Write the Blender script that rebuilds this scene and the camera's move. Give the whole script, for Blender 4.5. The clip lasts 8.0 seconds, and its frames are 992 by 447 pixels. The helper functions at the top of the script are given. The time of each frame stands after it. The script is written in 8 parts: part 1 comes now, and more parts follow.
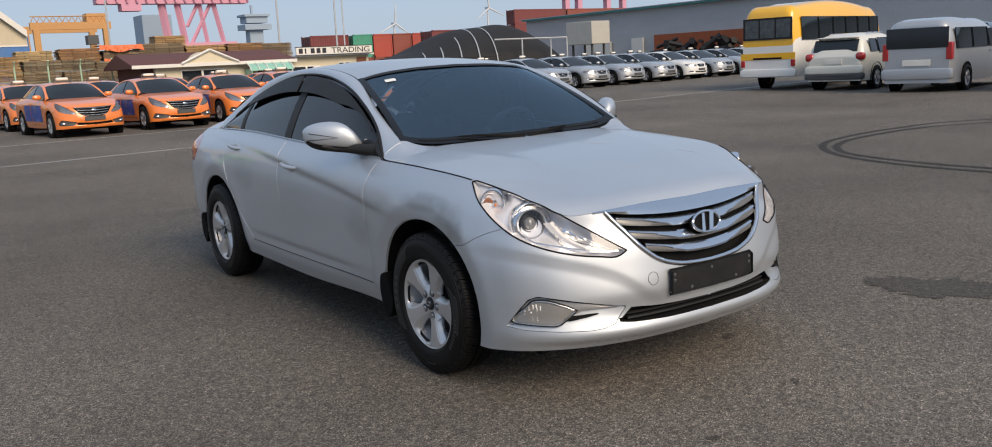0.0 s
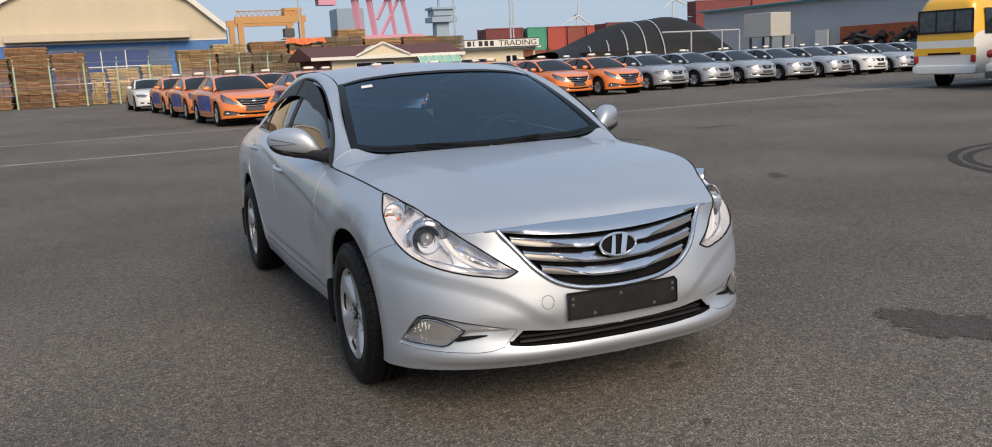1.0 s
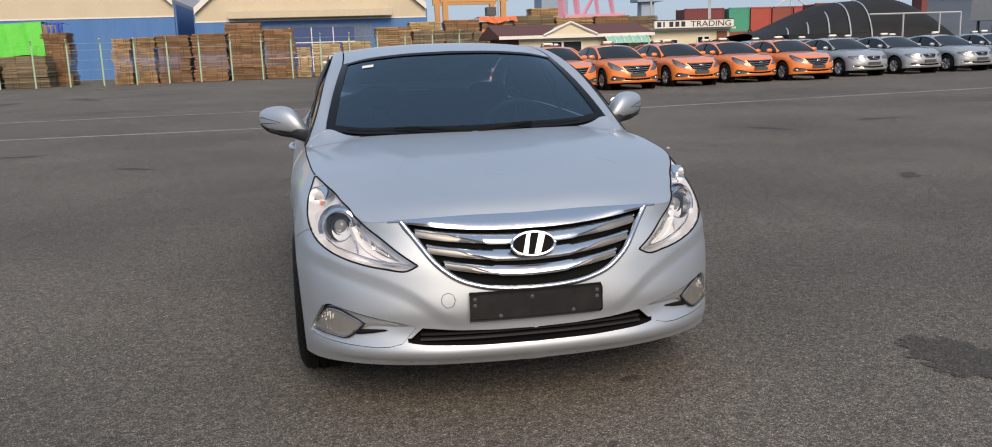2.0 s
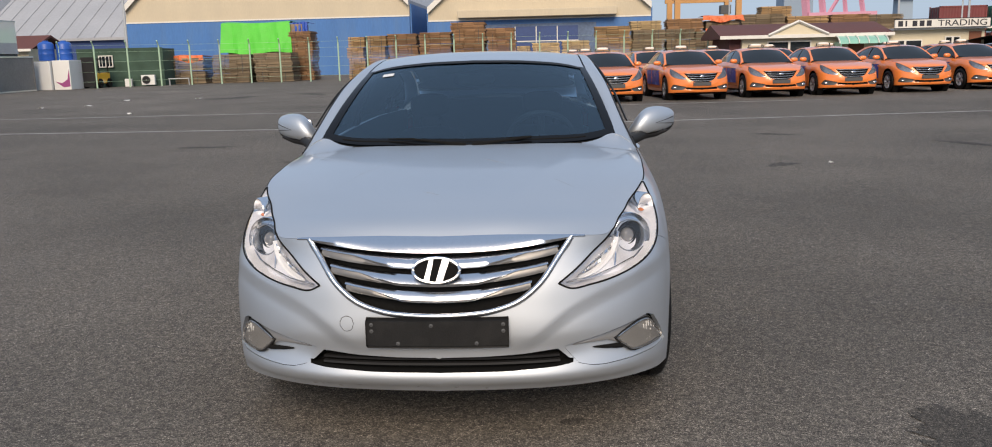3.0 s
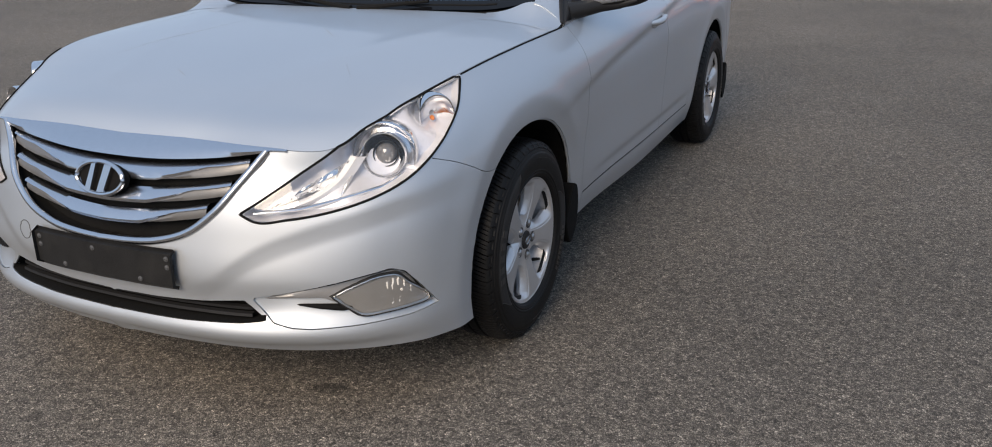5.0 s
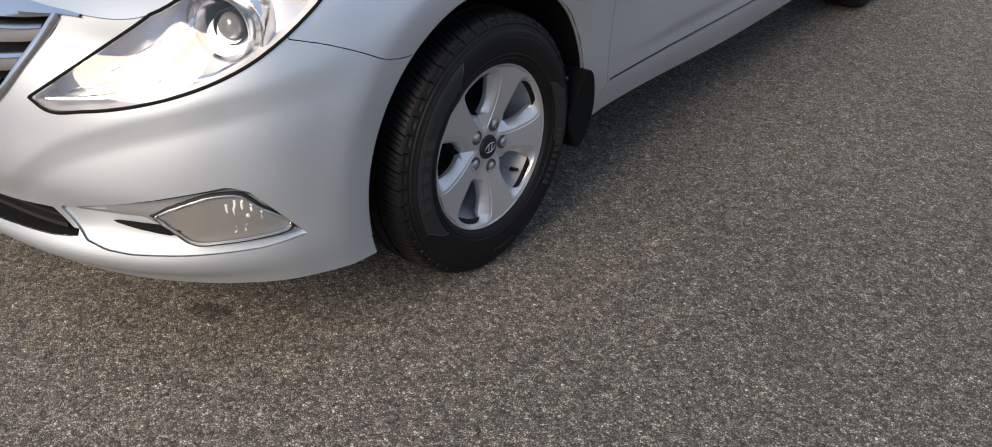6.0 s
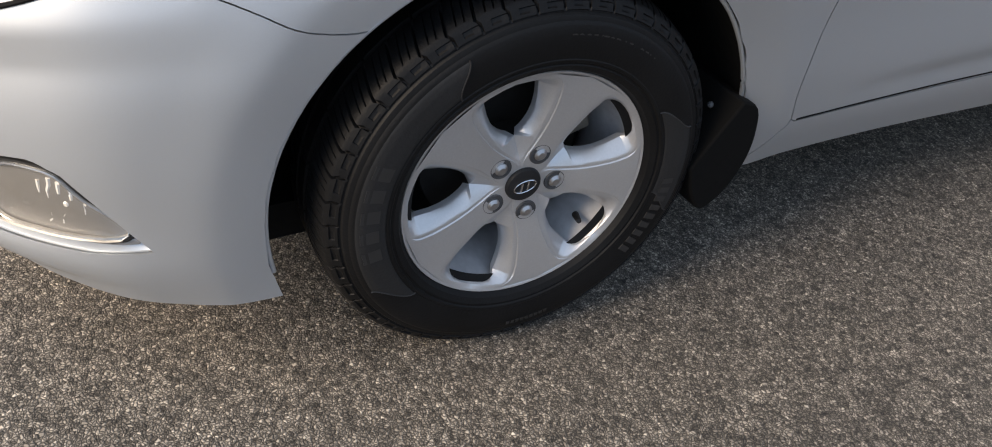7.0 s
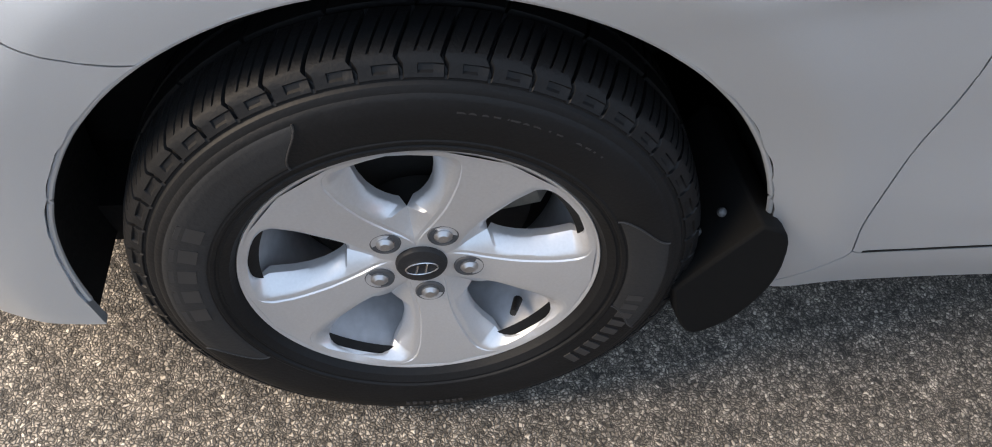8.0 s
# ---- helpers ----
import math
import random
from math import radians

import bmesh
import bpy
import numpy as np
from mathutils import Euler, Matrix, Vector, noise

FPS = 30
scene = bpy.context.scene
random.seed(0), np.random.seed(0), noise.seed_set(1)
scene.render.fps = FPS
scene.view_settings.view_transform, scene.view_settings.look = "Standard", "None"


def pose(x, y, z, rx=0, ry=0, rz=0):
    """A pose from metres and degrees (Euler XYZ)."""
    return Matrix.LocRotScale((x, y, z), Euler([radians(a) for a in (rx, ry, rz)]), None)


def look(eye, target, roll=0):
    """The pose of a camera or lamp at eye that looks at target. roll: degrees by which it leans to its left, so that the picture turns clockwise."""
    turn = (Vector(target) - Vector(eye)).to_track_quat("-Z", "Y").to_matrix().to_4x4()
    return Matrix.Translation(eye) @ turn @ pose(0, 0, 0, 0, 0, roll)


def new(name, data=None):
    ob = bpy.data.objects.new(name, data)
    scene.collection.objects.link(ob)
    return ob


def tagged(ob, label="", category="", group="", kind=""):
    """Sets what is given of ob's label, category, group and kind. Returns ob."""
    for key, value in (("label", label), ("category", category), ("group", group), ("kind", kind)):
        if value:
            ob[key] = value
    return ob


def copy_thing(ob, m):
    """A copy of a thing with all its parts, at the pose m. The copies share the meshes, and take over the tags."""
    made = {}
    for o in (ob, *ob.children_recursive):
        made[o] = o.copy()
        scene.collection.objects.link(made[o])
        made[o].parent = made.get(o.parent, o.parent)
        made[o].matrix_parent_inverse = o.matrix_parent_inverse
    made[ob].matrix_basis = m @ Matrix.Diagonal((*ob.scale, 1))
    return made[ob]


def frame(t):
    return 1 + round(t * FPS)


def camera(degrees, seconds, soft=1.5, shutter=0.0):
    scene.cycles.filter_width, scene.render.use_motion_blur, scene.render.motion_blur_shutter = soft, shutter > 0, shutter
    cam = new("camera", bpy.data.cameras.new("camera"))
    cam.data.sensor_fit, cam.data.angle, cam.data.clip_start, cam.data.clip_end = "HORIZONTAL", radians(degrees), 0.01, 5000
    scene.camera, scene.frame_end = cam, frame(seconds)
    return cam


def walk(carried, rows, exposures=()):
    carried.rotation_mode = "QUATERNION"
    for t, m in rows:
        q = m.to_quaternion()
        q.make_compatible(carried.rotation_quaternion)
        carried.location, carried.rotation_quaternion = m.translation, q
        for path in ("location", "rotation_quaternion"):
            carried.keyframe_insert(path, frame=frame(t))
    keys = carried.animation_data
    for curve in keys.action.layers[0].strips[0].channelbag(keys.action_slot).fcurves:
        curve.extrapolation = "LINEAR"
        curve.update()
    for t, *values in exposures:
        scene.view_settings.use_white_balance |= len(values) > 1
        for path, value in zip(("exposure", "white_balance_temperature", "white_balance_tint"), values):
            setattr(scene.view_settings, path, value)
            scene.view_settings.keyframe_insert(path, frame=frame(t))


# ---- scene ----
cam = camera(58.0, 8.0, soft=1.0)
PATH = [
    (0, (-2.913, -3.458, 1.415), (-1.781, -1.849, 1.058), -3.0),
    (0.5, (-2.386, -3.7, 1.431), (-1.36, -2.02, 1.077), -2.8),
    (1, (-1.871, -3.938, 1.44), (-1.081, -2.135, 1.085), -2.8),
    (1.2, (-1.648, -3.986, 1.404), (-0.898, -2.168, 1.038), -1.9),
    (2.3, (-0.409, -4.078, 1.41), (-0.176, -2.129, 1.026), -2.0),
    (2.5, (-0.166, -4.028, 1.418), (-0.001, -2.072, 1.032), -1.7),
    (3, (0.411, -3.947, 1.435), (0.286, -1.985, 1.065), -1.4),
    (3.2, (0.595, -3.892, 1.434), (0.334, -1.943, 1.067), -1.9),
    (3.5, (0.932, -3.758, 1.423), (0.602, -1.822, 1.043), -1.3),
    (4, (1.419, -3.438, 1.418), (1.012, -1.523, 1.009), -2.5),
    (4.5, (1.765, -3.053, 1.42), (1.104, -1.241, 0.89), -1.2),
    (5, (1.944, -2.546, 1.371), (1.153, -0.836, 0.7), -0.8),
    (5.2, (2.015, -2.348, 1.324), (1.122, -0.711, 0.601), -0.8),
    (6.3, (2.144, -1.212, 1.258), (0.975, -0.026, 0.149), -0.7),
    (6.5, (2.078, -1.004, 1.193), (0.826, 0.061, 0.054), 0.2),
    (7, (1.832, -0.566, 1.188), (0.495, 0.166, -0.106), 5.5),
    (7.5, (1.609, -0.217, 1.184), (0.218, 0.268, -0.167), 5.5),
    (8, (1.512, -0.023, 1.176), (0.248, 0.188, -0.359), 5.9),
]
EXPOSURES = [(0, 0.48, 7300, 10), (5, 0.57, 7050, 10), (6.5, 0.98, 7350, 10), (7, 1.13, 7400, 10), (7.5, 1.45, 7400, 10), (8, 1.85, 7500, 10)]
walk(cam, [(t, look(eye, target, roll)) for t, eye, target, roll in PATH], EXPOSURES)

# ---- daylight: hazy sky and one low, soft sun behind the camera's start ----
SUN_AZ, SUN_EL = 179.0, 33.0   # degrees clockwise from +y, and above the horizon
sun_way = Vector((math.sin(radians(SUN_AZ)) * math.cos(radians(SUN_EL)), math.cos(radians(SUN_AZ)) * math.cos(radians(SUN_EL)), math.sin(radians(SUN_EL))))
world = bpy.data.worlds.new("sky")
scene.world = world
world.use_nodes = True
sky = world.node_tree.nodes.new("ShaderNodeTexSky")
sky.sky_type, sky.sun_disc = "NISHITA", False
sky.sun_elevation, sky.sun_rotation = radians(SUN_EL), radians(SUN_AZ)
sky.dust_density, sky.air_density, sky.ozone_density, sky.altitude = 0.8, 1.2, 4.0, 0
haze = world.node_tree.nodes.new("ShaderNodeMix")   # thin even cloud over the blue
haze.data_type = "RGBA"
haze.inputs["Factor"].default_value = 0.88
haze.inputs["B"].default_value = (2.35, 3.2, 4.7, 1)
world.node_tree.links.new(sky.outputs["Color"], haze.inputs["A"])
world.node_tree.links.new(haze.outputs["Result"], world.node_tree.nodes["Background"].inputs["Color"])
world.node_tree.nodes["Background"].inputs["Strength"].default_value = 0.115
sun_data = bpy.data.lights.new("sun", "SUN")
sun_data.energy, sun_data.angle, sun_data.color = 2.4, radians(34), (1.0, 0.86, 0.72)
new("sun", sun_data).matrix_world = look(sun_way * 50, (0, 0, 0))

# ---- materials ----
def pbr(name, base, rough=0.6, metal=0.0, var=0.12, scale=3.0, fine=60.0, bump=0.05, coat=0.0, per_piece=0.0, grime=None, grime_amount=0.0, stretch=(1, 1, 1), bump_size=0.01, per_board=0.0):
    """A surface with broad and fine variation, relief, and optional patches of grime."""
    m = bpy.data.materials.new(name)
    m.use_nodes = True
    n, l = m.node_tree.nodes, m.node_tree.links
    b = n["Principled BSDF"]
    co = n.new("ShaderNodeTexCoord")
    mp = n.new("ShaderNodeMapping")
    mp.inputs["Scale"].default_value = stretch
    l.new(co.outputs["Object"], mp.inputs["Vector"])
    big, small = n.new("ShaderNodeTexNoise"), n.new("ShaderNodeTexNoise")
    for t, s, d in ((big, scale, 5), (small, fine, 3)):
        t.inputs["Scale"].default_value, t.inputs["Detail"].default_value = s, d
        l.new(mp.outputs["Vector"], t.inputs["Vector"])
    add = n.new("ShaderNodeMath")
    add.operation = "ADD"
    l.new(big.outputs["Fac"], add.inputs[0])
    l.new(small.outputs["Fac"], add.inputs[1])
    rng = n.new("ShaderNodeMapRange")
    rng.inputs["From Min"].default_value, rng.inputs["From Max"].default_value = 0.6, 1.4
    rng.inputs["To Min"].default_value, rng.inputs["To Max"].default_value = 1 - var, 1 + var
    l.new(add.outputs[0], rng.inputs["Value"])
    val = rng.outputs["Result"]
    if per_piece:
        inf = n.new("ShaderNodeObjectInfo")
        r2 = n.new("ShaderNodeMapRange")
        r2.inputs["To Min"].default_value, r2.inputs["To Max"].default_value = 1 - per_piece, 1 + per_piece
        l.new(inf.outputs["Random"], r2.inputs["Value"])
        mul = n.new("ShaderNodeMath")
        mul.operation = "MULTIPLY"
        l.new(val, mul.inputs[0])
        l.new(r2.outputs["Result"], mul.inputs[1])
        val = mul.outputs[0]
    if per_board:
        geo = n.new("ShaderNodeNewGeometry")
        r3 = n.new("ShaderNodeMapRange")
        r3.inputs["To Min"].default_value, r3.inputs["To Max"].default_value = 1 - per_board, 1 + per_board
        l.new(geo.outputs["Random Per Island"], r3.inputs["Value"])
        mul = n.new("ShaderNodeMath")
        mul.operation = "MULTIPLY"
        l.new(val, mul.inputs[0])
        l.new(r3.outputs["Result"], mul.inputs[1])
        val = mul.outputs[0]
    mix = n.new("ShaderNodeVectorMath")
    mix.operation = "SCALE"
    mix.inputs[0].default_value = base
    l.new(val, mix.inputs["Scale"])
    col = mix.outputs["Vector"]
    if grime:
        gn = n.new("ShaderNodeTexNoise")
        gn.inputs["Scale"].default_value, gn.inputs["Detail"].default_value = scale * 0.7, 8
        l.new(mp.outputs["Vector"], gn.inputs["Vector"])
        gr = n.new("ShaderNodeMapRange")
        gr.inputs["From Min"].default_value, gr.inputs["From Max"].default_value = 0.5, 0.75
        gr.inputs["To Max"].default_value = grime_amount
        l.new(gn.outputs["Fac"], gr.inputs["Value"])
        gm = n.new("ShaderNodeMix")
        gm.data_type = "RGBA"
        l.new(gr.outputs["Result"], gm.inputs["Factor"])
        l.new(col, gm.inputs["A"])
        gm.inputs["B"].default_value = (*grime, 1)
        col = gm.outputs["Result"]
    l.new(col, b.inputs["Base Color"])
    rr = n.new("ShaderNodeMapRange")
    rr.inputs["To Min"].default_value, rr.inputs["To Max"].default_value = max(0.02, rough * 0.85), min(1, rough * 1.15)
    l.new(big.outputs["Fac"], rr.inputs["Value"])
    l.new(rr.outputs["Result"], b.inputs["Roughness"])
    b.inputs["Metallic"].default_value = metal
    b.inputs["Coat Weight"].default_value = coat
    b.inputs["Coat Roughness"].default_value = 0.04
    if bump:
        bp = n.new("ShaderNodeBump")
        bp.inputs["Strength"].default_value, bp.inputs["Distance"].default_value = bump, bump_size
        l.new(small.outputs["Fac"], bp.inputs["Height"])
        l.new(bp.outputs["Normal"], b.inputs["Normal"])
    return m


def glass(name, tint, see=0.5, rough=0.02, ior=1.5, shine=(1, 1, 1)):
    """A thin tinted pane: sees through in its tint, and mirrors by its gloss."""
    m = bpy.data.materials.new(name)
    m.use_nodes = True
    n, l = m.node_tree.nodes, m.node_tree.links
    n.remove(n["Principled BSDF"])
    tr, gl, mx, fr = n.new("ShaderNodeBsdfTransparent"), n.new("ShaderNodeBsdfGlossy"), n.new("ShaderNodeMixShader"), n.new("ShaderNodeFresnel")
    tr.inputs["Color"].default_value = (tint[0] * see, tint[1] * see, tint[2] * see, 1)
    gl.inputs["Roughness"].default_value = rough
    gl.inputs["Color"].default_value = (*shine, 1)
    fr.inputs["IOR"].default_value = ior
    l.new(fr.outputs[0], mx.inputs[0])
    l.new(tr.outputs[0], mx.inputs[1])
    l.new(gl.outputs[0], mx.inputs[2])
    l.new(mx.outputs[0], n["Material Output"].inputs["Surface"])
    return m


def asphalt(name, tone=1.0):
    m = pbr(name, (0.1, 0.094, 0.088), 0.85, var=0.1)
    n, l = m.node_tree.nodes, m.node_tree.links
    b = n["Principled BSDF"]
    co = n.new("ShaderNodeTexCoord")
    warp = n.new("ShaderNodeTexNoise")
    warp.inputs["Scale"].default_value = 70
    l.new(co.outputs["Object"], warp.inputs["Vector"])
    vm = n.new("ShaderNodeMix")
    vm.data_type = "VECTOR"
    vm.inputs["Factor"].default_value = 0.012
    l.new(co.outputs["Object"], vm.inputs["A"])
    l.new(warp.outputs["Color"], vm.inputs["B"])
    stones = n.new("ShaderNodeTexVoronoi")
    stones.inputs["Scale"].default_value = 185
    l.new(vm.outputs["Result"], stones.inputs["Vector"])
    edge = n.new("ShaderNodeTexVoronoi")
    edge.feature = "DISTANCE_TO_EDGE"
    edge.inputs["Scale"].default_value = 185
    l.new(vm.outputs["Result"], edge.inputs["Vector"])
    # single pale and dark stones
    hue = n.new("ShaderNodeValToRGB")
    e = hue.color_ramp.elements
    e[0].position, e[0].color = 0.0, (0.074, 0.064, 0.053, 1)
    e[1].position, e[1].color = 1.0, (0.415, 0.367, 0.305, 1)
    for p, c in ((0.35, (0.15, 0.131, 0.109, 1)), (0.75, (0.222, 0.194, 0.162, 1)), (0.95, (0.316, 0.277, 0.23, 1))):
        x = e.new(p)
        x.color = c
    sep = n.new("ShaderNodeSeparateColor")
    l.new(stones.outputs["Color"], sep.inputs["Color"])
    l.new(sep.outputs["Red"], hue.inputs["Fac"])
    crack = n.new("ShaderNodeMapRange")
    crack.inputs["From Max"].default_value = 0.27
    crack.inputs["To Min"].default_value = 0.16
    l.new(edge.outputs["Distance"], crack.inputs["Value"])
    big = n.new("ShaderNodeTexNoise")
    big.inputs["Scale"].default_value, big.inputs["Detail"].default_value = 0.35, 6
    l.new(co.outputs["Object"], big.inputs["Vector"])
    wide = n.new("ShaderNodeMapRange")
    wide.inputs["From Min"].default_value, wide.inputs["From Max"].default_value = 0.3, 0.7
    wide.inputs["To Min"].default_value, wide.inputs["To Max"].default_value = 0.78, 1.2
    l.new(big.outputs["Fac"], wide.inputs["Value"])
    mid = n.new("ShaderNodeTexNoise")
    mid.inputs["Scale"].default_value, mid.inputs["Detail"].default_value = 2.3, 8
    l.new(co.outputs["Object"], mid.inputs["Vector"])
    spot = n.new("ShaderNodeMapRange")
    spot.inputs["From Min"].default_value, spot.inputs["From Max"].default_value = 0.66, 0.78
    spot.inputs["To Min"].default_value, spot.inputs["To Max"].default_value = 1.0, 0.72
    l.new(mid.outputs["Fac"], spot.inputs["Value"])
    last = hue.outputs["Color"]
    vast = n.new("ShaderNodeTexNoise")
    vast.inputs["Scale"].default_value, vast.inputs["Detail"].default_value = 0.09, 4
    l.new(co.outputs["Object"], vast.inputs["Vector"])
    broad = n.new("ShaderNodeMapRange")
    broad.inputs["From Min"].default_value, broad.inputs["From Max"].default_value = 0.35, 0.65
    broad.inputs["To Min"].default_value, broad.inputs["To Max"].default_value = 0.86 * tone, 1.12 * tone
    l.new(vast.outputs["Fac"], broad.inputs["Value"])
    grit = n.new("ShaderNodeTexNoise")
    grit.inputs["Scale"].default_value, grit.inputs["Detail"].default_value = 26, 4
    l.new(co.outputs["Object"], grit.inputs["Vector"])
    fleck = n.new("ShaderNodeMapRange")
    fleck.inputs["From Min"].default_value, fleck.inputs["From Max"].default_value = 0.3, 0.7
    fleck.inputs["To Min"].default_value, fleck.inputs["To Max"].default_value = 0.74, 1.26
    l.new(grit.outputs["Fac"], fleck.inputs["Value"])
    lumps = n.new("ShaderNodeTexVoronoi")
    lumps.inputs["Scale"].default_value = 105
    l.new(vm.outputs["Result"], lumps.inputs["Vector"])
    lump_sep = n.new("ShaderNodeSeparateColor")
    l.new(lumps.outputs["Color"], lump_sep.inputs["Color"])
    lump = n.new("ShaderNodeMapRange")
    lump.inputs["To Min"].default_value, lump.inputs["To Max"].default_value = 0.62, 1.44
    l.new(lump_sep.outputs["Red"], lump.inputs["Value"])
    for k in (lump.outputs["Result"], crack.outputs["Result"], wide.outputs["Result"], spot.outputs["Result"], broad.outputs["Result"], fleck.outputs["Result"]):
        sc = n.new("ShaderNodeVectorMath")
        sc.operation = "SCALE"
        l.new(last, sc.inputs[0])
        l.new(k, sc.inputs["Scale"])
        last = sc.outputs["Vector"]
    l.new(last, b.inputs["Base Color"])
    bp = n.new("ShaderNodeBump")
    bp.inputs["Strength"].default_value, bp.inputs["Distance"].default_value = 0.6, 0.004
    hgt = n.new("ShaderNodeMath")
    hgt.operation = "MULTIPLY_ADD"
    l.new(sep.outputs["Green"], hgt.inputs[0])
    hgt.inputs[1].default_value = 0.5
    l.new(crack.outputs["Result"], hgt.inputs[2])
    l.new(hgt.outputs[0], bp.inputs["Height"])
    l.new(bp.outputs["Normal"], b.inputs["Normal"])
    b.inputs["Roughness"].default_value = 0.8
    return m


def car_paint(name, base, metal=0.0, rough=0.35, coat=1.0):
    m = pbr(name, base, rough, metal, var=0.03, scale=1.2, fine=900, bump=0.0, coat=coat)
    m.node_tree.nodes["Principled BSDF"].inputs["Coat Roughness"].default_value = 0.07
    return m


M_ASPHALT = asphalt("asphalt", 1.3)
M_OIL = asphalt("oil_stain", 0.62)
M_SKID = asphalt("tyre_marks", 0.36)
M_SILVER = car_paint("silver_paint", (0.57, 0.605, 0.645), 0.86, 0.54, 0.7)
M_ORANGE = car_paint("orange_paint", (0.88, 0.235, 0.05), 0.0, 0.4)
M_SILVER2 = car_paint("pale_silver_paint", (0.44, 0.455, 0.475), 0.5, 0.36)
M_WHITE = car_paint("white_paint", (0.76, 0.76, 0.74), 0.0, 0.4)
M_IVORY = car_paint("ivory_paint", (0.72, 0.7, 0.62), 0.1, 0.4)
M_YELLOW = car_paint("yellow_paint", (0.85, 0.45, 0.02), 0.0, 0.4)
M_STEELBLUE = car_paint("steel_blue_paint", (0.22, 0.29, 0.39), 0.4, 0.35)
M_NAVY = car_paint("navy_paint", (0.02, 0.025, 0.045), 0.1, 0.35)
M_CHROME = pbr("chrome", (0.62, 0.64, 0.68), 0.22, 1.0, var=0.02, bump=0)
M_DULLCHROME = pbr("dull_chrome", (0.55, 0.56, 0.58), 0.28, 1.0, var=0.06, bump=0)
M_BARREL = pbr("dusty_rim_barrel", (0.5, 0.5, 0.52), 0.4, 0.3, var=0.2, scale=9, bump=0.02)
M_ALLOY = pbr("silver_alloy", (0.58, 0.58, 0.59), 0.34, 0.62, var=0.06, scale=9, fine=300, bump=0.02, coat=0.3)
M_BLACK = pbr("black_plastic", (0.018, 0.018, 0.019), 0.5, var=0.2, scale=14, fine=300, bump=0.08)
M_GREYPL = pbr("grey_plastic", (0.07, 0.072, 0.075), 0.55, var=0.2, scale=12, fine=260, bump=0.08)
M_PLATE = pbr("worn_black_plastic", (0.013, 0.013, 0.0135), 0.6, var=0.35, scale=16, fine=200, bump=0.1, grime=(0.03, 0.029, 0.028), grime_amount=0.5)
M_RUBBER = pbr("tyre_rubber", (0.006, 0.006, 0.0064), 0.55, var=0.3, scale=10, fine=220, bump=0.15, grime=(0.02, 0.019, 0.018), grime_amount=0.2, bump_size=0.004)
M_LINER = pbr("dark_liner", (0.004, 0.004, 0.004), 0.9, var=0.3, bump=0.2)
for m in (M_RUBBER, M_LINER):   # matt rubber and felt
    m.node_tree.nodes["Principled BSDF"].inputs["Specular IOR Level"].default_value = 0.34
M_CABIN = pbr("cabin_trim", (0.05, 0.052, 0.056), 0.75, var=0.15, scale=10, fine=200, bump=0.1)
M_SCREEN = glass("windscreen_glass", (0.55, 0.8, 1.0), 0.6, ior=2.15, shine=(0.66, 0.86, 1.0))
M_TINT = glass("tinted_glass", (0.6, 0.66, 0.74), 0.1, ior=1.55)
M_CLEAR = glass("clear_lens", (0.97, 0.98, 1.0), 0.94, ior=1.6)
M_FOGGLASS = glass("fog_glass", (0.98, 0.98, 0.97), 0.95)
M_FRIT = pbr("black_glass_edge", (0.006, 0.0065, 0.008), 0.12, var=0.1, bump=0)
M_DARKGLASS = pbr("far_dark_glass", (0.012, 0.016, 0.02), 0.06, var=0.2, bump=0)
M_REFLECTOR = pbr("lamp_reflector", (0.75, 0.76, 0.78), 0.14, 1.0, var=0.1, scale=20, bump=0.0)
M_FOGBOWL = pbr("fog_bowl", (0.88, 0.87, 0.83), 0.5, 0.0, var=0.15, scale=25, bump=0)
M_BRIGHT = pbr("bright_ring", (0.92, 0.93, 0.95), 0.25, 0.2, var=0.03, bump=0)
M_LENS = pbr("projector_lens", (0.16, 0.16, 0.165), 0.1, 0.1, var=0.05, bump=0, coat=1)
M_AMBER = pbr("amber_bulb", (0.7, 0.2, 0.02), 0.25, var=0.1, bump=0)
M_REDLAMP = pbr("red_lamp", (0.4, 0.012, 0.012), 0.15, var=0.1, bump=0, coat=1)
M_LINE = pbr("worn_road_paint", (0.42, 0.41, 0.38), 0.8, var=0.3, scale=2, fine=60, bump=0.1, grime=(0.12, 0.112, 0.1), grime_amount=0.9)

for mt in (M_RUBBER, M_BLACK, M_PLATE, M_LINER, M_FRIT):
    mt.node_tree.nodes["Principled BSDF"].inputs["Specular IOR Level"].default_value = 0.25
M_RUBBER.node_tree.nodes["Principled BSDF"].inputs["Specular IOR Level"].default_value = 0.2

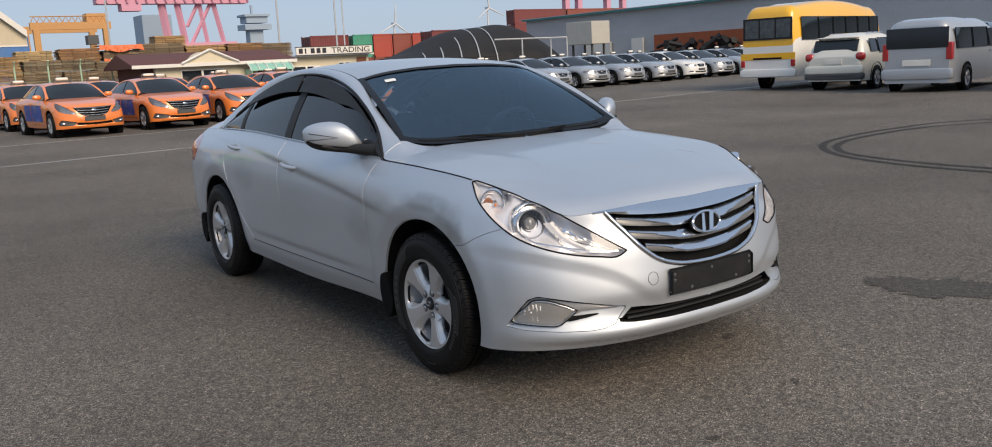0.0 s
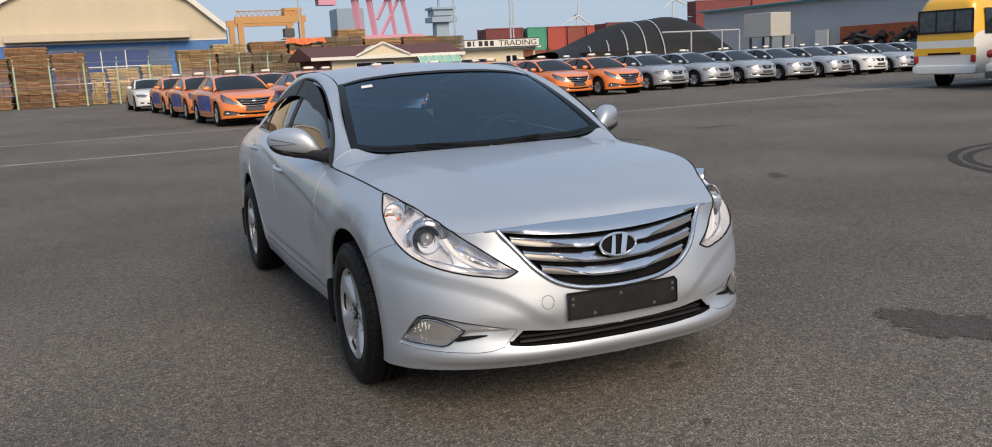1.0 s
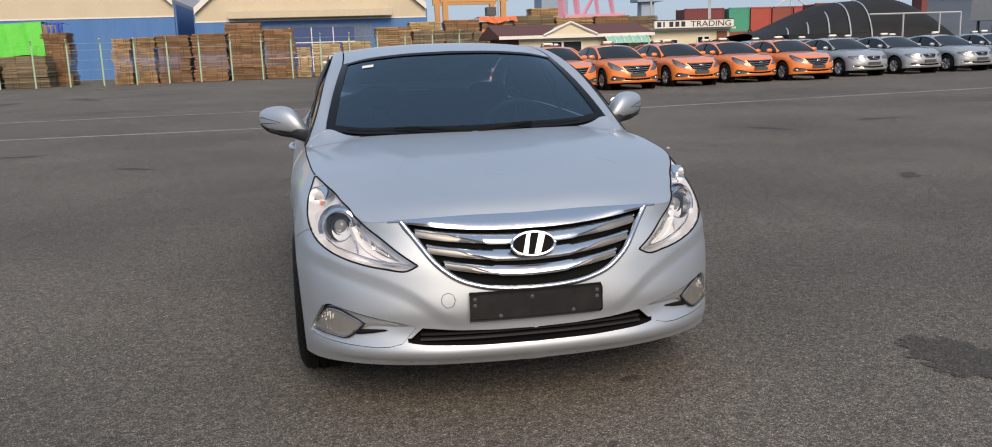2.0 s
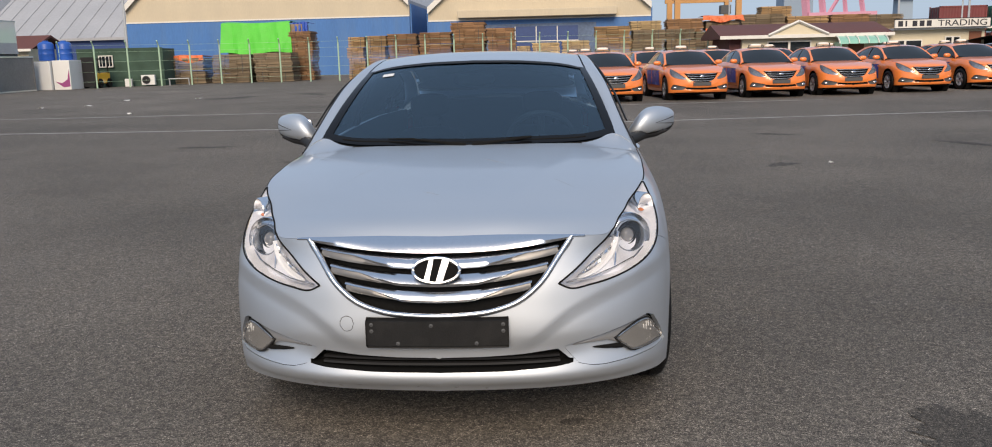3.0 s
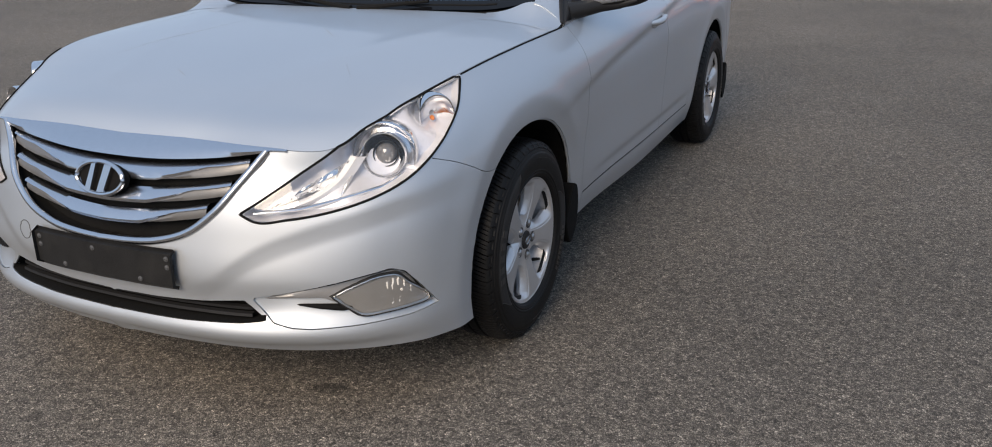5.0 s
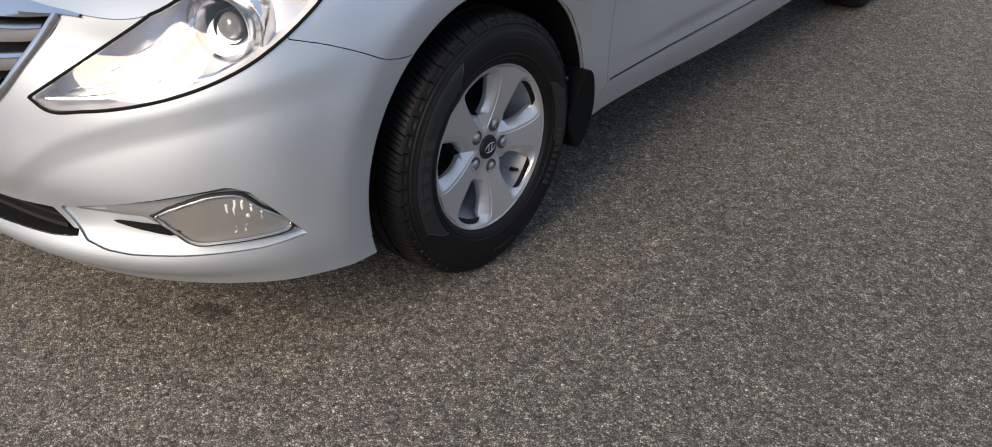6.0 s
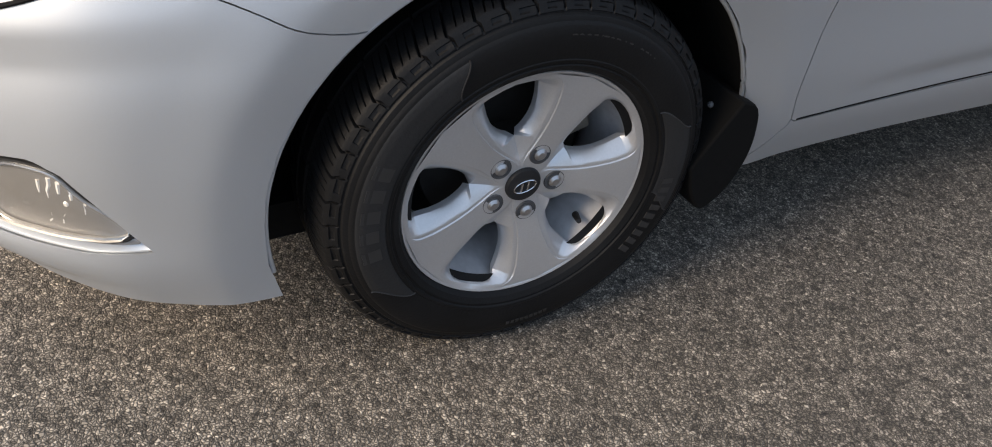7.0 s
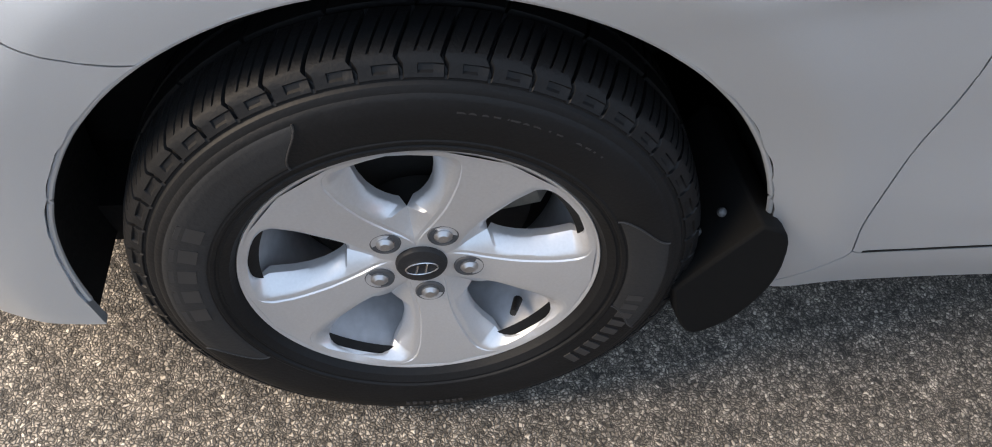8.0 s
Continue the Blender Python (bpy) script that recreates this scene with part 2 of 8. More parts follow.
# ---- mesh helpers ----
class Geo:
    """Gathers vertices and faces of one mesh."""

    def __init__(self):
        self.v, self.f = [], []

    def add(self, verts, faces):
        k = len(self.v)
        self.v += [tuple(p) for p in verts]
        self.f += [tuple(i + k for i in q) for q in faces]
        return self

    def box(self, x0, y0, z0, x1, y1, z1, m=None, taper=0.0):
        c = [(x, y, z) for z in (z0, z1) for y in (y0, y1) for x in (x0, x1)]
        if taper:
            mx, my = (x0 + x1) / 2, (y0 + y1) / 2
            c = [(mx + (x - mx) * (1 - taper * (z == z1)), my + (y - my) * (1 - taper * (z == z1)), z) for x, y, z in c]
        if m is not None:
            c = [m @ Vector(p) for p in c]
        return self.add(c, [(0, 2, 3, 1), (4, 5, 7, 6), (0, 1, 5, 4), (2, 6, 7, 3), (0, 4, 6, 2), (1, 3, 7, 5)])

    def tube(self, pts, r, sides=8, closed=False, cap=True):
        """A round bar along points; r a number or one for each point."""
        pts = [Vector(p) for p in pts]
        k, rings = len(pts), []
        up = Vector((0, 0, 1))
        for i, p in enumerate(pts):
            a, b = (pts[i - 1], pts[(i + 1) % k]) if closed else (pts[max(i - 1, 0)], pts[min(i + 1, k - 1)])
            d = (b - a).normalized()
            s = d.cross(up if abs(d.z) < 0.95 else Vector((1, 0, 0))).normalized()
            t = s.cross(d)
            q = r[i] if isinstance(r, (list, tuple)) else r
            rings.append([p + (s * math.cos(w) + t * math.sin(w)) * q for w in (2 * math.pi * j / sides for j in range(sides))])
        f = []
        for i in range(k if closed else k - 1):
            for j in range(sides):
                f.append((i * sides + j, i * sides + (j + 1) % sides, (i + 1) % k * sides + (j + 1) % sides, (i + 1) % k * sides + j))
        if cap and not closed:
            f += [tuple(range(sides - 1, -1, -1)), tuple((k - 1) * sides + j for j in range(sides))]
        return self.add([p for ring in rings for p in ring], f)

    def grid(self, rows, closed=False):
        """A sheet over rows of points, all as long."""
        n, m = len(rows), len(rows[0])
        f = [(i * m + j, i * m + (j + 1) % m, (i + 1) * m + (j + 1) % m, (i + 1) * m + j) for i in range(n - 1) for j in range(m if closed else m - 1)]
        return self.add([p for r in rows for p in r], f)

    def revolve(self, prof, axis="x", n=48, at=(0, 0, 0), close=False):
        """Turns a profile of (radius, along) round an axis."""
        rows = []
        for r, a in prof:
            ring = []
            for j in range(n):
                w = 2 * math.pi * j / n
                c, s = r * math.cos(w), r * math.sin(w)
                p = {"x": (a, c, s), "y": (s, a, c), "z": (c, s, a)}[axis]
                ring.append((p[0] + at[0], p[1] + at[1], p[2] + at[2]))
            rows.append(ring)
        if close:
            rows.append(rows[0])
        return self.grid(rows, closed=True)

    def prism(self, poly, fn0, fn1):
        """A slab between two copies of a polygon, each corner placed by fn0 and fn1."""
        k = len(poly)
        v = [fn0(*p) for p in poly] + [fn1(*p) for p in poly]
        return self.add(v, [tuple(range(k - 1, -1, -1)), tuple(range(k, 2 * k))] + [(i, (i + 1) % k, k + (i + 1) % k, k + i) for i in range(k)])

    def mirrored(self):
        k = len(self.v)
        self.v += [(-x, y, z) for x, y, z in self.v]
        self.f += [tuple(i + k for i in reversed(q)) for q in self.f]
        return self

    def mesh(self, name, angle=38, weld=0.0):
        me = bpy.data.meshes.new(name)
        me.from_pydata(self.v, [], self.f)
        bm = bmesh.new()
        bm.from_mesh(me)
        if weld:
            bmesh.ops.remove_doubles(bm, verts=bm.verts, dist=weld)
        bmesh.ops.recalc_face_normals(bm, faces=bm.faces)
        bm.to_mesh(me)
        bm.free()
        me.shade_smooth()
        me.set_sharp_from_angle(angle=radians(angle))
        return me


def part(name, geo, material, parent=None, label="", angle=38, bevel=0.0, weld=0.0):
    me = geo.mesh(name, angle, weld) if isinstance(geo, Geo) else geo
    ob = new(name, me)
    if not me.materials:
        me.materials.append(material)
    if parent:
        ob.parent = parent
    if label:
        tagged(ob, label)
    if bevel:
        b = ob.modifiers.new("bevel", "BEVEL")
        b.width, b.segments, b.limit_method, b.angle_limit = bevel, 2, "ANGLE", radians(40)
    return ob


def thing(name, label, category, group="", at=None, kind=""):
    ob = new(name)
    ob.empty_display_size = 0.1
    if at is not None:
        ob.matrix_basis = at
    return tagged(ob, label, category, group, kind)


def hermite(xs, ys, x):
    """A smooth curve through (xs, ys), with no overshoot to speak of."""
    xs, ys, x = np.asarray(xs, float), np.asarray(ys, float), np.clip(np.asarray(x, float), xs[0], xs[-1])
    h = np.diff(xs)
    sh = (-1,) + (1,) * (ys.ndim - 1)
    s = np.diff(ys, axis=0) / h.reshape(sh)
    t = np.empty_like(ys)
    t[0], t[-1] = s[0], s[-1]
    if len(xs) > 2:
        w0, w1 = h[1:].reshape(sh), h[:-1].reshape(sh)
        t[1:-1] = (s[:-1] * w0 + s[1:] * w1) / (w0 + w1)
    i = np.clip(np.searchsorted(xs, x, side="right") - 1, 0, len(xs) - 2)
    u = (x - xs[i]) / h[i]
    e = (Ellipsis,) + (None,) * (ys.ndim - 1)
    u, hh = u[e] if ys.ndim > 1 else u, h[i][e] if ys.ndim > 1 else h[i]
    return ys[i] * (2 * u**3 - 3 * u**2 + 1) + ys[i + 1] * (3 * u**2 - 2 * u**3) + hh * (t[i] * (u**3 - 2 * u**2 + u) + t[i + 1] * (u**3 - u**2))


def curve_through(pts, n):
    """n points at even steps along a smooth line through pts."""
    pts = np.asarray(pts, float)
    k = np.r_[0, np.cumsum(np.linalg.norm(np.diff(pts, axis=0), axis=1))]
    return hermite(k, pts, np.linspace(0, k[-1], n))


def inside(poly, x, y):
    """Which of the points lie within a closed polygon."""
    p = np.asarray(poly, float)
    q = np.roll(p, -1, axis=0)
    hit = np.zeros(np.shape(x), bool)
    for (x0, y0), (x1, y1) in zip(p, q):
        if y0 == y1:
            continue
        hit ^= ((y0 > y) != (y1 > y)) & (x < (x1 - x0) * (y - y0) / (y1 - y0) + x0)
    return hit


def nearest_on(poly, x, y):
    """For each point, the nearest place on a closed polygon's outline, and its distance."""
    p = np.asarray(poly, float)
    q = np.roll(p, -1, axis=0)
    pt = np.stack([x, y], -1)
    best, where = np.full(len(x), 1e9), pt.copy()
    for a, b in zip(p, q):
        d = b - a
        t = np.clip(((pt - a) @ d) / max(d @ d, 1e-12), 0, 1)
        c = a + t[:, None] * d
        r = np.hypot(*(pt - c).T)
        m = r < best
        best[m], where[m] = r[m], c[m]
    return where, best

# ---- a saloon's body: one skin from bumper to bumper, cut into panels ----
W_KNOTS = (0.0, 0.1, 0.22, 0.4, 0.58, 0.75, 0.88, 1.0)


class Shell:
    """Half a car's skin below hood and windows. u runs round the plan from the nose's middle, z is height; d is how far a place lies inside the widest outline."""

    def __init__(self, plan, tops, bottoms, sections, crease=()):
        p = curve_through(plan, 1400)
        t = np.gradient(p, axis=0)
        t /= np.linalg.norm(t, axis=1)[:, None]
        t[0], t[-1] = (1, 0), (-1, 0)
        self.u = np.r_[0, np.cumsum(np.linalg.norm(np.diff(p, axis=0), axis=1))]
        self.length = self.u[-1]
        self.p, self.n = p, np.stack([t[:, 1], -t[:, 0]], 1)
        self.crease, self.arches = [], ((0.003, 0.33, 0.4), (2.796, 0.33, 0.4))
        rows = []
        for q in tops:
            off = np.array(q[:2]) - p
            d = -(off * self.n).sum(1)
            side = np.linalg.norm(off + d[:, None] * self.n, axis=1) + 10.0 * ((d < -0.1) | (d > 0.5))
            i = int(np.argmin(side))
            rows.append((self.u[i], q[2], d[i]))
        rows.sort()
        self.top_u, self.top_z, self.top_d = (np.array(c) for c in zip(*rows))
        keep = np.r_[True, np.diff(self.top_u) > 1e-4]
        self.top_u, self.top_z, self.top_d = self.top_u[keep], self.top_z[keep], self.top_d[keep]
        self.bot_u, self.bot_z = (np.array(c, float) for c in zip(*[(self.u_plan(*q[:2]), q[2]) for q in bottoms]))
        self.sec_u = np.array([self.u_plan(*q[0]) for q in sections])
        self.sec_d = np.array([q[1] for q in sections], float)
        self.crease = [([(self.u_plan(x, y), z) for x, y, z in line], *rest) for line, *rest in crease]

    def u_plan(self, x, y):
        return float(self.u[np.argmin(np.hypot(self.p[:, 0] - x, self.p[:, 1] - y))])

    def top(self, u):
        return hermite(self.top_u, self.top_z, u)

    def bottom(self, u):
        return hermite(self.bot_u, self.bot_z, u)

    def at(self, u, z, push=0.0):
        u, z = np.broadcast_arrays(np.asarray(u, float), np.asarray(z, float))
        u = np.clip(u, 0, self.length)
        px, py = np.interp(u, self.u, self.p[:, 0]), np.interp(u, self.u, self.p[:, 1])
        nx, ny = np.interp(u, self.u, self.n[:, 0]), np.interp(u, self.u, self.n[:, 1])
        zb, zt = self.bottom(u), self.top(u)
        w = np.clip((z - zb) / (zt - zb), 0, 1).ravel()
        d = hermite(self.sec_u, self.sec_d, u.ravel())
        d[:, -1] = hermite(self.top_u, self.top_d, u.ravel())
        k = np.array(W_KNOTS)
        h = np.diff(k)
        s = np.diff(d, axis=1) / h
        t = np.empty_like(d)
        t[:, 0], t[:, -1] = s[:, 0], s[:, -1]
        t[:, 1:-1] = (s[:, :-1] * h[1:] + s[:, 1:] * h[:-1]) / (h[1:] + h[:-1])
        i = np.clip(np.searchsorted(k, w, side="right") - 1, 0, len(k) - 2)
        r, v = np.arange(len(w)), (w - k[i]) / h[i]
        dd = d[r, i] * (2 * v**3 - 3 * v**2 + 1) + d[r, i + 1] * (3 * v**2 - 2 * v**3) + h[i] * (t[r, i] * (v**3 - 2 * v**2 + v) + t[r, i + 1] * (v**3 - v**2))
        dd = dd.reshape(u.shape)
        for line, soft, deep, reach, fade_in, fade_out in self.crease:
            cu, cz = zip(*line)
            below = hermite(cu, cz, u) - z
            fade = np.clip((u - cu[0]) / fade_in, 0, 1) * np.clip((cu[-1] - u) / fade_out, 0, 1)
            dd = dd + deep * fade * np.clip(below / soft, 0, 1) * np.exp(-np.clip(below, 0, 9) / reach)
        # a broad flange round each wheel arch turns in towards the wheel
        for ya, za, ra in self.arches:
            away = np.hypot((py - ya) * ra / (ra + 0.007), z - za) - ra
            rise = np.clip((0.15 - away) / 0.075, 0, 1)
            lean = np.clip(0.074 - away, 0, 0.074)
            lean = np.where(lean < 0.012, lean * lean / 0.024, lean - 0.006)
            dd = dd - np.where(away > -0.05, 0.003 * rise * rise * (3 - 2 * rise) - 0.17 * lean, 0)
        dd = dd - push
        return np.stack([px - nx * dd, py - ny * dd, z], -1)

    def spot(self, how, value, z):
        """u of the place with that x (on the nose), or y (on the flank), at height z."""
        pts = self.at(self.u, np.minimum(z, self.top(self.u)))
        if how == "u":
            return value
        nose = self.p[:, 1] < 0.2
        if how == "x":
            ok = nose & (self.u < self.u_plan(0.86, -0.5))
            return float(self.u[np.argmin(np.abs(pts[:, 0] - value) + 9 * ~ok)])
        ok = self.u > self.u_plan(0.6, -0.8)
        ok &= self.u < self.u_plan(0.6, 3.84)
        return float(self.u[np.argmin(np.abs(pts[:, 1] - value) + 9 * ~ok)])

    def outline(self, pts, smooth=True, closed=True):
        """A closed outline in (u, z) from rows of (how, value, z)."""
        q = np.array([(self.spot(h, v, z), z) for h, v, z in pts])
        if not smooth:
            return q
        return curve_through(np.r_[q, q[:1]] if closed else q, 160)[:-1]

    def cut(self, step_u, step_z, regions, base):
        """Lays a net over the half skin, gives each face the last region that holds it, and draws the net's knots onto the regions' outlines."""
        nu, nv = int(self.length / step_u), int(0.75 / step_z)
        us = np.linspace(0, self.length, nu)
        v = np.linspace(0, 1, nv)
        U = np.repeat(us[:, None], nv, 1)
        Z = self.bottom(U) + (self.top(U) - self.bottom(U)) * v
        cu, cz = (U[:-1, :-1] + U[1:, 1:]) / 2, (Z[:-1, :-1] + Z[1:, 1:] + Z[:-1, 1:] + Z[1:, :-1]) / 4
        lab = np.zeros(cu.shape, int)
        names = [base] + [n for n, _ in regions]
        for k, (_, poly) in enumerate(regions):
            lab[inside(poly, cu, cz)] = k + 1
        pad = np.pad(lab, 1, mode="edge")
        quad = np.stack([pad[:-1, :-1], pad[1:, :-1], pad[:-1, 1:], pad[1:, 1:]], -1)
        rim = quad.max(-1) != quad.min(-1)
        rim[0, :] &= False
        rim[:, 0] &= True
        top = quad.max(-1)
        for k, (_, poly) in enumerate(regions):
            sel = rim & (top == k + 1)
            if sel.any():
                w, dist = nearest_on(poly, U[sel], Z[sel])
                ok = dist < 1.5 * max(step_u, step_z)
                a, b = U[sel], Z[sel]
                a[ok], b[ok] = w[ok, 0], w[ok, 1]
                U[sel], Z[sel] = a, b
        Z = np.clip(Z, self.bottom(U), self.top(U))
        self.U, self.Z, self.lab, self.names = U, Z, lab, names
        return self

    def faces(self, name):
        k = self.names.index(name)
        i, j = np.nonzero(self.lab == k)
        nv = self.U.shape[1]
        q = np.stack([i * nv + j, (i + 1) * nv + j, (i + 1) * nv + j + 1, i * nv + j + 1], 1)
        used, inv = np.unique(q, return_inverse=True)
        return self.U.ravel()[used], self.Z.ravel()[used], inv.reshape(q.shape)


def panel(pts, quads, mirror=False, both=False, gap=0.0012, depth=0.014):
    """A sheet with its rim drawn in by a gap's half and turned inward, as sheet metal is."""
    pts, quads = np.array(pts, float), np.array(quads)
    if mirror or both:
        flip = pts * (-1, 1, 1)
        fq = quads[:, ::-1]
        if mirror:
            pts, quads = flip, fq
        else:
            k = len(pts)
            mid = np.abs(pts[:, 0]) < 1e-5
            idx = np.where(mid, np.arange(k), np.arange(k) + k)
            pts, quads = np.r_[pts, flip], np.r_[quads, idx[fq]]
    n = np.zeros_like(pts)
    c = pts[quads].mean(1)
    fn = np.cross(pts[quads[:, 2]] - pts[quads[:, 0]], pts[quads[:, 3]] - pts[quads[:, 1]])
    for k in range(4):
        np.add.at(n, quads[:, k], fn)
    n /= np.linalg.norm(n, axis=1)[:, None] + 1e-12
    e = np.concatenate([quads[:, [k, (k + 1) % 4]] for k in range(4)])
    key = np.sort(e, 1)
    _, first, count = np.unique(key, axis=0, return_index=True, return_counts=True)
    rim = e[first[count == 1]]
    onrim = np.unique(rim)
    inward = np.zeros_like(pts)
    for k in range(4):
        np.add.at(inward, quads[:, k], c - pts[quads[:, k]])
    inward -= (inward * n).sum(1)[:, None] * n
    inward /= np.linalg.norm(inward, axis=1)[:, None] + 1e-9
    pts[onrim] += inward[onrim] * gap
    g = Geo()
    back = {int(v): len(pts) + i for i, v in enumerate(onrim)}
    g.v = [tuple(p) for p in pts] + [tuple(pts[v] - n[v] * depth + inward[v] * 0.001) for v in onrim]
    g.f = [tuple(int(i) for i in q) for q in quads] + [(int(b), int(a), back[int(a)], back[int(b)]) for a, b in rim]
    return g


def bowl(s, u, z, quads, push, mirror=False, both=False, lip=-0.003):
    """A hollow behind an opening: a floor set back by push, and walls up to the skin."""
    floor, rim = s.at(u, z, push), s.at(u, z, lip)
    e = np.concatenate([quads[:, [k, (k + 1) % 4]] for k in range(4)])
    _, first, count = np.unique(np.sort(e, 1), axis=0, return_index=True, return_counts=True)
    edge = e[first[count == 1]]
    if both:
        edge = edge[~((np.abs(floor[edge[:, 0], 0]) < 1e-5) & (np.abs(floor[edge[:, 1], 0]) < 1e-5))]
    k = len(floor)
    g = Geo()
    g.v = [tuple(p) for p in floor] + [tuple(p) for p in rim]
    g.f = [tuple(int(i) for i in q) for q in quads] + [(int(b), int(a), int(a) + k, int(b) + k) for a, b in edge]
    if mirror:
        g.v, g.f = [(-x, y, zz) for x, y, zz in g.v], [tuple(reversed(q)) for q in g.f]
    if both:
        g.mirrored()
    return g


def net(rows):
    """Points and quads of a sheet from rows of points."""
    rows = np.asarray(rows, float)
    n, m = rows.shape[:2]
    i, j = np.meshgrid(np.arange(n - 1), np.arange(m - 1), indexing="ij")
    i, j = i.ravel(), j.ravel()
    return rows.reshape(-1, 3), np.stack([i * m + j, i * m + j + 1, (i + 1) * m + j + 1, (i + 1) * m + j], 1)

# ---- ground ----
g = Geo()
steps = [-3000, -400, -60, -10, 0, 10, 60, 400, 3000]
g.grid([[(x, y, 0.0) for x in steps] for y in steps])
tagged(part("ground", g, M_ASPHALT), "worn brownish grey asphalt lot with exposed stones", "ground", kind="structure")


def strip(name, pts, width, material, label, z=0.004):
    """A painted band on the ground along points."""
    pts = curve_through([(x, y, z) for x, y in pts], 40)
    t = np.gradient(pts, axis=0)
    s = np.stack([t[:, 1], -t[:, 0], 0 * t[:, 0]], 1)
    s /= np.linalg.norm(s, axis=1)[:, None]
    g = Geo().grid([pts - s * width / 2, pts + s * width / 2])
    return tagged(part(name, g, material), label, "road marking", kind="structure")


strip("road_line_1", [(-60, 15.6), (-14, 14.9), (0, 14.75), (11, 16.2), (22, 17.6), (45, 20.5)], 0.13, M_LINE, "worn white line painted across the lot")
strip("road_line_2", [(-60, 21.2), (-10, 20.3), (0, 20.9), (8, 21.6)], 0.13, M_LINE, "worn white line painted before the parked taxis")

# ---- the silver saloon in the middle of the lot (front axle over the origin, nose towards -y) ----
PLAN = [(0, -0.915), (0.2, -0.908), (0.42, -0.878), (0.6, -0.805), (0.75, -0.69), (0.83, -0.585), (0.872, -0.46), (0.893, -0.3), (0.905, 0), (0.9125, 0.7),
        (0.9175, 1.4), (0.915, 2.2), (0.905, 2.8), (0.885, 3.2), (0.83, 3.55), (0.7, 3.77), (0.45, 3.87), (0, 3.89)]
TOPS = [(0, -0.8, 0.775), (0.3, -0.788, 0.782), (0.49, -0.767, 0.788), (0.629, -0.678, 0.785), (0.667, -0.583, 0.823), (0.702, -0.49, 0.856), (0.782, -0.275, 0.918), (0.812, 0.05, 0.95), (0.825, 0.45, 0.968),
        (0.83, 1.0, 0.995), (0.826, 1.6, 1.02), (0.8, 2.2, 1.04), (0.77, 2.7, 1.04), (0.745, 3.0, 1.035), (0.72, 3.4, 1.02), (0.58, 3.68, 1.01), (0.3, 3.79, 1.0), (0, 3.81, 1.0)]
BOTTOMS = [(0, -0.915, 0.24), (0.6, -0.805, 0.236), (0.83, -0.585, 0.226), (0.893, -0.3, 0.212), (0.908, 0.35, 0.24), (0.9175, 1.4, 0.225), (0.915, 2.3, 0.235), (0.885, 3.2, 0.25), (0, 3.89, 0.27)]
SECTIONS = [((0, -0.915), (0.03, -0.006, 0.014, 0.0, 0.003, 0.025, 0.065, 0.115)),
            ((0.45, -0.872), (0.034, -0.007, 0.012, 0.0, 0.013, 0.034, 0.064, 0.096)),
            ((0.75, -0.69), (0.02, -0.002, 0.006, 0.0, 0.006, 0.028, 0.07, 0.125)),
            ((0.872, -0.46), (0.01, 0.004, 0.001, 0.0, 0.004, 0.024, 0.062, 0.12)),
            ((0.905, 0), (0.012, 0.012, 0.01, 0.003, 0.0, 0.006, 0.036, 0.115)),
            ((0.909, 0.45), (0.05, 0.032, 0.022, 0.014, 0.004, 0.003, 0.028, 0.094)),
            ((0.9175, 1.5), (0.06, 0.034, 0.024, 0.016, 0.006, 0.002, 0.022, 0.09)),
            ((0.913, 2.3), (0.06, 0.034, 0.02, 0.01, 0.003, 0.001, 0.026, 0.12)),
            ((0.897, 3.0), (0.05, 0.026, 0.01, 0.002, 0.0, 0.004, 0.04, 0.15)),
            ((0.7, 3.77), (0.05, 0.028, 0.01, 0.0, 0.0, 0.006, 0.035, 0.1)),
            ((0, 3.89), (0.05, 0.028, 0.01, 0.0, 0.0, 0.01, 0.045, 0.09))]
# lines of the pressed flank and bumper: points, softness, depth, reach, and how they fade in and out
CREASE = [([(0.908, 0.2, 0.715), (0.912, 0.77, 0.807), (0.917, 1.24, 0.864), (0.916, 2.0, 0.955), (0.909, 2.6, 0.985), (0.87, 3.3, 1.0)], 0.03, 0.015, 0.16, 0.5, 0.6),
          ([(0.22, -0.906, 0.385), (0.32, -0.894, 0.437), (0.48, -0.857, 0.543), (0.6, -0.805, 0.59), (0.72, -0.715, 0.628), (0.83, -0.585, 0.66), (0.885, -0.38, 0.68)], 0.05, 0.0115, 0.13, 0.18, 0.3),
          ([(0.911, 0.6, 0.4), (0.9175, 1.4, 0.41), (0.915, 2.3, 0.42)], 0.026, 0.01, 0.08, 0.3, 0.3),
          ([(0.02, -0.914, 0.274), (0.3, -0.895, 0.273), (0.6, -0.805, 0.27), (0.75, -0.69, 0.268), (0.83, -0.585, 0.268)], 0.012, 0.009, 0.05, 0.01, 0.2)]
HUB_Z, WHEELBASE = 0.33, 2.795


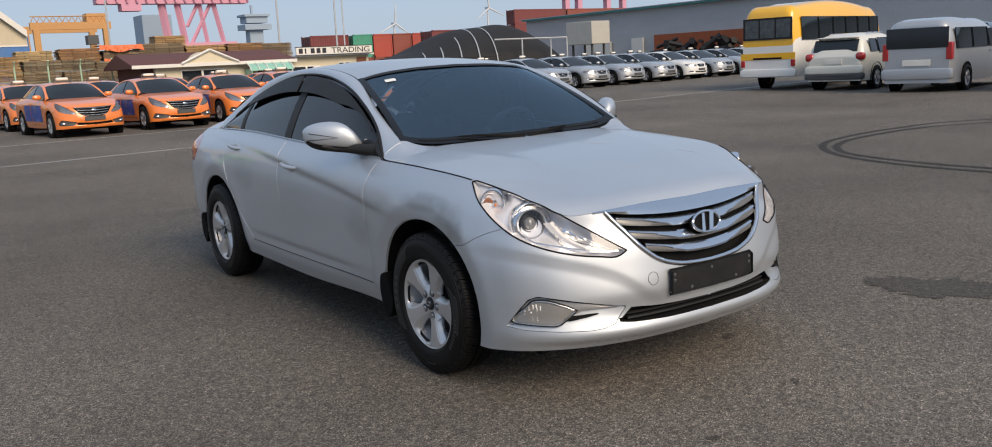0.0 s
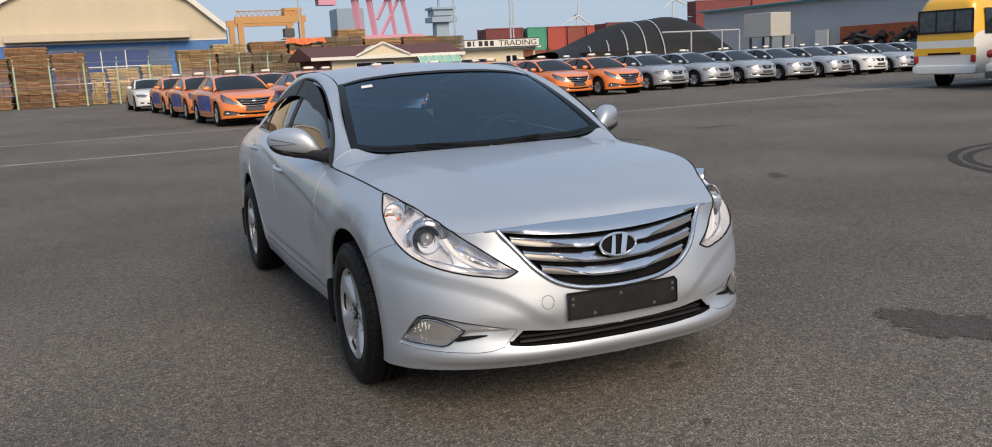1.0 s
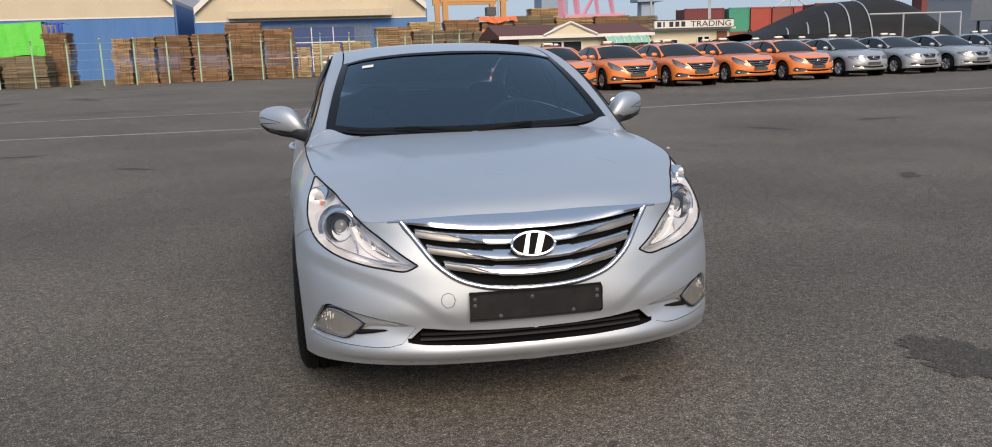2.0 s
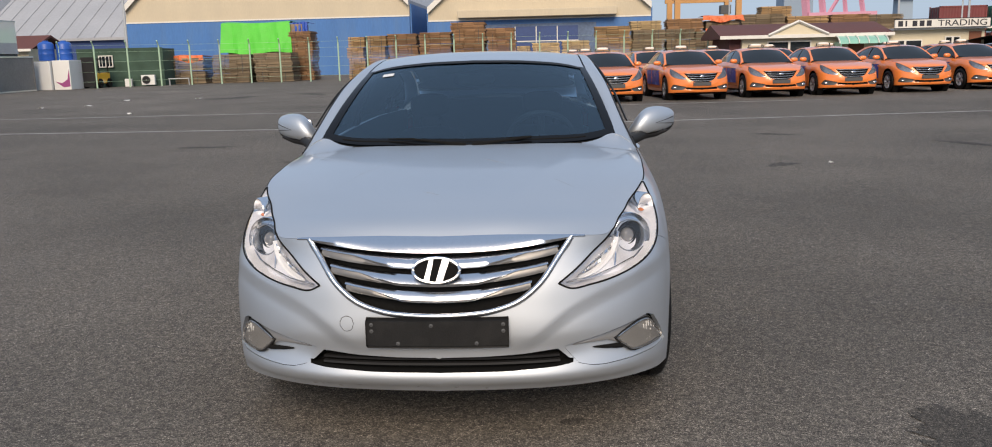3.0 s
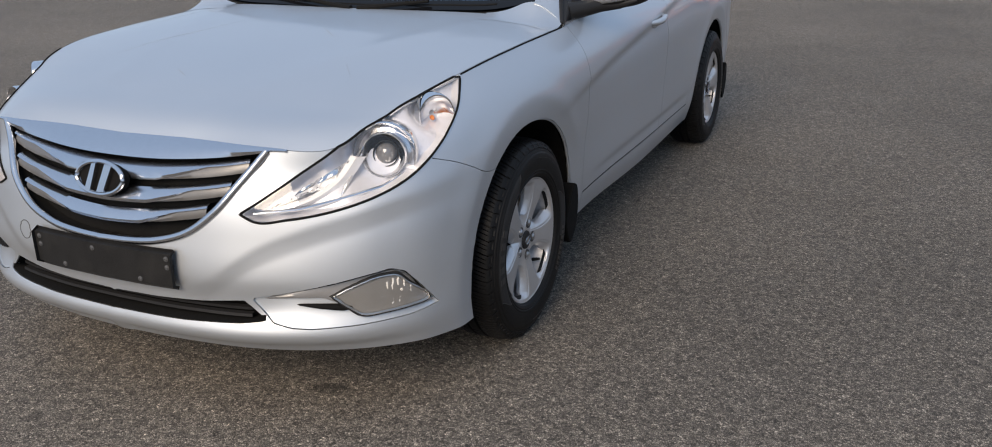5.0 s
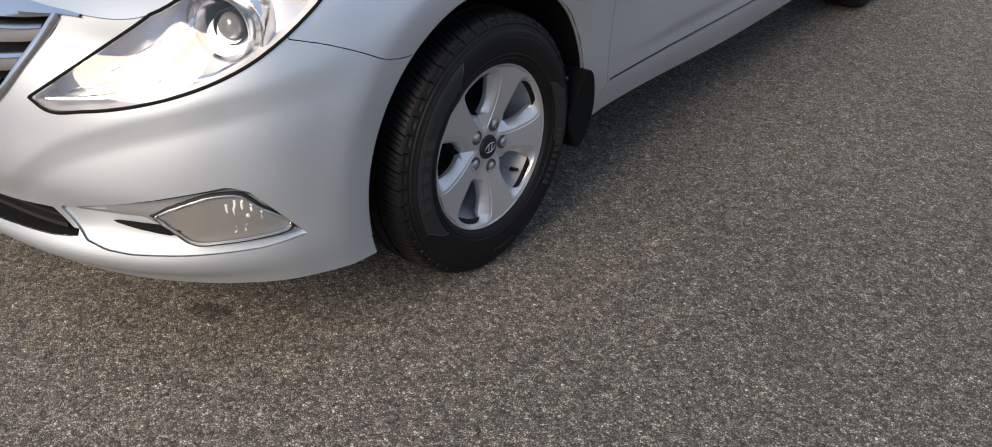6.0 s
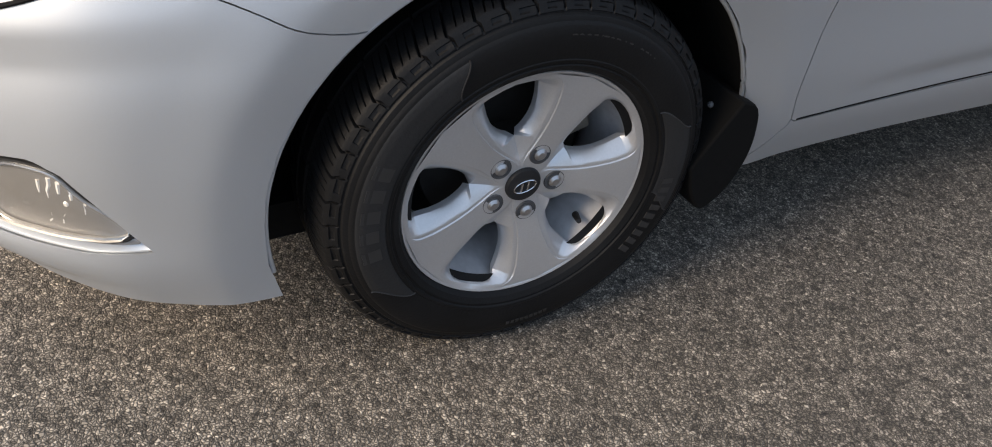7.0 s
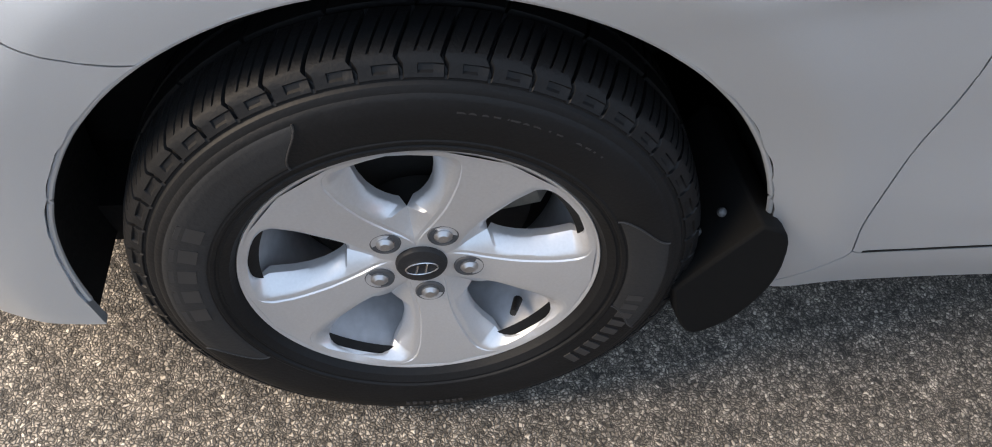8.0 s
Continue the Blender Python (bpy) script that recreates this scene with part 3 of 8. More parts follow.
def saloon_regions(s, arch=0.4, over=None):
    """Outlines, in (u, z), of the panels and openings of a saloon."""
    def circle(y, z, r):
        return np.array([(s.spot("y", y - (r + 0.007) * math.cos(a), max(z + r * math.sin(a), 0.22)), z + r * math.sin(a)) for a in np.linspace(-0.6, math.pi + 0.6, 90)])

    seam = [("y", -0.523, 0.737), ("y", -0.45, 0.712), ("y", -0.385, 0.683), ("y", -0.33, 0.655), ("y", -0.285, 0.645), ("y", -0.19, 0.644)]
    gap1 = [("y", 0.528, 0.335), ("y", 0.514, 0.4), ("y", 0.512, 0.47), ("y", 0.517, 0.54), ("y", 0.526, 0.6), ("y", 0.533, 0.67), ("y", 0.522, 0.8), ("y", 0.485, 0.96)]
    gap2 = [("y", 1.63, 0.335), ("y", 1.635, 0.6), ("y", 1.635, 0.8), ("y", 1.62, 1.03)]
    gap3 = [("y", 2.18, 0.345), ("y", 2.26, 0.42), ("y", 2.4, 0.54), ("y", 2.53, 0.69), ("y", 2.585, 0.85), ("y", 2.6, 1.045)]
    line = lambda rows: s.outline(rows, smooth=True, closed=False)
    sm, g1, g2, g3 = line(seam), line(gap1), line(gap2), line(gap3)
    up = lambda q: (q[0], 1.4)
    bumper = np.array([(-1, -1), (sm[-1][0], -1), *sm[::-1], up(sm[0]), (-1, 1.4)])
    low = s.spot("y", 0.44, 0.25)
    fender = np.array([*sm, (sm[-1][0], 0.3), (low, 0.245), *g1, up(g1[-1]), up(sm[0])])
    door1 = np.array([*g1, up(g1[-1]), up(g2[-1]), *g2[::-1]])
    door2 = np.array([*g2, up(g2[-1]), up(g3[-1]), *g3[::-1]])
    lamp = s.outline([("x", 0.432, 0.63), ("x", 0.47, 0.612), ("x", 0.55, 0.617), ("x", 0.68, 0.642), ("x", 0.77, 0.682), ("y", -0.523, 0.737), ("y", -0.43, 0.79), ("y", -0.34, 0.85), ("y", -0.285, 0.9), ("y", -0.275, 0.914)], closed=False)
    u_in = s.spot("x", 0.629, 0.785)
    lamp = np.array([*lamp, (lamp[-1][0], 1.1), (u_in, 1.1), (u_in, 0.785), *s.outline([("x", 0.629, 0.785), ("x", 0.54, 0.71), ("x", 0.432, 0.63)], closed=False)[1:-1]])
    grille = s.outline([("u", -0.2, 0.527), ("u", 0.0, 0.527), ("x", 0.1, 0.53), ("x", 0.2, 0.542), ("x", 0.29, 0.572), ("x", 0.365, 0.628), ("x", 0.425, 0.7), ("x", 0.486, 0.785), ("x", 0.49, 0.8)], closed=False)
    grille = np.array([*grille, (grille[-1][0], 1.1), (-0.2, 1.1)])
    intake = s.outline([("u", -0.2, 0.322), ("u", 0.0, 0.322), ("x", 0.25, 0.324), ("x", 0.42, 0.331), ("x", 0.49, 0.339), ("x", 0.465, 0.357), ("x", 0.428, 0.392), ("x", 0.3, 0.379), ("x", 0.15, 0.373), ("u", 0.0, 0.371), ("u", -0.2, 0.371)], smooth=False)
    fog = s.outline([("x", 0.447, 0.4), ("x", 0.6, 0.43), ("x", 0.7, 0.452), ("x", 0.765, 0.466), ("x", 0.792, 0.452), ("x", 0.818, 0.4), ("x", 0.844, 0.335), ("x", 0.8, 0.323), ("x", 0.7, 0.317), ("x", 0.6, 0.316), ("x", 0.548, 0.321), ("x", 0.505, 0.334)], smooth=False)
    tail = s.outline([("y", 3.22, 0.93), ("y", 3.3, 0.97), ("y", 3.5, 1.0), ("u", s.length - 0.45, 0.98), ("u", s.length - 0.45, 0.86), ("y", 3.5, 0.79), ("y", 3.33, 0.8)], smooth=False)
    out = [("bumper", bumper), ("fender", fender), ("front_door", door1), ("rear_door", door2), ("headlamp", lamp), ("grille_opening", grille), ("intake_opening", intake), ("fog_recess", fog), ("tail_lamp", tail),
           ("arch_front", circle(0.003, 0.33, arch)), ("arch_rear", circle(WHEELBASE + 0.001, 0.33, arch))]
    return [(n, (over or {}).get(n, p)) for n, p in out]


shell = Shell(PLAN, TOPS, BOTTOMS, SECTIONS, CREASE)
shell.cut(0.0125, 0.0125, saloon_regions(shell), "body_side")

# upper lines of the body, for the side that lies at +x
WINDOW_TOP = [(0.825, 0.45, 0.973), (0.775, 0.57, 1.085), (0.72, 0.84, 1.24), (0.665, 1.22, 1.352), (0.638, 1.68, 1.39), (0.632, 2.12, 1.348), (0.655, 2.55, 1.24), (0.7, 2.82, 1.125), (0.745, 3.0, 1.04)]
ROOF_EDGE = [(0.725, 0.43, 1.045), (0.675, 0.74, 1.19), (0.605, 1.09, 1.352), (0.585, 1.45, 1.415), (0.58, 1.9, 1.422), (0.58, 2.35, 1.372), (0.59, 2.75, 1.26), (0.63, 3.12, 1.12)]


def hood_rows(s, centre, nb=56, na=61):
    uh, ur = s.spot("x", 0.629, 0.785), s.spot("y", 0.415, 0.96)
    ue = np.linspace(uh, ur, nb)
    edge = s.at(ue, s.top(ue))
    mid = curve_through(centre, nb)
    rows = []
    for b in range(nb):
        t = b / (nb - 1)
        a = np.linspace(-1, 1, na)
        k = np.abs(a)
        ky, kz = 4.2 - 2.0 * min(t * 2, 1), 2.7 + 4.0 * t * t
        row = np.stack([edge[b, 0] * a, mid[b, 1] + (edge[b, 1] - mid[b, 1]) * k**ky, mid[b, 2] + (edge[b, 2] - mid[b, 2]) * k**kz], 1)
        # two soft ridges that run from the screen's corners to the badge
        xr = 0.18 + 0.42 * t
        row[:, 2] += 0.003 * np.exp(-(((np.abs(row[:, 0]) - xr) / 0.05) ** 2)) * math.sin(math.pi * min(1, t * 1.05)) ** 0.7
        if b == 0:
            uu = np.abs(a) * uh
            lead = s.at(uu, s.top(uu))
            lead[:, 0] *= np.sign(a)
            off = lead - row
        row = row + off * max(0, 1 - t / 0.15)
        rows.append(row)
    return np.array(rows)


def screen_rows(base, head, bulge, n=24, m=41):
    """A curved pane between a lower and an upper line, given from the middle to +x."""
    lo, hi = curve_through(base, m // 2 + 1), curve_through(head, m // 2 + 1)
    lo, hi = (np.r_[(q * (-1, 1, 1))[:0:-1], q] for q in (lo, hi))
    t = np.linspace(0, 1, n)[:, None, None]
    r = lo * (1 - t) + hi * t
    r[..., 2] += bulge * 4 * t[..., 0] * (1 - t[..., 0])
    return r


car = thing("silver_saloon", "silver saloon car with dull scuffed paint, standing alone on asphalt", "car")
HOOD = [(0, -0.8, 0.775), (0, -0.74, 0.826), (0, -0.6, 0.874), (0, -0.35, 0.926), (0, 0, 0.974), (0, 0.38, 1.01)]
sides = ((1, False), (-1, True))


def skin(name, material, label="", both=False, parent=None, s=shell, push=0.0, gap=0.0012, depth=0.014):
    u, z, q = s.faces(name)
    made = []
    for sign, flip in ((1, False),) if both else sides:
        made.append(part(name, panel(s.at(u, z, push), q, flip, both, gap, depth), material, parent or car, label, angle=40))
    return made


skin("bumper", M_SILVER, "silver front bumper with small scuffs", both=True)
skin("body_side", M_SILVER, "silver rear quarter, sill and tail")
skin("fender", M_SILVER, "silver front wing")
doors = {n: skin(n, M_SILVER, "silver door") for n in ("front_door", "rear_door")}
skin("tail_lamp", M_REDLAMP, "red tail lamp")
rows = hood_rows(shell, HOOD)
part("hood", panel(*net(rows)), M_SILVER, car, "silver hood with faint scratches", angle=50)
WS_BASE = [(0, 0.4, 1.0), (0.35, 0.405, 1.008), (0.6, 0.42, 1.02), (0.722, 0.45, 1.045)]
WS_HEAD = [(0, 1.03, 1.408), (0.3, 1.043, 1.398), (0.5, 1.068, 1.375), (0.6, 1.095, 1.35)]
part("windscreen", Geo().grid(screen_rows(WS_BASE, WS_HEAD, 0.022)), M_SCREEN, car, "slightly blue windscreen")
re, mid = curve_through(ROOF_EDGE, 200), [(0, 1.03, 1.408), (0, 1.4, 1.45), (0, 1.8, 1.458), (0, 2.3, 1.418), (0, 2.62, 1.36)]
roof = []
for c in curve_through(mid, 40):
    k = np.argmin(np.abs(re[:, 1] - (c[1] + 0.06)))
    e = re[k] - (0.006, 0, 0)
    a = np.linspace(-1, 1, 41)
    roof.append(np.stack([e[0] * a, c[1] + (e[1] - c[1]) * a**2, c[2] + (e[2] - c[2]) * np.abs(a) ** 2.4], 1))
roof = np.array(roof)
part("roof", panel(*net(roof)), M_SILVER, car, "silver roof")
lo, hi = curve_through(WINDOW_TOP, 90), curve_through(ROOF_EDGE, 90)
for sign, flip in sides:
    r = []
    for t in np.linspace(0, 1, 9):
        q = lo * (1 - t) + hi * t
        q[:, 0] += 0.016 * 4 * t * (1 - t) * np.minimum(1, np.linspace(0, 8, 90))
        q[:, 2] += 0.012 * 4 * t * (1 - t)
        r.append(q)
    part("side_frame", panel(*net(r), mirror=flip), M_SILVER, car, "silver roof rail and pillars")
a, b = roof[-1], np.stack([np.linspace(-0.62, 0.62, 41), np.full(41, 3.2), 1.125 - 0.03 * np.linspace(-1, 1, 41) ** 2], 1)
part("rear_window", Geo().grid([a * (1 - t) + b * t + np.array((0, 0, 0.03 * 4 * t * (1 - t))) for t in np.linspace(0, 1, 14)]), M_TINT, car, "tinted rear window")
deck = []
for yy in np.linspace(3.14, 3.8, 16):
    u0 = shell.spot("y", min(yy, 3.74), 1.0)
    e = shell.at(u0, shell.top(u0))
    a = np.linspace(-1, 1, 31)
    c = 1.135 - 0.09 * ((yy - 3.14) / 0.66) ** 3
    deck.append(np.stack([e[0] * a, yy + (e[1] - yy) * a**2, c + (e[2] - c) * np.abs(a) ** 3], 1))
part("boot_lid", panel(*net(deck)), M_SILVER, car, "silver boot lid")
# side windows between the waistline and the roof rail
win = curve_through(WINDOW_TOP, 220)
belt = [(0.825, 0.45, 0.968), (0.83, 1.0, 0.995), (0.826, 1.6, 1.02), (0.8, 2.2, 1.04), (0.77, 2.7, 1.04), (0.745, 3.0, 1.035)]


def side_window(y0, y1, push=0.0, lo=0.0, hi=1.0, n=40, slant=(0.0, 0.0)):
    """Rows of a side pane between two places along the car."""
    out = []
    for t in np.linspace(lo, hi, 9):
        y = np.linspace(y0 + slant[0] * t, y1 + slant[1] * t, n)
        b, w = hermite([p[1] for p in belt], np.array(belt), y), hermite(win[:, 1], win, y)
        p = b * (1 - t) + w * t
        p[:, 0] += 0.018 * 4 * t * (1 - t) + push - 0.012
        out.append(p)
    return out


for sign, flip in sides:
    for nm, y0, y1, sl in (("front_window", 0.52, 1.6, (0, -0.06)), ("rear_window_pane", 1.7, 2.5, (-0.06, 0)), ("quarter_window", 2.56, 2.98, (0, 0))):
        g = Geo().grid(side_window(y0, y1, slant=sl))
        if flip:
            g.v = [(-x, y, z) for x, y, z in g.v]
        part(nm, g, M_TINT, car, "dark tinted side window")
    for y0, y1, sl in ((1.6, 1.7, (-0.06, -0.06)), (2.5, 2.56, (0, 0)), (0.45, 0.56, (0, 0))):
        g = panel(*net(side_window(y0, y1, 0.004, slant=sl)), mirror=flip)
        part("window_pillar", g, M_BLACK, car, "black window pillar")

# ---- fittings of the silver saloon ----
def flipped(g):
    q = Geo()
    q.v, q.f = [(-x, y, z) for x, y, z in g.v], [tuple(reversed(f)) for f in g.f]
    return q


def on_both(name, geo, material, label="", parent=None, **kw):
    """The same part on the car's two sides, as two objects."""
    return [part(name, geo, material, parent or car, label, **kw), part(name, flipped(geo), material, parent or car, label, **kw)]


def rounded(cx, cy, cz, rx, ry, rz, power=2.6, n=24, m=14):
    """A closed, softly squared body."""
    rows = []
    pw = lambda c: math.copysign(abs(c) ** (2 / power), c)
    for i in range(m + 1):
        a = -math.pi / 2 + math.pi * i / m
        rows.append([(cx + rx * pw(math.cos(a)) * pw(math.cos(b)), cy + ry * pw(math.cos(a)) * pw(math.sin(b)), cz + rz * pw(math.sin(a))) for b in (2 * math.pi * j / n for j in range(n))])
    return Geo().grid(rows, closed=True)


def nose(x, z, push=0.0):
    """A place on the nose's skin, for x of either sign."""
    u = shell.spot("x", abs(x), z)
    p = shell.at(u, z, push)
    return np.array((math.copysign(p[0], x), p[1], p[2]))


# dark body inside, so that no light leaks through the openings
part("underbody", Geo().box(-0.72, -0.62, 0.2, 0.72, 3.6, 0.27).box(-0.6, -0.66, 0.27, 0.6, 0.34, 0.68, taper=0.1).box(-0.7, 0.42, 0.27, 0.7, 3.0, 0.4), M_LINER, car, "dark underbody")
for wy in (0, WHEELBASE):
    liner = Geo()
    arc = np.linspace(math.radians(-9), math.radians(196), 34)
    out = lambda a: 0.876 - 0.03 * max(0, -math.cos(a)) ** 2 - 0.01 * max(0, math.cos(a))
    deep = lambda a: 0.52 + 0.14 * max(0.0, -math.cos(a)) ** 3
    liner.grid([[(deep(a) if i == 0 else out(a), wy + 0.003 + 0.42 * math.cos(a), 0.33 + 0.412 * math.sin(a)) for a in arc] for i in (0, 1)])
    back = np.linspace(math.radians(4), math.radians(170), 26)
    liner.add([(deep(a), wy + 0.003 + 0.42 * math.cos(a), 0.33 + 0.412 * math.sin(a)) for a in back], [tuple(range(26))])
    on_both("wheel_liner", liner, M_LINER, "black wheel arch liner")

for ya in (0.003, WHEELBASE + 0.001):
    lip = []
    for a in np.linspace(-0.3, math.pi + 0.1, 160):
        zz = 0.33 + 0.4 * math.sin(a)
        lip.append(shell.at(shell.spot("y", ya - 0.407 * math.cos(a), zz), zz, -0.0065))
    lip = np.array([np.mean(lip[max(0, i - 6):i + 7], axis=0) for i in range(6, 154)])
    on_both("arch_lip", Geo().tube(lip, 0.0038, 8), M_SILVER, "rolled silver wheel arch lip")

# grille: black back, chrome surround, three chrome bars with grey wings, oval badge
u, z, q = shell.faces("grille_opening")
part("grille_back", bowl(shell, u, z, q, -0.05, both=True), M_LINER, car, "black grille back")
u, z, q = shell.faces("intake_opening")
part("intake_back", bowl(shell, u, z, q, -0.06, both=True), M_LINER, car, "black lower intake")
edge = shell.outline([("u", 0.0, 0.53), ("x", 0.1, 0.533), ("x", 0.2, 0.545), ("x", 0.288, 0.575), ("x", 0.361, 0.631), ("x", 0.42, 0.702), ("x", 0.482, 0.787)], closed=False)
ring = [shell.at(a, b, -0.002) for a, b in edge]
ring = [(-p[0], p[1], p[2]) for p in ring[:0:-1]] + [tuple(p) for p in ring]
part("grille_surround", Geo().tube(ring, 0.0115, 12), M_CHROME, car, "chrome grille surround")


def bar(z_mid, z_end, x_end, tall):
    """Upper face of a grille bar: deep at the badge, a sliver at its tips."""
    rows = []
    for x in np.linspace(-x_end, x_end, 61):
        k = abs(x) / x_end
        z = z_mid + (z_end - z_mid) * k**2
        h = tall * (1 - 0.72 * min(1, max(0, k - 0.38) / 0.34))
        top = z + tall * 0.5
        rows.append([nose(x, top - 0.002, -0.045), nose(x, top, -0.018), nose(x, top - h * 0.3, -0.007), nose(x, top - h * 0.75, -0.004), nose(x, top - h, -0.009), nose(x, top - h, -0.03)])
    return Geo().grid(rows)


def wing(z_mid, z_end, x_end, tall, sign):
    """Grey tip under the bar, wide outside and pointed towards the badge."""
    rows = []
    for x in np.linspace(x_end * 0.4, x_end * 0.99, 24):
        k = x / x_end
        top = z_mid + (z_end - z_mid) * k**2 + tall * 0.5
        a = top - tall * (1 - 0.72 * min(1, max(0, k - 0.38) / 0.34)) + 0.001
        b = min(a - 0.001, top - tall * (1.0 - 0.12 * k))
        rows.append([nose(sign * x, a, -0.011), nose(sign * x, a * 0.5 + b * 0.5, -0.009), nose(sign * x, b, -0.014), nose(sign * x, b, -0.04)])
    return Geo().grid(rows)


M_WING = pbr("grey_grille_trim", (0.2, 0.195, 0.19), 0.38, 0.6, var=0.08, bump=0)
for zm, ze, xe, tall in ((0.707, 0.742, 0.437, 0.038), (0.649, 0.686, 0.397, 0.038), (0.593, 0.628, 0.337, 0.036)):
    part("grille_bar", bar(zm, ze, xe, tall), M_CHROME, car, "chrome grille bar")
    for sg in (1, -1):
        part("grille_wing", wing(zm, ze, xe, tall, sg), M_WING, car, "grey tip of the grille bar")
hood_lead = hood_rows(shell, HOOD)[:4]


def on_lead(x, b):
    """A place on the hood's leading edge, b rows up from its rim."""
    i = min(int(b), 2)
    p, q = (np.array([x, np.interp(x, r[:, 0], r[:, 1]), np.interp(x, r[:, 0], r[:, 2])]) for r in (hood_lead[i], hood_lead[i + 1]))
    return p + (q - p) * (b - i)


rows = []
for x in np.linspace(-0.53, 0.53, 61):
    k = abs(x) / 0.53
    w = 1 - k**3
    c = on_lead(x, 0) + (0, -0.004, 0.002)
    low = min(0.742 + 0.05 * k**2.2, c[2] - 0.006)
    b = nose(x, low, 0.004)
    rows.append([on_lead(x, 1.15 * w) + (0, 0.001, -0.001), on_lead(x, 1.1 * w) + (0, -0.002, 0.0025), on_lead(x, 0.55 * w) + (0, -0.003, 0.003), c, c * 0.5 + b * 0.5 + (0, -0.004, 0.001), b, b + (0, 0.03, -0.002)])
part("hood_chrome", Geo().grid(rows), M_CHROME, car, "chrome strip along the hood's edge")

badge = Matrix.Translation((0, -0.888, 0.692)) @ Matrix.Rotation(radians(-16), 4, "X")
ell = lambda a, r=1.0, d=0.0: badge @ Vector((0.083 * r * math.cos(a), d, 0.044 * r * math.sin(a)))
bd = part("badge", Geo().tube([ell(2 * math.pi * i / 48) for i in range(48)], 0.0062, 8, closed=True), M_CHROME, car, "oval chrome badge")
g = Geo()
g.add([ell(2 * math.pi * i / 40, 0.95, 0.006) for i in range(40)] + [ell(2 * math.pi * i / 40, 0.95, 0.03) for i in range(40)], [tuple(range(40))] + [(i, (i + 1) % 40, 40 + (i + 1) % 40, 40 + i) for i in range(40)])
part("badge_disc", g, M_LINER, bd, "black badge centre")
for sx in (-1, 1):
    g = Geo().prism([(0.016 * sx + 0.007, 0.038), (0.036 * sx + 0.012, 0.036), (0.034 * sx - 0.01, -0.037), (0.012 * sx - 0.012, -0.038)], lambda x, z: badge @ Vector((x, -0.008, z)), lambda x, z: badge @ Vector((x, 0.004, z)))
    part("badge_bar", g, M_CHROME, bd, "slanted chrome bar")

# number plate carrier with no plate
g = Geo()
rows = []
for x in np.linspace(-0.255, 0.255, 25):
    y = nose(x, 0.47, 0.0)[1]
    rows.append([(x, y - 0.004, 0.424), (x, y - 0.018, 0.427), (x, y - 0.018, 0.517), (x, y - 0.004, 0.52)])
pl = part("plate_carrier", panel(*net(rows), depth=0.01), M_PLATE, car, "empty dark grey number plate carrier")
for x, z in ((-0.235, 0.504), (-0.235, 0.48), (-0.02, 0.502), (-0.14, 0.436), (0.14, 0.436), (0.235, 0.504), (0.235, 0.48)):
    y = nose(x, 0.47)[1]
    part("screw", Geo().revolve([(0.001, -0.0225), (0.004, -0.0222), (0.0055, -0.02), (0.0075, -0.0195), (0.0075, -0.016)], "y", 12, (x, y, z)), M_GREYPL, pl)
part("tow_cover", Geo().tube([nose(-0.33 + 0.025 * math.cos(a), 0.5 + 0.027 * math.sin(a), 0.0004) for a in np.linspace(0, 2 * math.pi, 25)[:-1]], 0.0012, 6, closed=True), M_GREYPL, car, "round towing eye cover outline")
for zb in (0.362, 0.344):
    part("intake_bar", Geo().grid([[nose(x, zb + 0.005, -0.03), nose(x, zb + 0.004, -0.016), nose(x, zb - 0.004, -0.018), nose(x, zb - 0.005, -0.04)] for x in np.linspace(-0.44, 0.44, 41)]), M_BLACK, car, "black bar in the lower intake")

# fog lamp recesses
M_SPEAR = pbr("satin_trim", (0.3, 0.3, 0.305), 0.42, 0.5, var=0.06, bump=0)
u, z, q = shell.faces("fog_recess")
low = hermite([0.44, 0.505, 0.548, 0.6, 0.7, 0.8, 0.844], [0.395, 0.334, 0.321, 0.316, 0.317, 0.323, 0.334], np.abs(shell.at(u, z)[:, 0]))
high = hermite([0.44, 0.6, 0.7, 0.765, 0.792, 0.818, 0.844], [0.4, 0.43, 0.452, 0.466, 0.452, 0.4, 0.337], np.abs(shell.at(u, z)[:, 0]))
k = np.clip((z - low) / np.maximum(high - low, 0.02), 0, 1)
fade = np.clip((np.abs(shell.at(u, z)[:, 0]) - 0.45) / 0.1, 0.1, 1)
for sign, flip in sides:
    part("fog_recess", bowl(shell, u, z, q, -0.006 - 0.02 * k**1.3 * fade, flip), M_SILVER, car, "silver fog lamp recess")
lens = [(0.645, 0.4), (0.7, 0.427), (0.745, 0.442), (0.776, 0.441), (0.8, 0.41), (0.828, 0.357), (0.8, 0.352), (0.75, 0.347), (0.705, 0.347), (0.675, 0.371)]
cent = (0.745, 0.39)


def on_recess(x, z, lift):
    lo, hi = np.interp(x, [0.44, 0.505, 0.6, 0.8, 0.844], [0.395, 0.334, 0.316, 0.323, 0.334]), np.interp(x, [0.44, 0.7, 0.765, 0.792, 0.818, 0.844], [0.4, 0.452, 0.466, 0.452, 0.4, 0.337])
    t = min(max((z - lo) / max(hi - lo, 0.02), 0), 1)
    return nose(x, z, -0.006 - 0.02 * t**1.3 + lift)


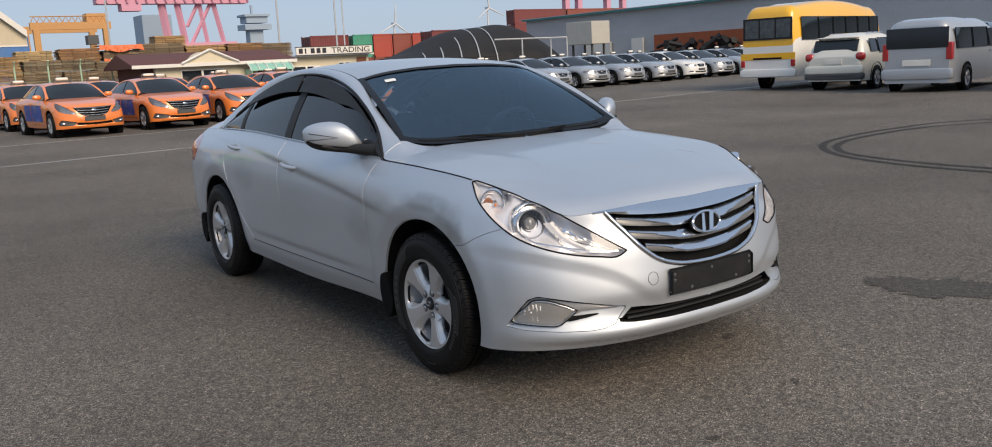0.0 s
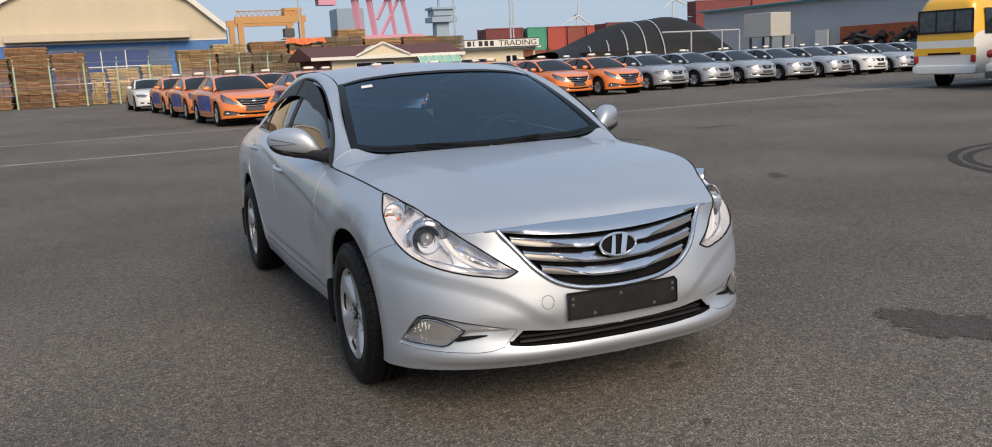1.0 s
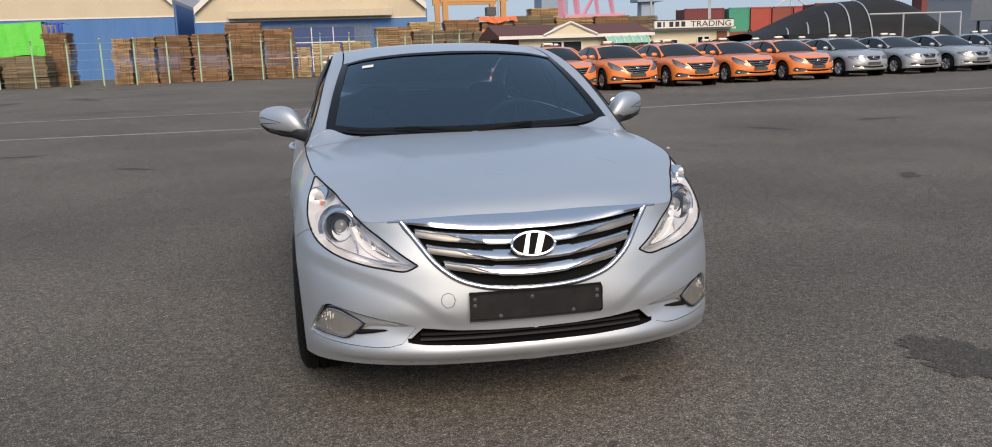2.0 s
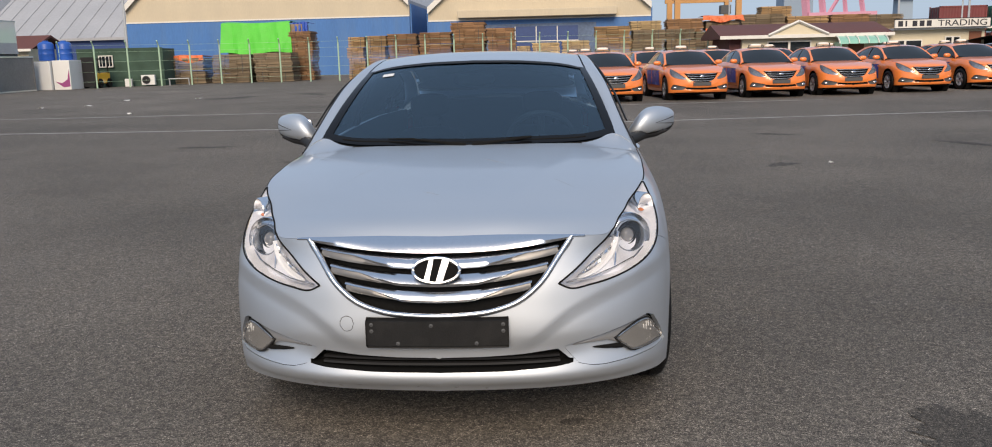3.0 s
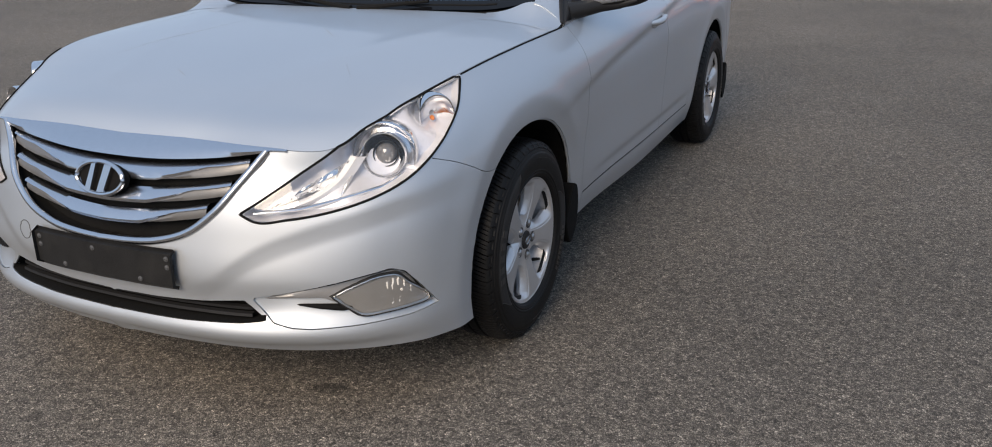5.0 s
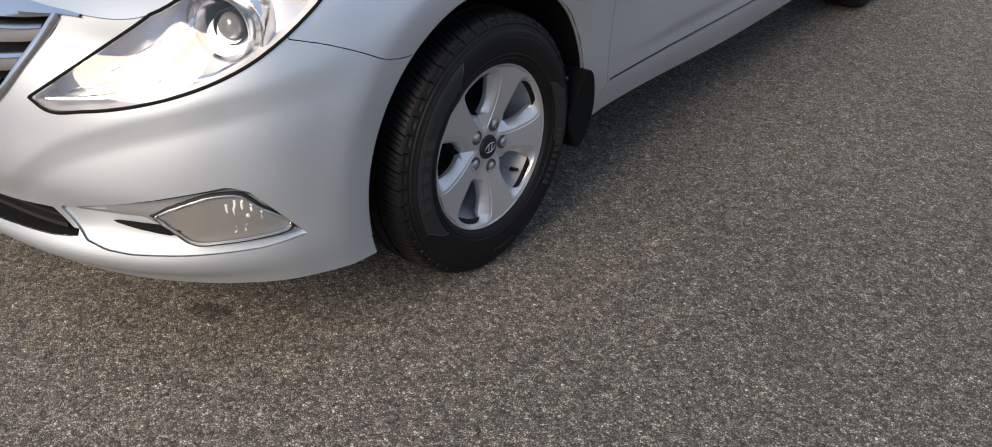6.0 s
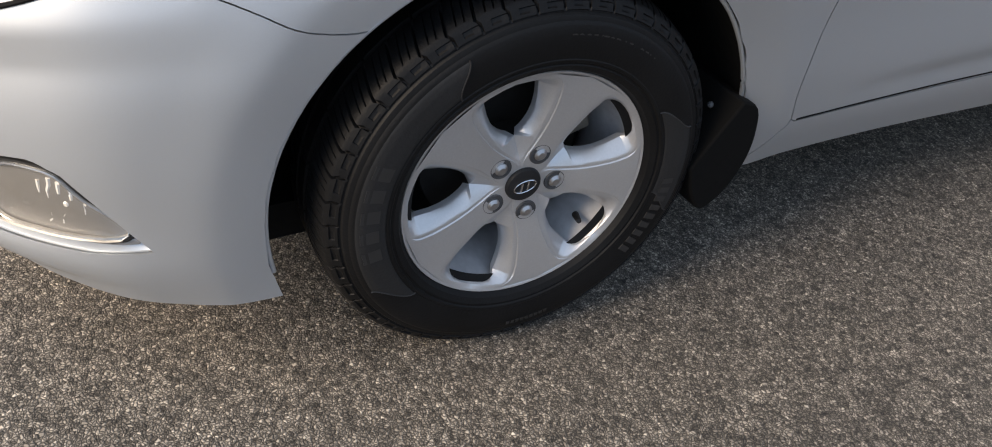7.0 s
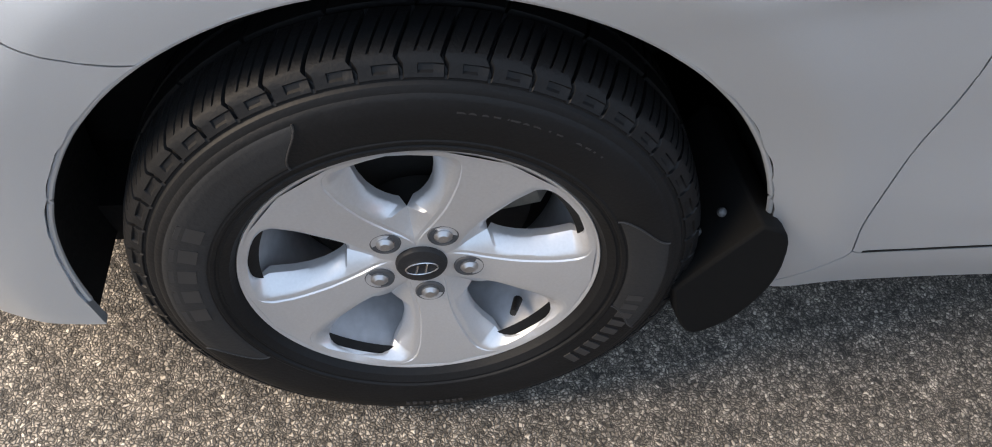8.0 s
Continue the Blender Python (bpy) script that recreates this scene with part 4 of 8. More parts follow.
for nm, mt, sc, l0, l1, lab in (("fog_lens", M_FOGGLASS, 1.0, 0.02, 0.004, "clear fog lamp lens"), ("fog_reflector", M_FOGBOWL, 0.93, 0.005, -0.01, "ribbed fog lamp reflector")):
    g = Geo()
    sm = curve_through(lens + lens[:1], 41)[:-1]
    pts = [(cent[0] + (x - cent[0]) * sc, cent[1] + (zz - cent[1]) * sc) for x, zz in sm]
    rows = [[on_recess(cent[0] + (x - cent[0]) * f, cent[1] + (zz - cent[1]) * f, l0) for x, zz in pts] for f in (0.05, 0.4, 0.75, 1.0)]
    rows.append([on_recess(x, zz, l1) for x, zz in pts])
    g.grid(rows, closed=True)
    for ob in on_both(nm, g, mt, lab):
        ob.visible_shadow = nm != "fog_lens"
for k, (x0, za, zb) in enumerate(((0.757, 0.405, 0.424), (0.767, 0.4, 0.431), (0.778, 0.41, 0.433), (0.789, 0.404, 0.424), (0.799, 0.385, 0.405), (0.776, 0.364, 0.38), (0.764, 0.362, 0.377))):
    on_both("fog_rib", Geo().tube([on_recess(x0 + 0.003 * t, za + (zb - za) * t, 0.007) for t in np.linspace(0, 1, 4)], 0.0042, 6), M_BRIGHT, "bright rib of the fog lamp reflector")
on_both("fog_bulb", Geo().tube([on_recess(0.783, 0.396, d) for d in np.linspace(-0.002, 0.012, 4)], [0.009, 0.009, 0.0075, 0.003], 12), M_BRIGHT, "fog lamp bulb shield")
for k in range(4):
    on_both("fog_flute", Geo().tube([on_recess(x, 0.357 + 0.013 * k + 0.35 * (x - 0.7), 0.0065) for x in np.linspace(0.692 + 0.006 * k, 0.75, 6)], 0.0012, 5), M_GREYPL, "fine line in the fog lamp lens")
on_both("fog_seal", Geo().tube([on_recess(0.745 + (x - 0.745) * 1.05, 0.39 + (zz - 0.39) * 1.09, 0.0105) for x, zz in curve_through(lens + lens[:1], 50)[:-1]], 0.0036, 8, closed=True), M_BLACK, "black seal round the fog lamp")
on_both("fog_ring", Geo().tube([on_recess(x, zz, 0.012) for x, zz in curve_through(lens + lens[:1], 50)[:-1]], 0.003, 8, closed=True), M_DULLCHROME, "bright rim round the fog lamp")
rows = []
for x in np.linspace(0.458, 0.836, 46):
    zt = np.interp(x, [0.455, 0.55, 0.64, 0.72, 0.77, 0.795, 0.82, 0.836], [0.399, 0.413, 0.43, 0.447, 0.455, 0.437, 0.385, 0.349])
    zb = min(zt - 0.004, np.interp(x, [0.458, 0.55, 0.62, 0.66, 0.7, 0.78, 0.836], [0.394, 0.398, 0.398, 0.379, 0.341, 0.341, 0.344]))
    rows.append([on_recess(x, zt, -0.006), on_recess(x, zt, 0.008), on_recess(x, zt * 0.5 + zb * 0.5, 0.011), on_recess(x, zb, 0.008), on_recess(x, zb, -0.008)])
on_both("fog_trim", Geo().grid(rows), M_SPEAR, "pointed satin grey trim round the fog lamp")
on_both("fog_slot", Geo().tube([on_recess(x, 0.379 - 0.12 * (x - 0.56), 0.0035) for x in np.linspace(0.56, 0.682, 16)], [0.001 + 0.0105 * (i / 15) ** 0.55 * (1 if i < 14 else 0.7) for i in range(16)], 8), M_LINER, "black air slot beside the fog lamp")

# black tube draws the shadow line in the gap above the trim
on_both("fog_gap", Geo().tube([on_recess(x, zz, 0.006) for x, zz in curve_through([(0.455, 0.404), (0.55, 0.419), (0.64, 0.436), (0.72, 0.453), (0.768, 0.461), (0.795, 0.445), (0.818, 0.398), (0.834, 0.36)], 30)], [0.0015 + 0.0048 * math.sin(math.pi * i / 29) for i in range(30)], 6), M_LINER, "gap above the fog lamp trim with its shadow drawn in black")
on_both("door_gap", Geo().tube([shell.at(shell.spot("y", y, 0.338), 0.338 + 0.008 * (y - 0.53) / 1.6, -0.001) for y in np.linspace(0.54, 2.2, 40)], 0.0024, 6), M_LINER, "dark gap below the doors")
ua, ub = shell.spot("y", -0.27, 0.91), shell.spot("y", 0.44, 0.96)
on_both("hood_gap", Geo().tube([shell.at(a, float(shell.top(a)) - 0.003, 0.0) for a in np.linspace(ua, ub, 40)], 0.0028, 6), M_LINER, "dark gap along the hood")

# headlamps
u, z, q = shell.faces("headlamp")
from_lamp = np.linalg.norm(shell.at(u, z) - (0.71, -0.6, 0.735), axis=1)
from_turn = np.linalg.norm(shell.at(u, z) - (0.785, -0.41, 0.826), axis=1)
lamp_floor = np.minimum(-0.026 - 0.06 * np.exp(-((from_lamp / 0.115) ** 4)) - 0.035 * np.clip((0.68 - shell.at(u, z)[:, 0]) / 0.1, 0, 1), -0.026 - 0.05 * np.exp(-((from_turn / 0.058) ** 4)))
for sign, flip in sides:
    hl = part("headlamp", bowl(shell, u, z, q, lamp_floor, flip), pbr("lamp_housing", (0.8, 0.805, 0.85), 0.34, 0.3, var=0.08, scale=14, bump=0) if not flip else bpy.data.materials["lamp_housing"], car, "large swept-back clear headlamp")
    part("lens", panel(shell.at(u, z, 0.002), q, flip, gap=0.003, depth=0.006), M_CLEAR, hl, "clear plastic lens").visible_shadow = False
    mx = Matrix.Diagonal((sign, 1, 1, 1))
    m = mx @ Matrix.Translation((0.697, -0.548, 0.744)) @ Matrix.Rotation(radians(20), 4, "Z") @ Matrix.Rotation(radians(-6), 4, "X")
    for nm, prof, mt, lab in (("projector", [(0.0005, -0.022), (0.012, -0.0208), (0.021, -0.016), (0.028, -0.006), (0.031, 0.004)], M_LENS, "glass projector lens"),
                              ("lens_collar", [(0.031, 0.004), (0.032, -0.012), (0.0345, -0.0125), (0.0355, 0.004)], M_BLACK, "black lens collar"),
                              ("projector_bowl", [(0.0355, 0.004), (0.042, 0.0), (0.05, -0.014), (0.056, -0.032)], M_REFLECTOR, "bright projector bowl"),
                              ("outer_ring", [(0.056, -0.032), (0.0575, -0.036), (0.0605, -0.036), (0.062, -0.03), (0.063, 0.0)], M_CHROME, "bright chrome ring"),
                              ("bowl_surround", [(0.063, -0.018), (0.072, -0.015), (0.083, -0.021), (0.0855, -0.026), (0.088, -0.02), (0.089, 0.03)], M_REFLECTOR, "silver surround of the projector")):
        g = Geo().revolve(prof, "y", 48)
        g.v = [tuple(m @ Vector(p)) for p in g.v]
        part(nm, g, mt, hl, lab)
    m = mx @ Matrix.Translation((0.768, -0.4, 0.826)) @ Matrix.Rotation(radians(48), 4, "Z")
    g = Geo().revolve([(0.006, 0.024), (0.016, 0.02), (0.028, 0.01), (0.037, -0.004), (0.0425, -0.02), (0.045, -0.021), (0.047, -0.016), (0.048, 0.02)], "y", 30)
    g.v = [tuple(m @ Vector((p[0] * 1.15, p[1], p[2] * 1.3))) for p in g.v]
    part("indicator_bowl", g, M_REFLECTOR, hl, "indicator reflector")
    g = rounded(0, 0, 0, 0.006, 0.014, 0.007, 2)
    g.v = [tuple(m @ Vector((p[0] - 0.008, p[1] - 0.002, p[2] - 0.008))) for p in g.v]
    part("indicator_bulb", g, M_AMBER, hl, "amber bulb")
    a, b = np.array((0.478, -0.808, 0.631)), np.array((0.636, -0.655, 0.706))
    rows = []
    for i, t in enumerate(np.linspace(0.0, 1.0, 27)):
        c = a * (1 - t) + b * t
        hgt = 0.006 + 0.05 * t
        flute = 0.0022 * (i % 2) + 0.0016 * math.sin(i * 2.3)
        rows.append([(sign * (c[0] + 0.01 * v), c[1] - 0.01 + flute + 0.016 * (v * v) + (0.004 if j % 2 else 0), c[2] + hgt * v * 0.72) for j, v in enumerate(np.linspace(-0.8, 1, 7))])
    g = Geo().grid(rows)
    part("high_beam_reflector", g, M_REFLECTOR, hl, "ribbed high beam reflector")
    loop = [("x", 0.432, 0.63), ("x", 0.47, 0.612), ("x", 0.55, 0.617), ("x", 0.68, 0.642), ("x", 0.77, 0.682), ("y", -0.523, 0.737), ("y", -0.43, 0.79), ("y", -0.34, 0.85), ("y", -0.285, 0.9), ("y", -0.275, 0.914)]
    loop = [tuple(p) for p in shell.outline(loop, closed=False)]
    ring = [shell.at(a, min(b, float(shell.top(a))), 0.001) for a, b in loop]
    u_in = shell.spot("x", 0.629, 0.785)
    ring += [shell.at(a, float(shell.top(a)), 0.001) for a in np.linspace(loop[-1][0], u_in, 26)[1:]]
    ring += [shell.at(a, b, 0.001) for a, b in shell.outline([("x", 0.629, 0.785), ("x", 0.54, 0.71), ("x", 0.432, 0.63)], closed=False)[1:-1]]
    part("lamp_seal", Geo().tube([(sign * p[0], p[1], p[2]) for p in ring], 0.0034, 6, closed=True), M_LINER, hl, "black seal round the headlamp")
    g = Geo().tube([(sign * 0.64, -0.69, 0.655), (sign * 0.645, -0.66, 0.69), (sign * 0.648, -0.63, 0.73), (sign * 0.66, -0.605, 0.768)], 0.006, 8)
    g.tube([(sign * 0.46, -0.826, 0.628), (sign * 0.56, -0.765, 0.634), (sign * 0.64, -0.7, 0.652), (sign * 0.72, -0.615, 0.672), (sign * 0.775, -0.54, 0.71)], 0.005, 8)
    part("lamp_bezel", g, M_REFLECTOR, hl, "silver bezel lines")
    up_line = curve_through([(0.505, -0.798, 0.632), (0.578, -0.738, 0.66), (0.625, -0.682, 0.705), (0.644, -0.638, 0.756)], 20)
    rows = [[(sign * (p[0] - 0.004), p[1] + 0.02, p[2] + 0.004) for p in up_line], [(sign * p[0], p[1], p[2]) for p in up_line],
            [(sign * (p[0] + 0.005 + 0.012 * i / 19), p[1] + 0.001, p[2] - 0.003) for i, p in enumerate(up_line)], [(sign * (p[0] + 0.012 + 0.016 * i / 19), p[1] + 0.03, p[2] - 0.008) for i, p in enumerate(up_line)]]
    part("beam_blade", Geo().grid(rows), M_BRIGHT, hl, "satin silver blade between the beams")

# cowl, wipers, screen surround
hood_back = hood_rows(shell, HOOD)[-1]
base = screen_rows(WS_BASE, WS_HEAD, 0.022)
cow = base[0]
hb = np.stack([np.interp(np.linspace(-1, 1, 41), np.linspace(-1, 1, 61), hood_back[:, k]) for k in range(3)], 1)
cowl_rows = [hb + (0, 0.0, -0.012), hb * 0.5 + cow * 0.5 + (0, 0, -0.012), cow + (0, 0.03, 0.014)]
part("cowl", Geo().grid([r[1:-1] for r in cowl_rows]), M_BLACK, car, "black plastic cowl")
# silver corners that lead from the hood up into the windscreen pillars
foot_x = np.linspace(0.56, 0.823, 24)
foot_hi = np.array([(0.735, 0.442, 1.042), (0.775, 0.4445, 1.0155), (0.827, 0.4525, 0.9735)])
fore = [r[r[:, 0] > 0] for r in (hood_rows(shell, HOOD)[k] for k in (-6, -5))]
for sign, flip in sides:
    cols = []
    for x in foot_x:
        p0, p1 = (np.array((x, np.interp(x, r[:, 0], r[:, 1]), np.interp(x, r[:, 0], r[:, 2]))) for r in fore)
        on_glass = np.array((x, np.interp(x, cow[:, 0], cow[:, 1]) - 0.002, np.interp(x, cow[:, 0], cow[:, 2]) + 0.004))
        on_post = np.array((x, np.interp(x, foot_hi[:, 0], foot_hi[:, 1]), np.interp(x, foot_hi[:, 0], foot_hi[:, 2]) + 0.002))
        k = min(max((x - 0.7) / 0.03, 0), 1)
        end = on_glass * (1 - k) + on_post * k
        k = min(max((x - 0.56) / 0.12, 0), 1)
        back = hood_back[:, 1][np.argmin(np.abs(hood_back[:, 0] - x))]
        end = np.array((x, back, np.interp(x, hood_back[:, 0], hood_back[:, 2]) + 0.001)) * (1 - k) + end * k
        far = np.linalg.norm(end - p1)
        t0 = (p1 - p0) / np.linalg.norm(p1 - p0) * far
        t1 = np.array((0, 0.83, 0.18 + 0.37 * k)) * far
        cols.append([p1 * (2 * t**3 - 3 * t**2 + 1) + end * (3 * t**2 - 2 * t**3) + t0 * (t**3 - 2 * t**2 + t) + t1 * (t**3 - t**2) + (0, 0, 0.0008 + 0.0012 * t) for t in np.linspace(0, 1, 12)])
    part("pillar_foot", Geo().grid([[(sign * p[0], p[1], p[2]) for p in c] for c in (cols if sign > 0 else cols[::-1])]), M_SILVER, car, "silver foot of the windscreen pillar")
for x0, x1, px in ((-0.62, 0.02, 0.0), (0.0, 0.58, 0.08)):
    k = [np.array((x, np.interp(x, cow[:, 0], cow[:, 1]) + 0.02, np.interp(x, cow[:, 0], cow[:, 2]) + 0.018)) for x in np.linspace(x0, x1, 12)]
    w = part("wiper", Geo().tube(k, 0.005, 6), M_LINER, car, "black wiper")
    part("wiper_arm", Geo().tube([(px + (0.0 if x0 < -0.3 else -0.05), 0.375, 1.01), k[6] + (0, -0.012, 0.016), k[4] + (0, 0, 0.014)], [0.011, 0.006, 0.004], 6), M_LINER, w)
for sign, flip in sides:
    col = base[:, -1] if sign > 0 else base[:, 0]
    nxt = base[:, -2] if sign > 0 else base[:, 1]
    nx2 = base[:, -3] if sign > 0 else base[:, 2]
    part("screen_trim", Geo().grid([col + (sign * 0.004, 0.0, 0.004), col * 0.6 + nxt * 0.4 + (0, -0.003, 0.005), nxt * 0.9 + nx2 * 0.1 + (0, -0.002, 0.003)]), M_FRIT, car, "black printed edge of the windscreen")
    g = Geo().tube([p + np.array((0.002, 0, 0.004)) for p in curve_through(belt, 60)], 0.005, 6)
    part("waist_trim", flipped(g) if flip else g, M_DULLCHROME, car, "thin bright waistline strip")
    g = Geo().tube([p + np.array((-0.004, 0, 0.001)) for p in curve_through(WINDOW_TOP[:-1], 80)], 0.009, 8)
    part("window_seal", flipped(g) if flip else g, M_BLACK, car, "black rubber window seal")
    for y0, y1 in ((0.6, 1.63), (1.67, 2.52)):
        visor = np.array(side_window(y0, y1, 0.034, 0.74, 0.99))
        f = np.clip((visor[-1:, :, 1:2] - 0.6) / 0.45, 0.3, 1)   # narrows towards its front tip
        visor = visor[-1:] + (visor - visor[-1:]) * f
        part("rain_visor", panel(*net(list(visor)), mirror=flip, depth=0.008), M_BLACK, car, "smoked rain visor over the window")
part("screen_foot_trim", Geo().grid([base[0] + (0, -0.002, 0.004), base[1] + (0, -0.003, 0.004), base[2] * 0.5 + base[1] * 0.5 + (0, -0.003, 0.003)]), M_FRIT, car, "black printed edge along the windscreen's foot")
part("screen_head_trim", Geo().grid([base[-1] + (0, -0.002, 0.002), base[-2] + (0, -0.004, 0.004)]), M_BLACK, car, "black band along the windscreen's head")

# door mirrors
for sign, flip in sides:
    g = Geo()
    xs = [0.806, 0.825, 0.86, 0.9, 0.95, 1.0, 1.035, 1.055, 1.062]
    high = [1.03, 1.062, 1.112, 1.146, 1.155, 1.15, 1.138, 1.122, 1.103]
    low = [1.01, 1.0, 0.996, 0.998, 1.005, 1.016, 1.034, 1.058, 1.083]
    rz, cz = [(p - q) / 2 for p, q in zip(high, low)], [(p + q) / 2 for p, q in zip(high, low)]
    ry = [0.025, 0.055, 0.08, 0.09, 0.088, 0.074, 0.055, 0.03, 0.008]
    cy = [0.71, 0.715, 0.728, 0.745, 0.77, 0.8, 0.825, 0.84, 0.85]
    fine = np.linspace(0, len(xs) - 1, 33)
    X, RZ, RY, CZ, CY = (hermite(range(len(xs)), a, fine) for a in (xs, rz, ry, cz, cy))
    ring = []
    for x, a, b, c, d in zip(X, RY, RZ, CZ, CY):
        ring.append([(sign * x, d + (a if math.cos(w) < 0 else a * 0.45) * math.copysign(abs(math.cos(w)) ** 0.85, math.cos(w)), c + b * math.copysign(abs(math.sin(w)) ** 0.85, math.sin(w))) for w in (2 * math.pi * j / 32 for j in range(32))])
    mir = part("door_mirror", Geo().grid(ring, closed=True), M_SILVER, car, "silver door mirror")
    under = [[(x * 1.0, y - 0.0025, z - 0.003) for x, y, z in (row[j] for j in range(18, 31))] for row in ring[2:-4]]
    part("mirror_underside", Geo().grid([r[1:7] for r in under]), M_BLACK, mir, "black lower edge of the mirror")
    g = rounded(sign * 0.945, 0.812, 1.078, 0.08, 0.006, 0.05, 3)
    part("mirror_glass", g, M_CHROME, mir, "mirror glass")
    g = Geo().tube([(sign * 0.795, 0.56, 1.0), (sign * 0.835, 0.62, 1.008), (sign * 0.885, 0.69, 1.018), (sign * 0.95, 0.72, 1.02), (sign * 1.01, 0.735, 1.034)], [0.035, 0.03, 0.026, 0.018, 0.006], 10)
    part("mirror_foot", g, M_BLACK, mir, "black mirror foot")
    for zo in (0.012, -0.004):
        pts = []
        for x in np.linspace(0.945, 1.05, 14):
            d, r2 = np.interp(x, X, CY), np.interp(x, X, RY)
            zz = 1.075 + zo * (x - 0.945) / 0.05
            cc, rr = np.interp(x, X, CZ), np.interp(x, X, RZ)
            sn = min(0.98, abs(zz - cc) / rr) ** (1 / 0.85)
            pts.append((sign * x, d - r2 * math.cos(math.asin(sn)) ** 0.85 - 0.001, zz))
        part("mirror_indicator", Geo().tube(pts, [0.0008 + 0.0022 * i / 13 for i in range(14)], 6), M_GREYPL, mir, "dark indicator line")
    part("mirror_triangle", Geo().prism([(0.5, 0.965), (0.62, 0.975), (0.6, 1.09), (0.575, 1.085)], lambda y, z: (sign * (0.8125 - (z - 0.965) * 0.3), y, z), lambda y, z: (sign * (0.795 - (z - 0.965) * 0.3), y, z)), M_BLACK, car, "black triangle at the window's corner")

# door handles
for n, hy, hz in (("front_door", 1.45, 0.878), ("rear_door", 2.4, 0.942)):
    for sign, flip in sides:
        door = doors[n][1 if flip else 0]
        x = float(shell.at(shell.spot("y", hy, hz), hz)[0])
        g = Geo().tube([(sign * (x - 0.006), hy - 0.1, hz - 0.006), (sign * (x + 0.018), hy - 0.07, hz - 0.004), (sign * (x + 0.026), hy, hz), (sign * (x + 0.018), hy + 0.07, hz + 0.006), (sign * (x - 0.006), hy + 0.1, hz + 0.008)], [0.009, 0.013, 0.014, 0.013, 0.009], 10)
        part("handle", g, M_SILVER, door, "silver door handle")
        part("handle_cup", rounded(sign * (x - 0.004), hy - 0.02, hz - 0.004, 0.008, 0.06, 0.032, 2), M_SILVER, door)

# cabin
rows = []
for x in np.linspace(-0.68, 0.68, 31):
    k = 0.03 * math.exp(-(((x - 0.36) / 0.2) ** 2)) + 0.008 * math.cos(x * 8)
    rows.append([(x, 0.43, 0.985), (x, 0.62, 0.99 + k * 0.4), (x, 0.82, 0.985 + k), (x, 0.9, 0.95 + k), (x, 0.93, 0.86), (x, 0.88, 0.55)])
part("dashboard", Geo().grid(rows), M_CABIN, car, "dark grey dashboard")
st = Matrix.Translation((0.36, 1.0, 0.955)) @ Matrix.Rotation(radians(-65), 4, "X")
whl = part("steering_wheel", Geo().tube([st @ Vector((0.185 * math.cos(a), 0.185 * math.sin(a), 0)) for a in np.linspace(0, 2 * math.pi, 41)[:-1]], 0.016, 8, closed=True), M_GREYPL, car, "grey steering wheel")
part("wheel_spoke", Geo().tube([st @ Vector((-0.18, 0, 0)), st @ Vector((0, -0.01, -0.02)), st @ Vector((0.18, 0, 0))], [0.014, 0.05, 0.014], 8).tube([st @ Vector((0, -0.01, -0.02)), st @ Vector((0, -0.18, 0))], 0.02, 8), M_CABIN, whl)
for sx in (0.36, -0.36):
    seat = part("front_seat", rounded(sx, 1.5, 0.5, 0.25, 0.28, 0.12, 4), M_CABIN, car, "dark fabric seat")
    b = rounded(0, 0, 0, 0.24, 0.085, 0.3, 4)
    mm = Matrix.Translation((sx, 1.72, 0.7)) @ Matrix.Rotation(radians(-14), 4, "X")
    b.v = [tuple(mm @ Vector(p)) for p in b.v]
    part("backrest", b, M_CABIN, seat)
    for px in (-0.062, 0.062):
        part("headrest_post", Geo().tube([mm @ Vector((px, 0.0, 0.26)), mm @ Vector((px, 0.0, 0.4))], 0.006, 8), M_CHROME, seat, "chrome headrest post")
    h = rounded(0, 0.0, 0.44, 0.13, 0.05, 0.075, 3)
    h.v = [tuple(mm @ Vector(p)) for p in h.v]
    part("headrest", h, M_CABIN, seat)
part("rear_bench", rounded(0, 2.62, 0.55, 0.66, 0.3, 0.14, 5), M_CABIN, car, "dark rear bench")
part("rear_backrest", rounded(0, 2.95, 0.82, 0.66, 0.1, 0.3, 5), M_CABIN, car, "dark rear backrest")
on_both("door_trim", Geo().grid([[(p[0] - 0.045, p[1], z if z < 0.9 else p[2] + 0.004) for p in curve_through(belt, 30)] for z in (0.45, 0.7, 1.0)]), M_CABIN, "dark inner door trim")
part("parcel_shelf", Geo().box(-0.66, 2.9, 1.0, 0.66, 3.25, 1.03), M_CABIN, car, "dark parcel shelf")
part("headlining", Geo().grid(roof * (0.94, 1, 1) - (0, 0, 0.03)), M_CABIN, car, "grey headlining")
part("inside_mirror", rounded(0.0, 0.99, 1.305, 0.11, 0.018, 0.032, 3), M_BLACK, car, "black inside mirror")
part("sticker", Geo().grid([[p + (0, -0.003, 0.003) for p in base[-4][4:7]], [p + (0, -0.003, 0.003) for p in base[-5][4:7]]]), M_WHITE, car, "small white sticker on the windscreen")

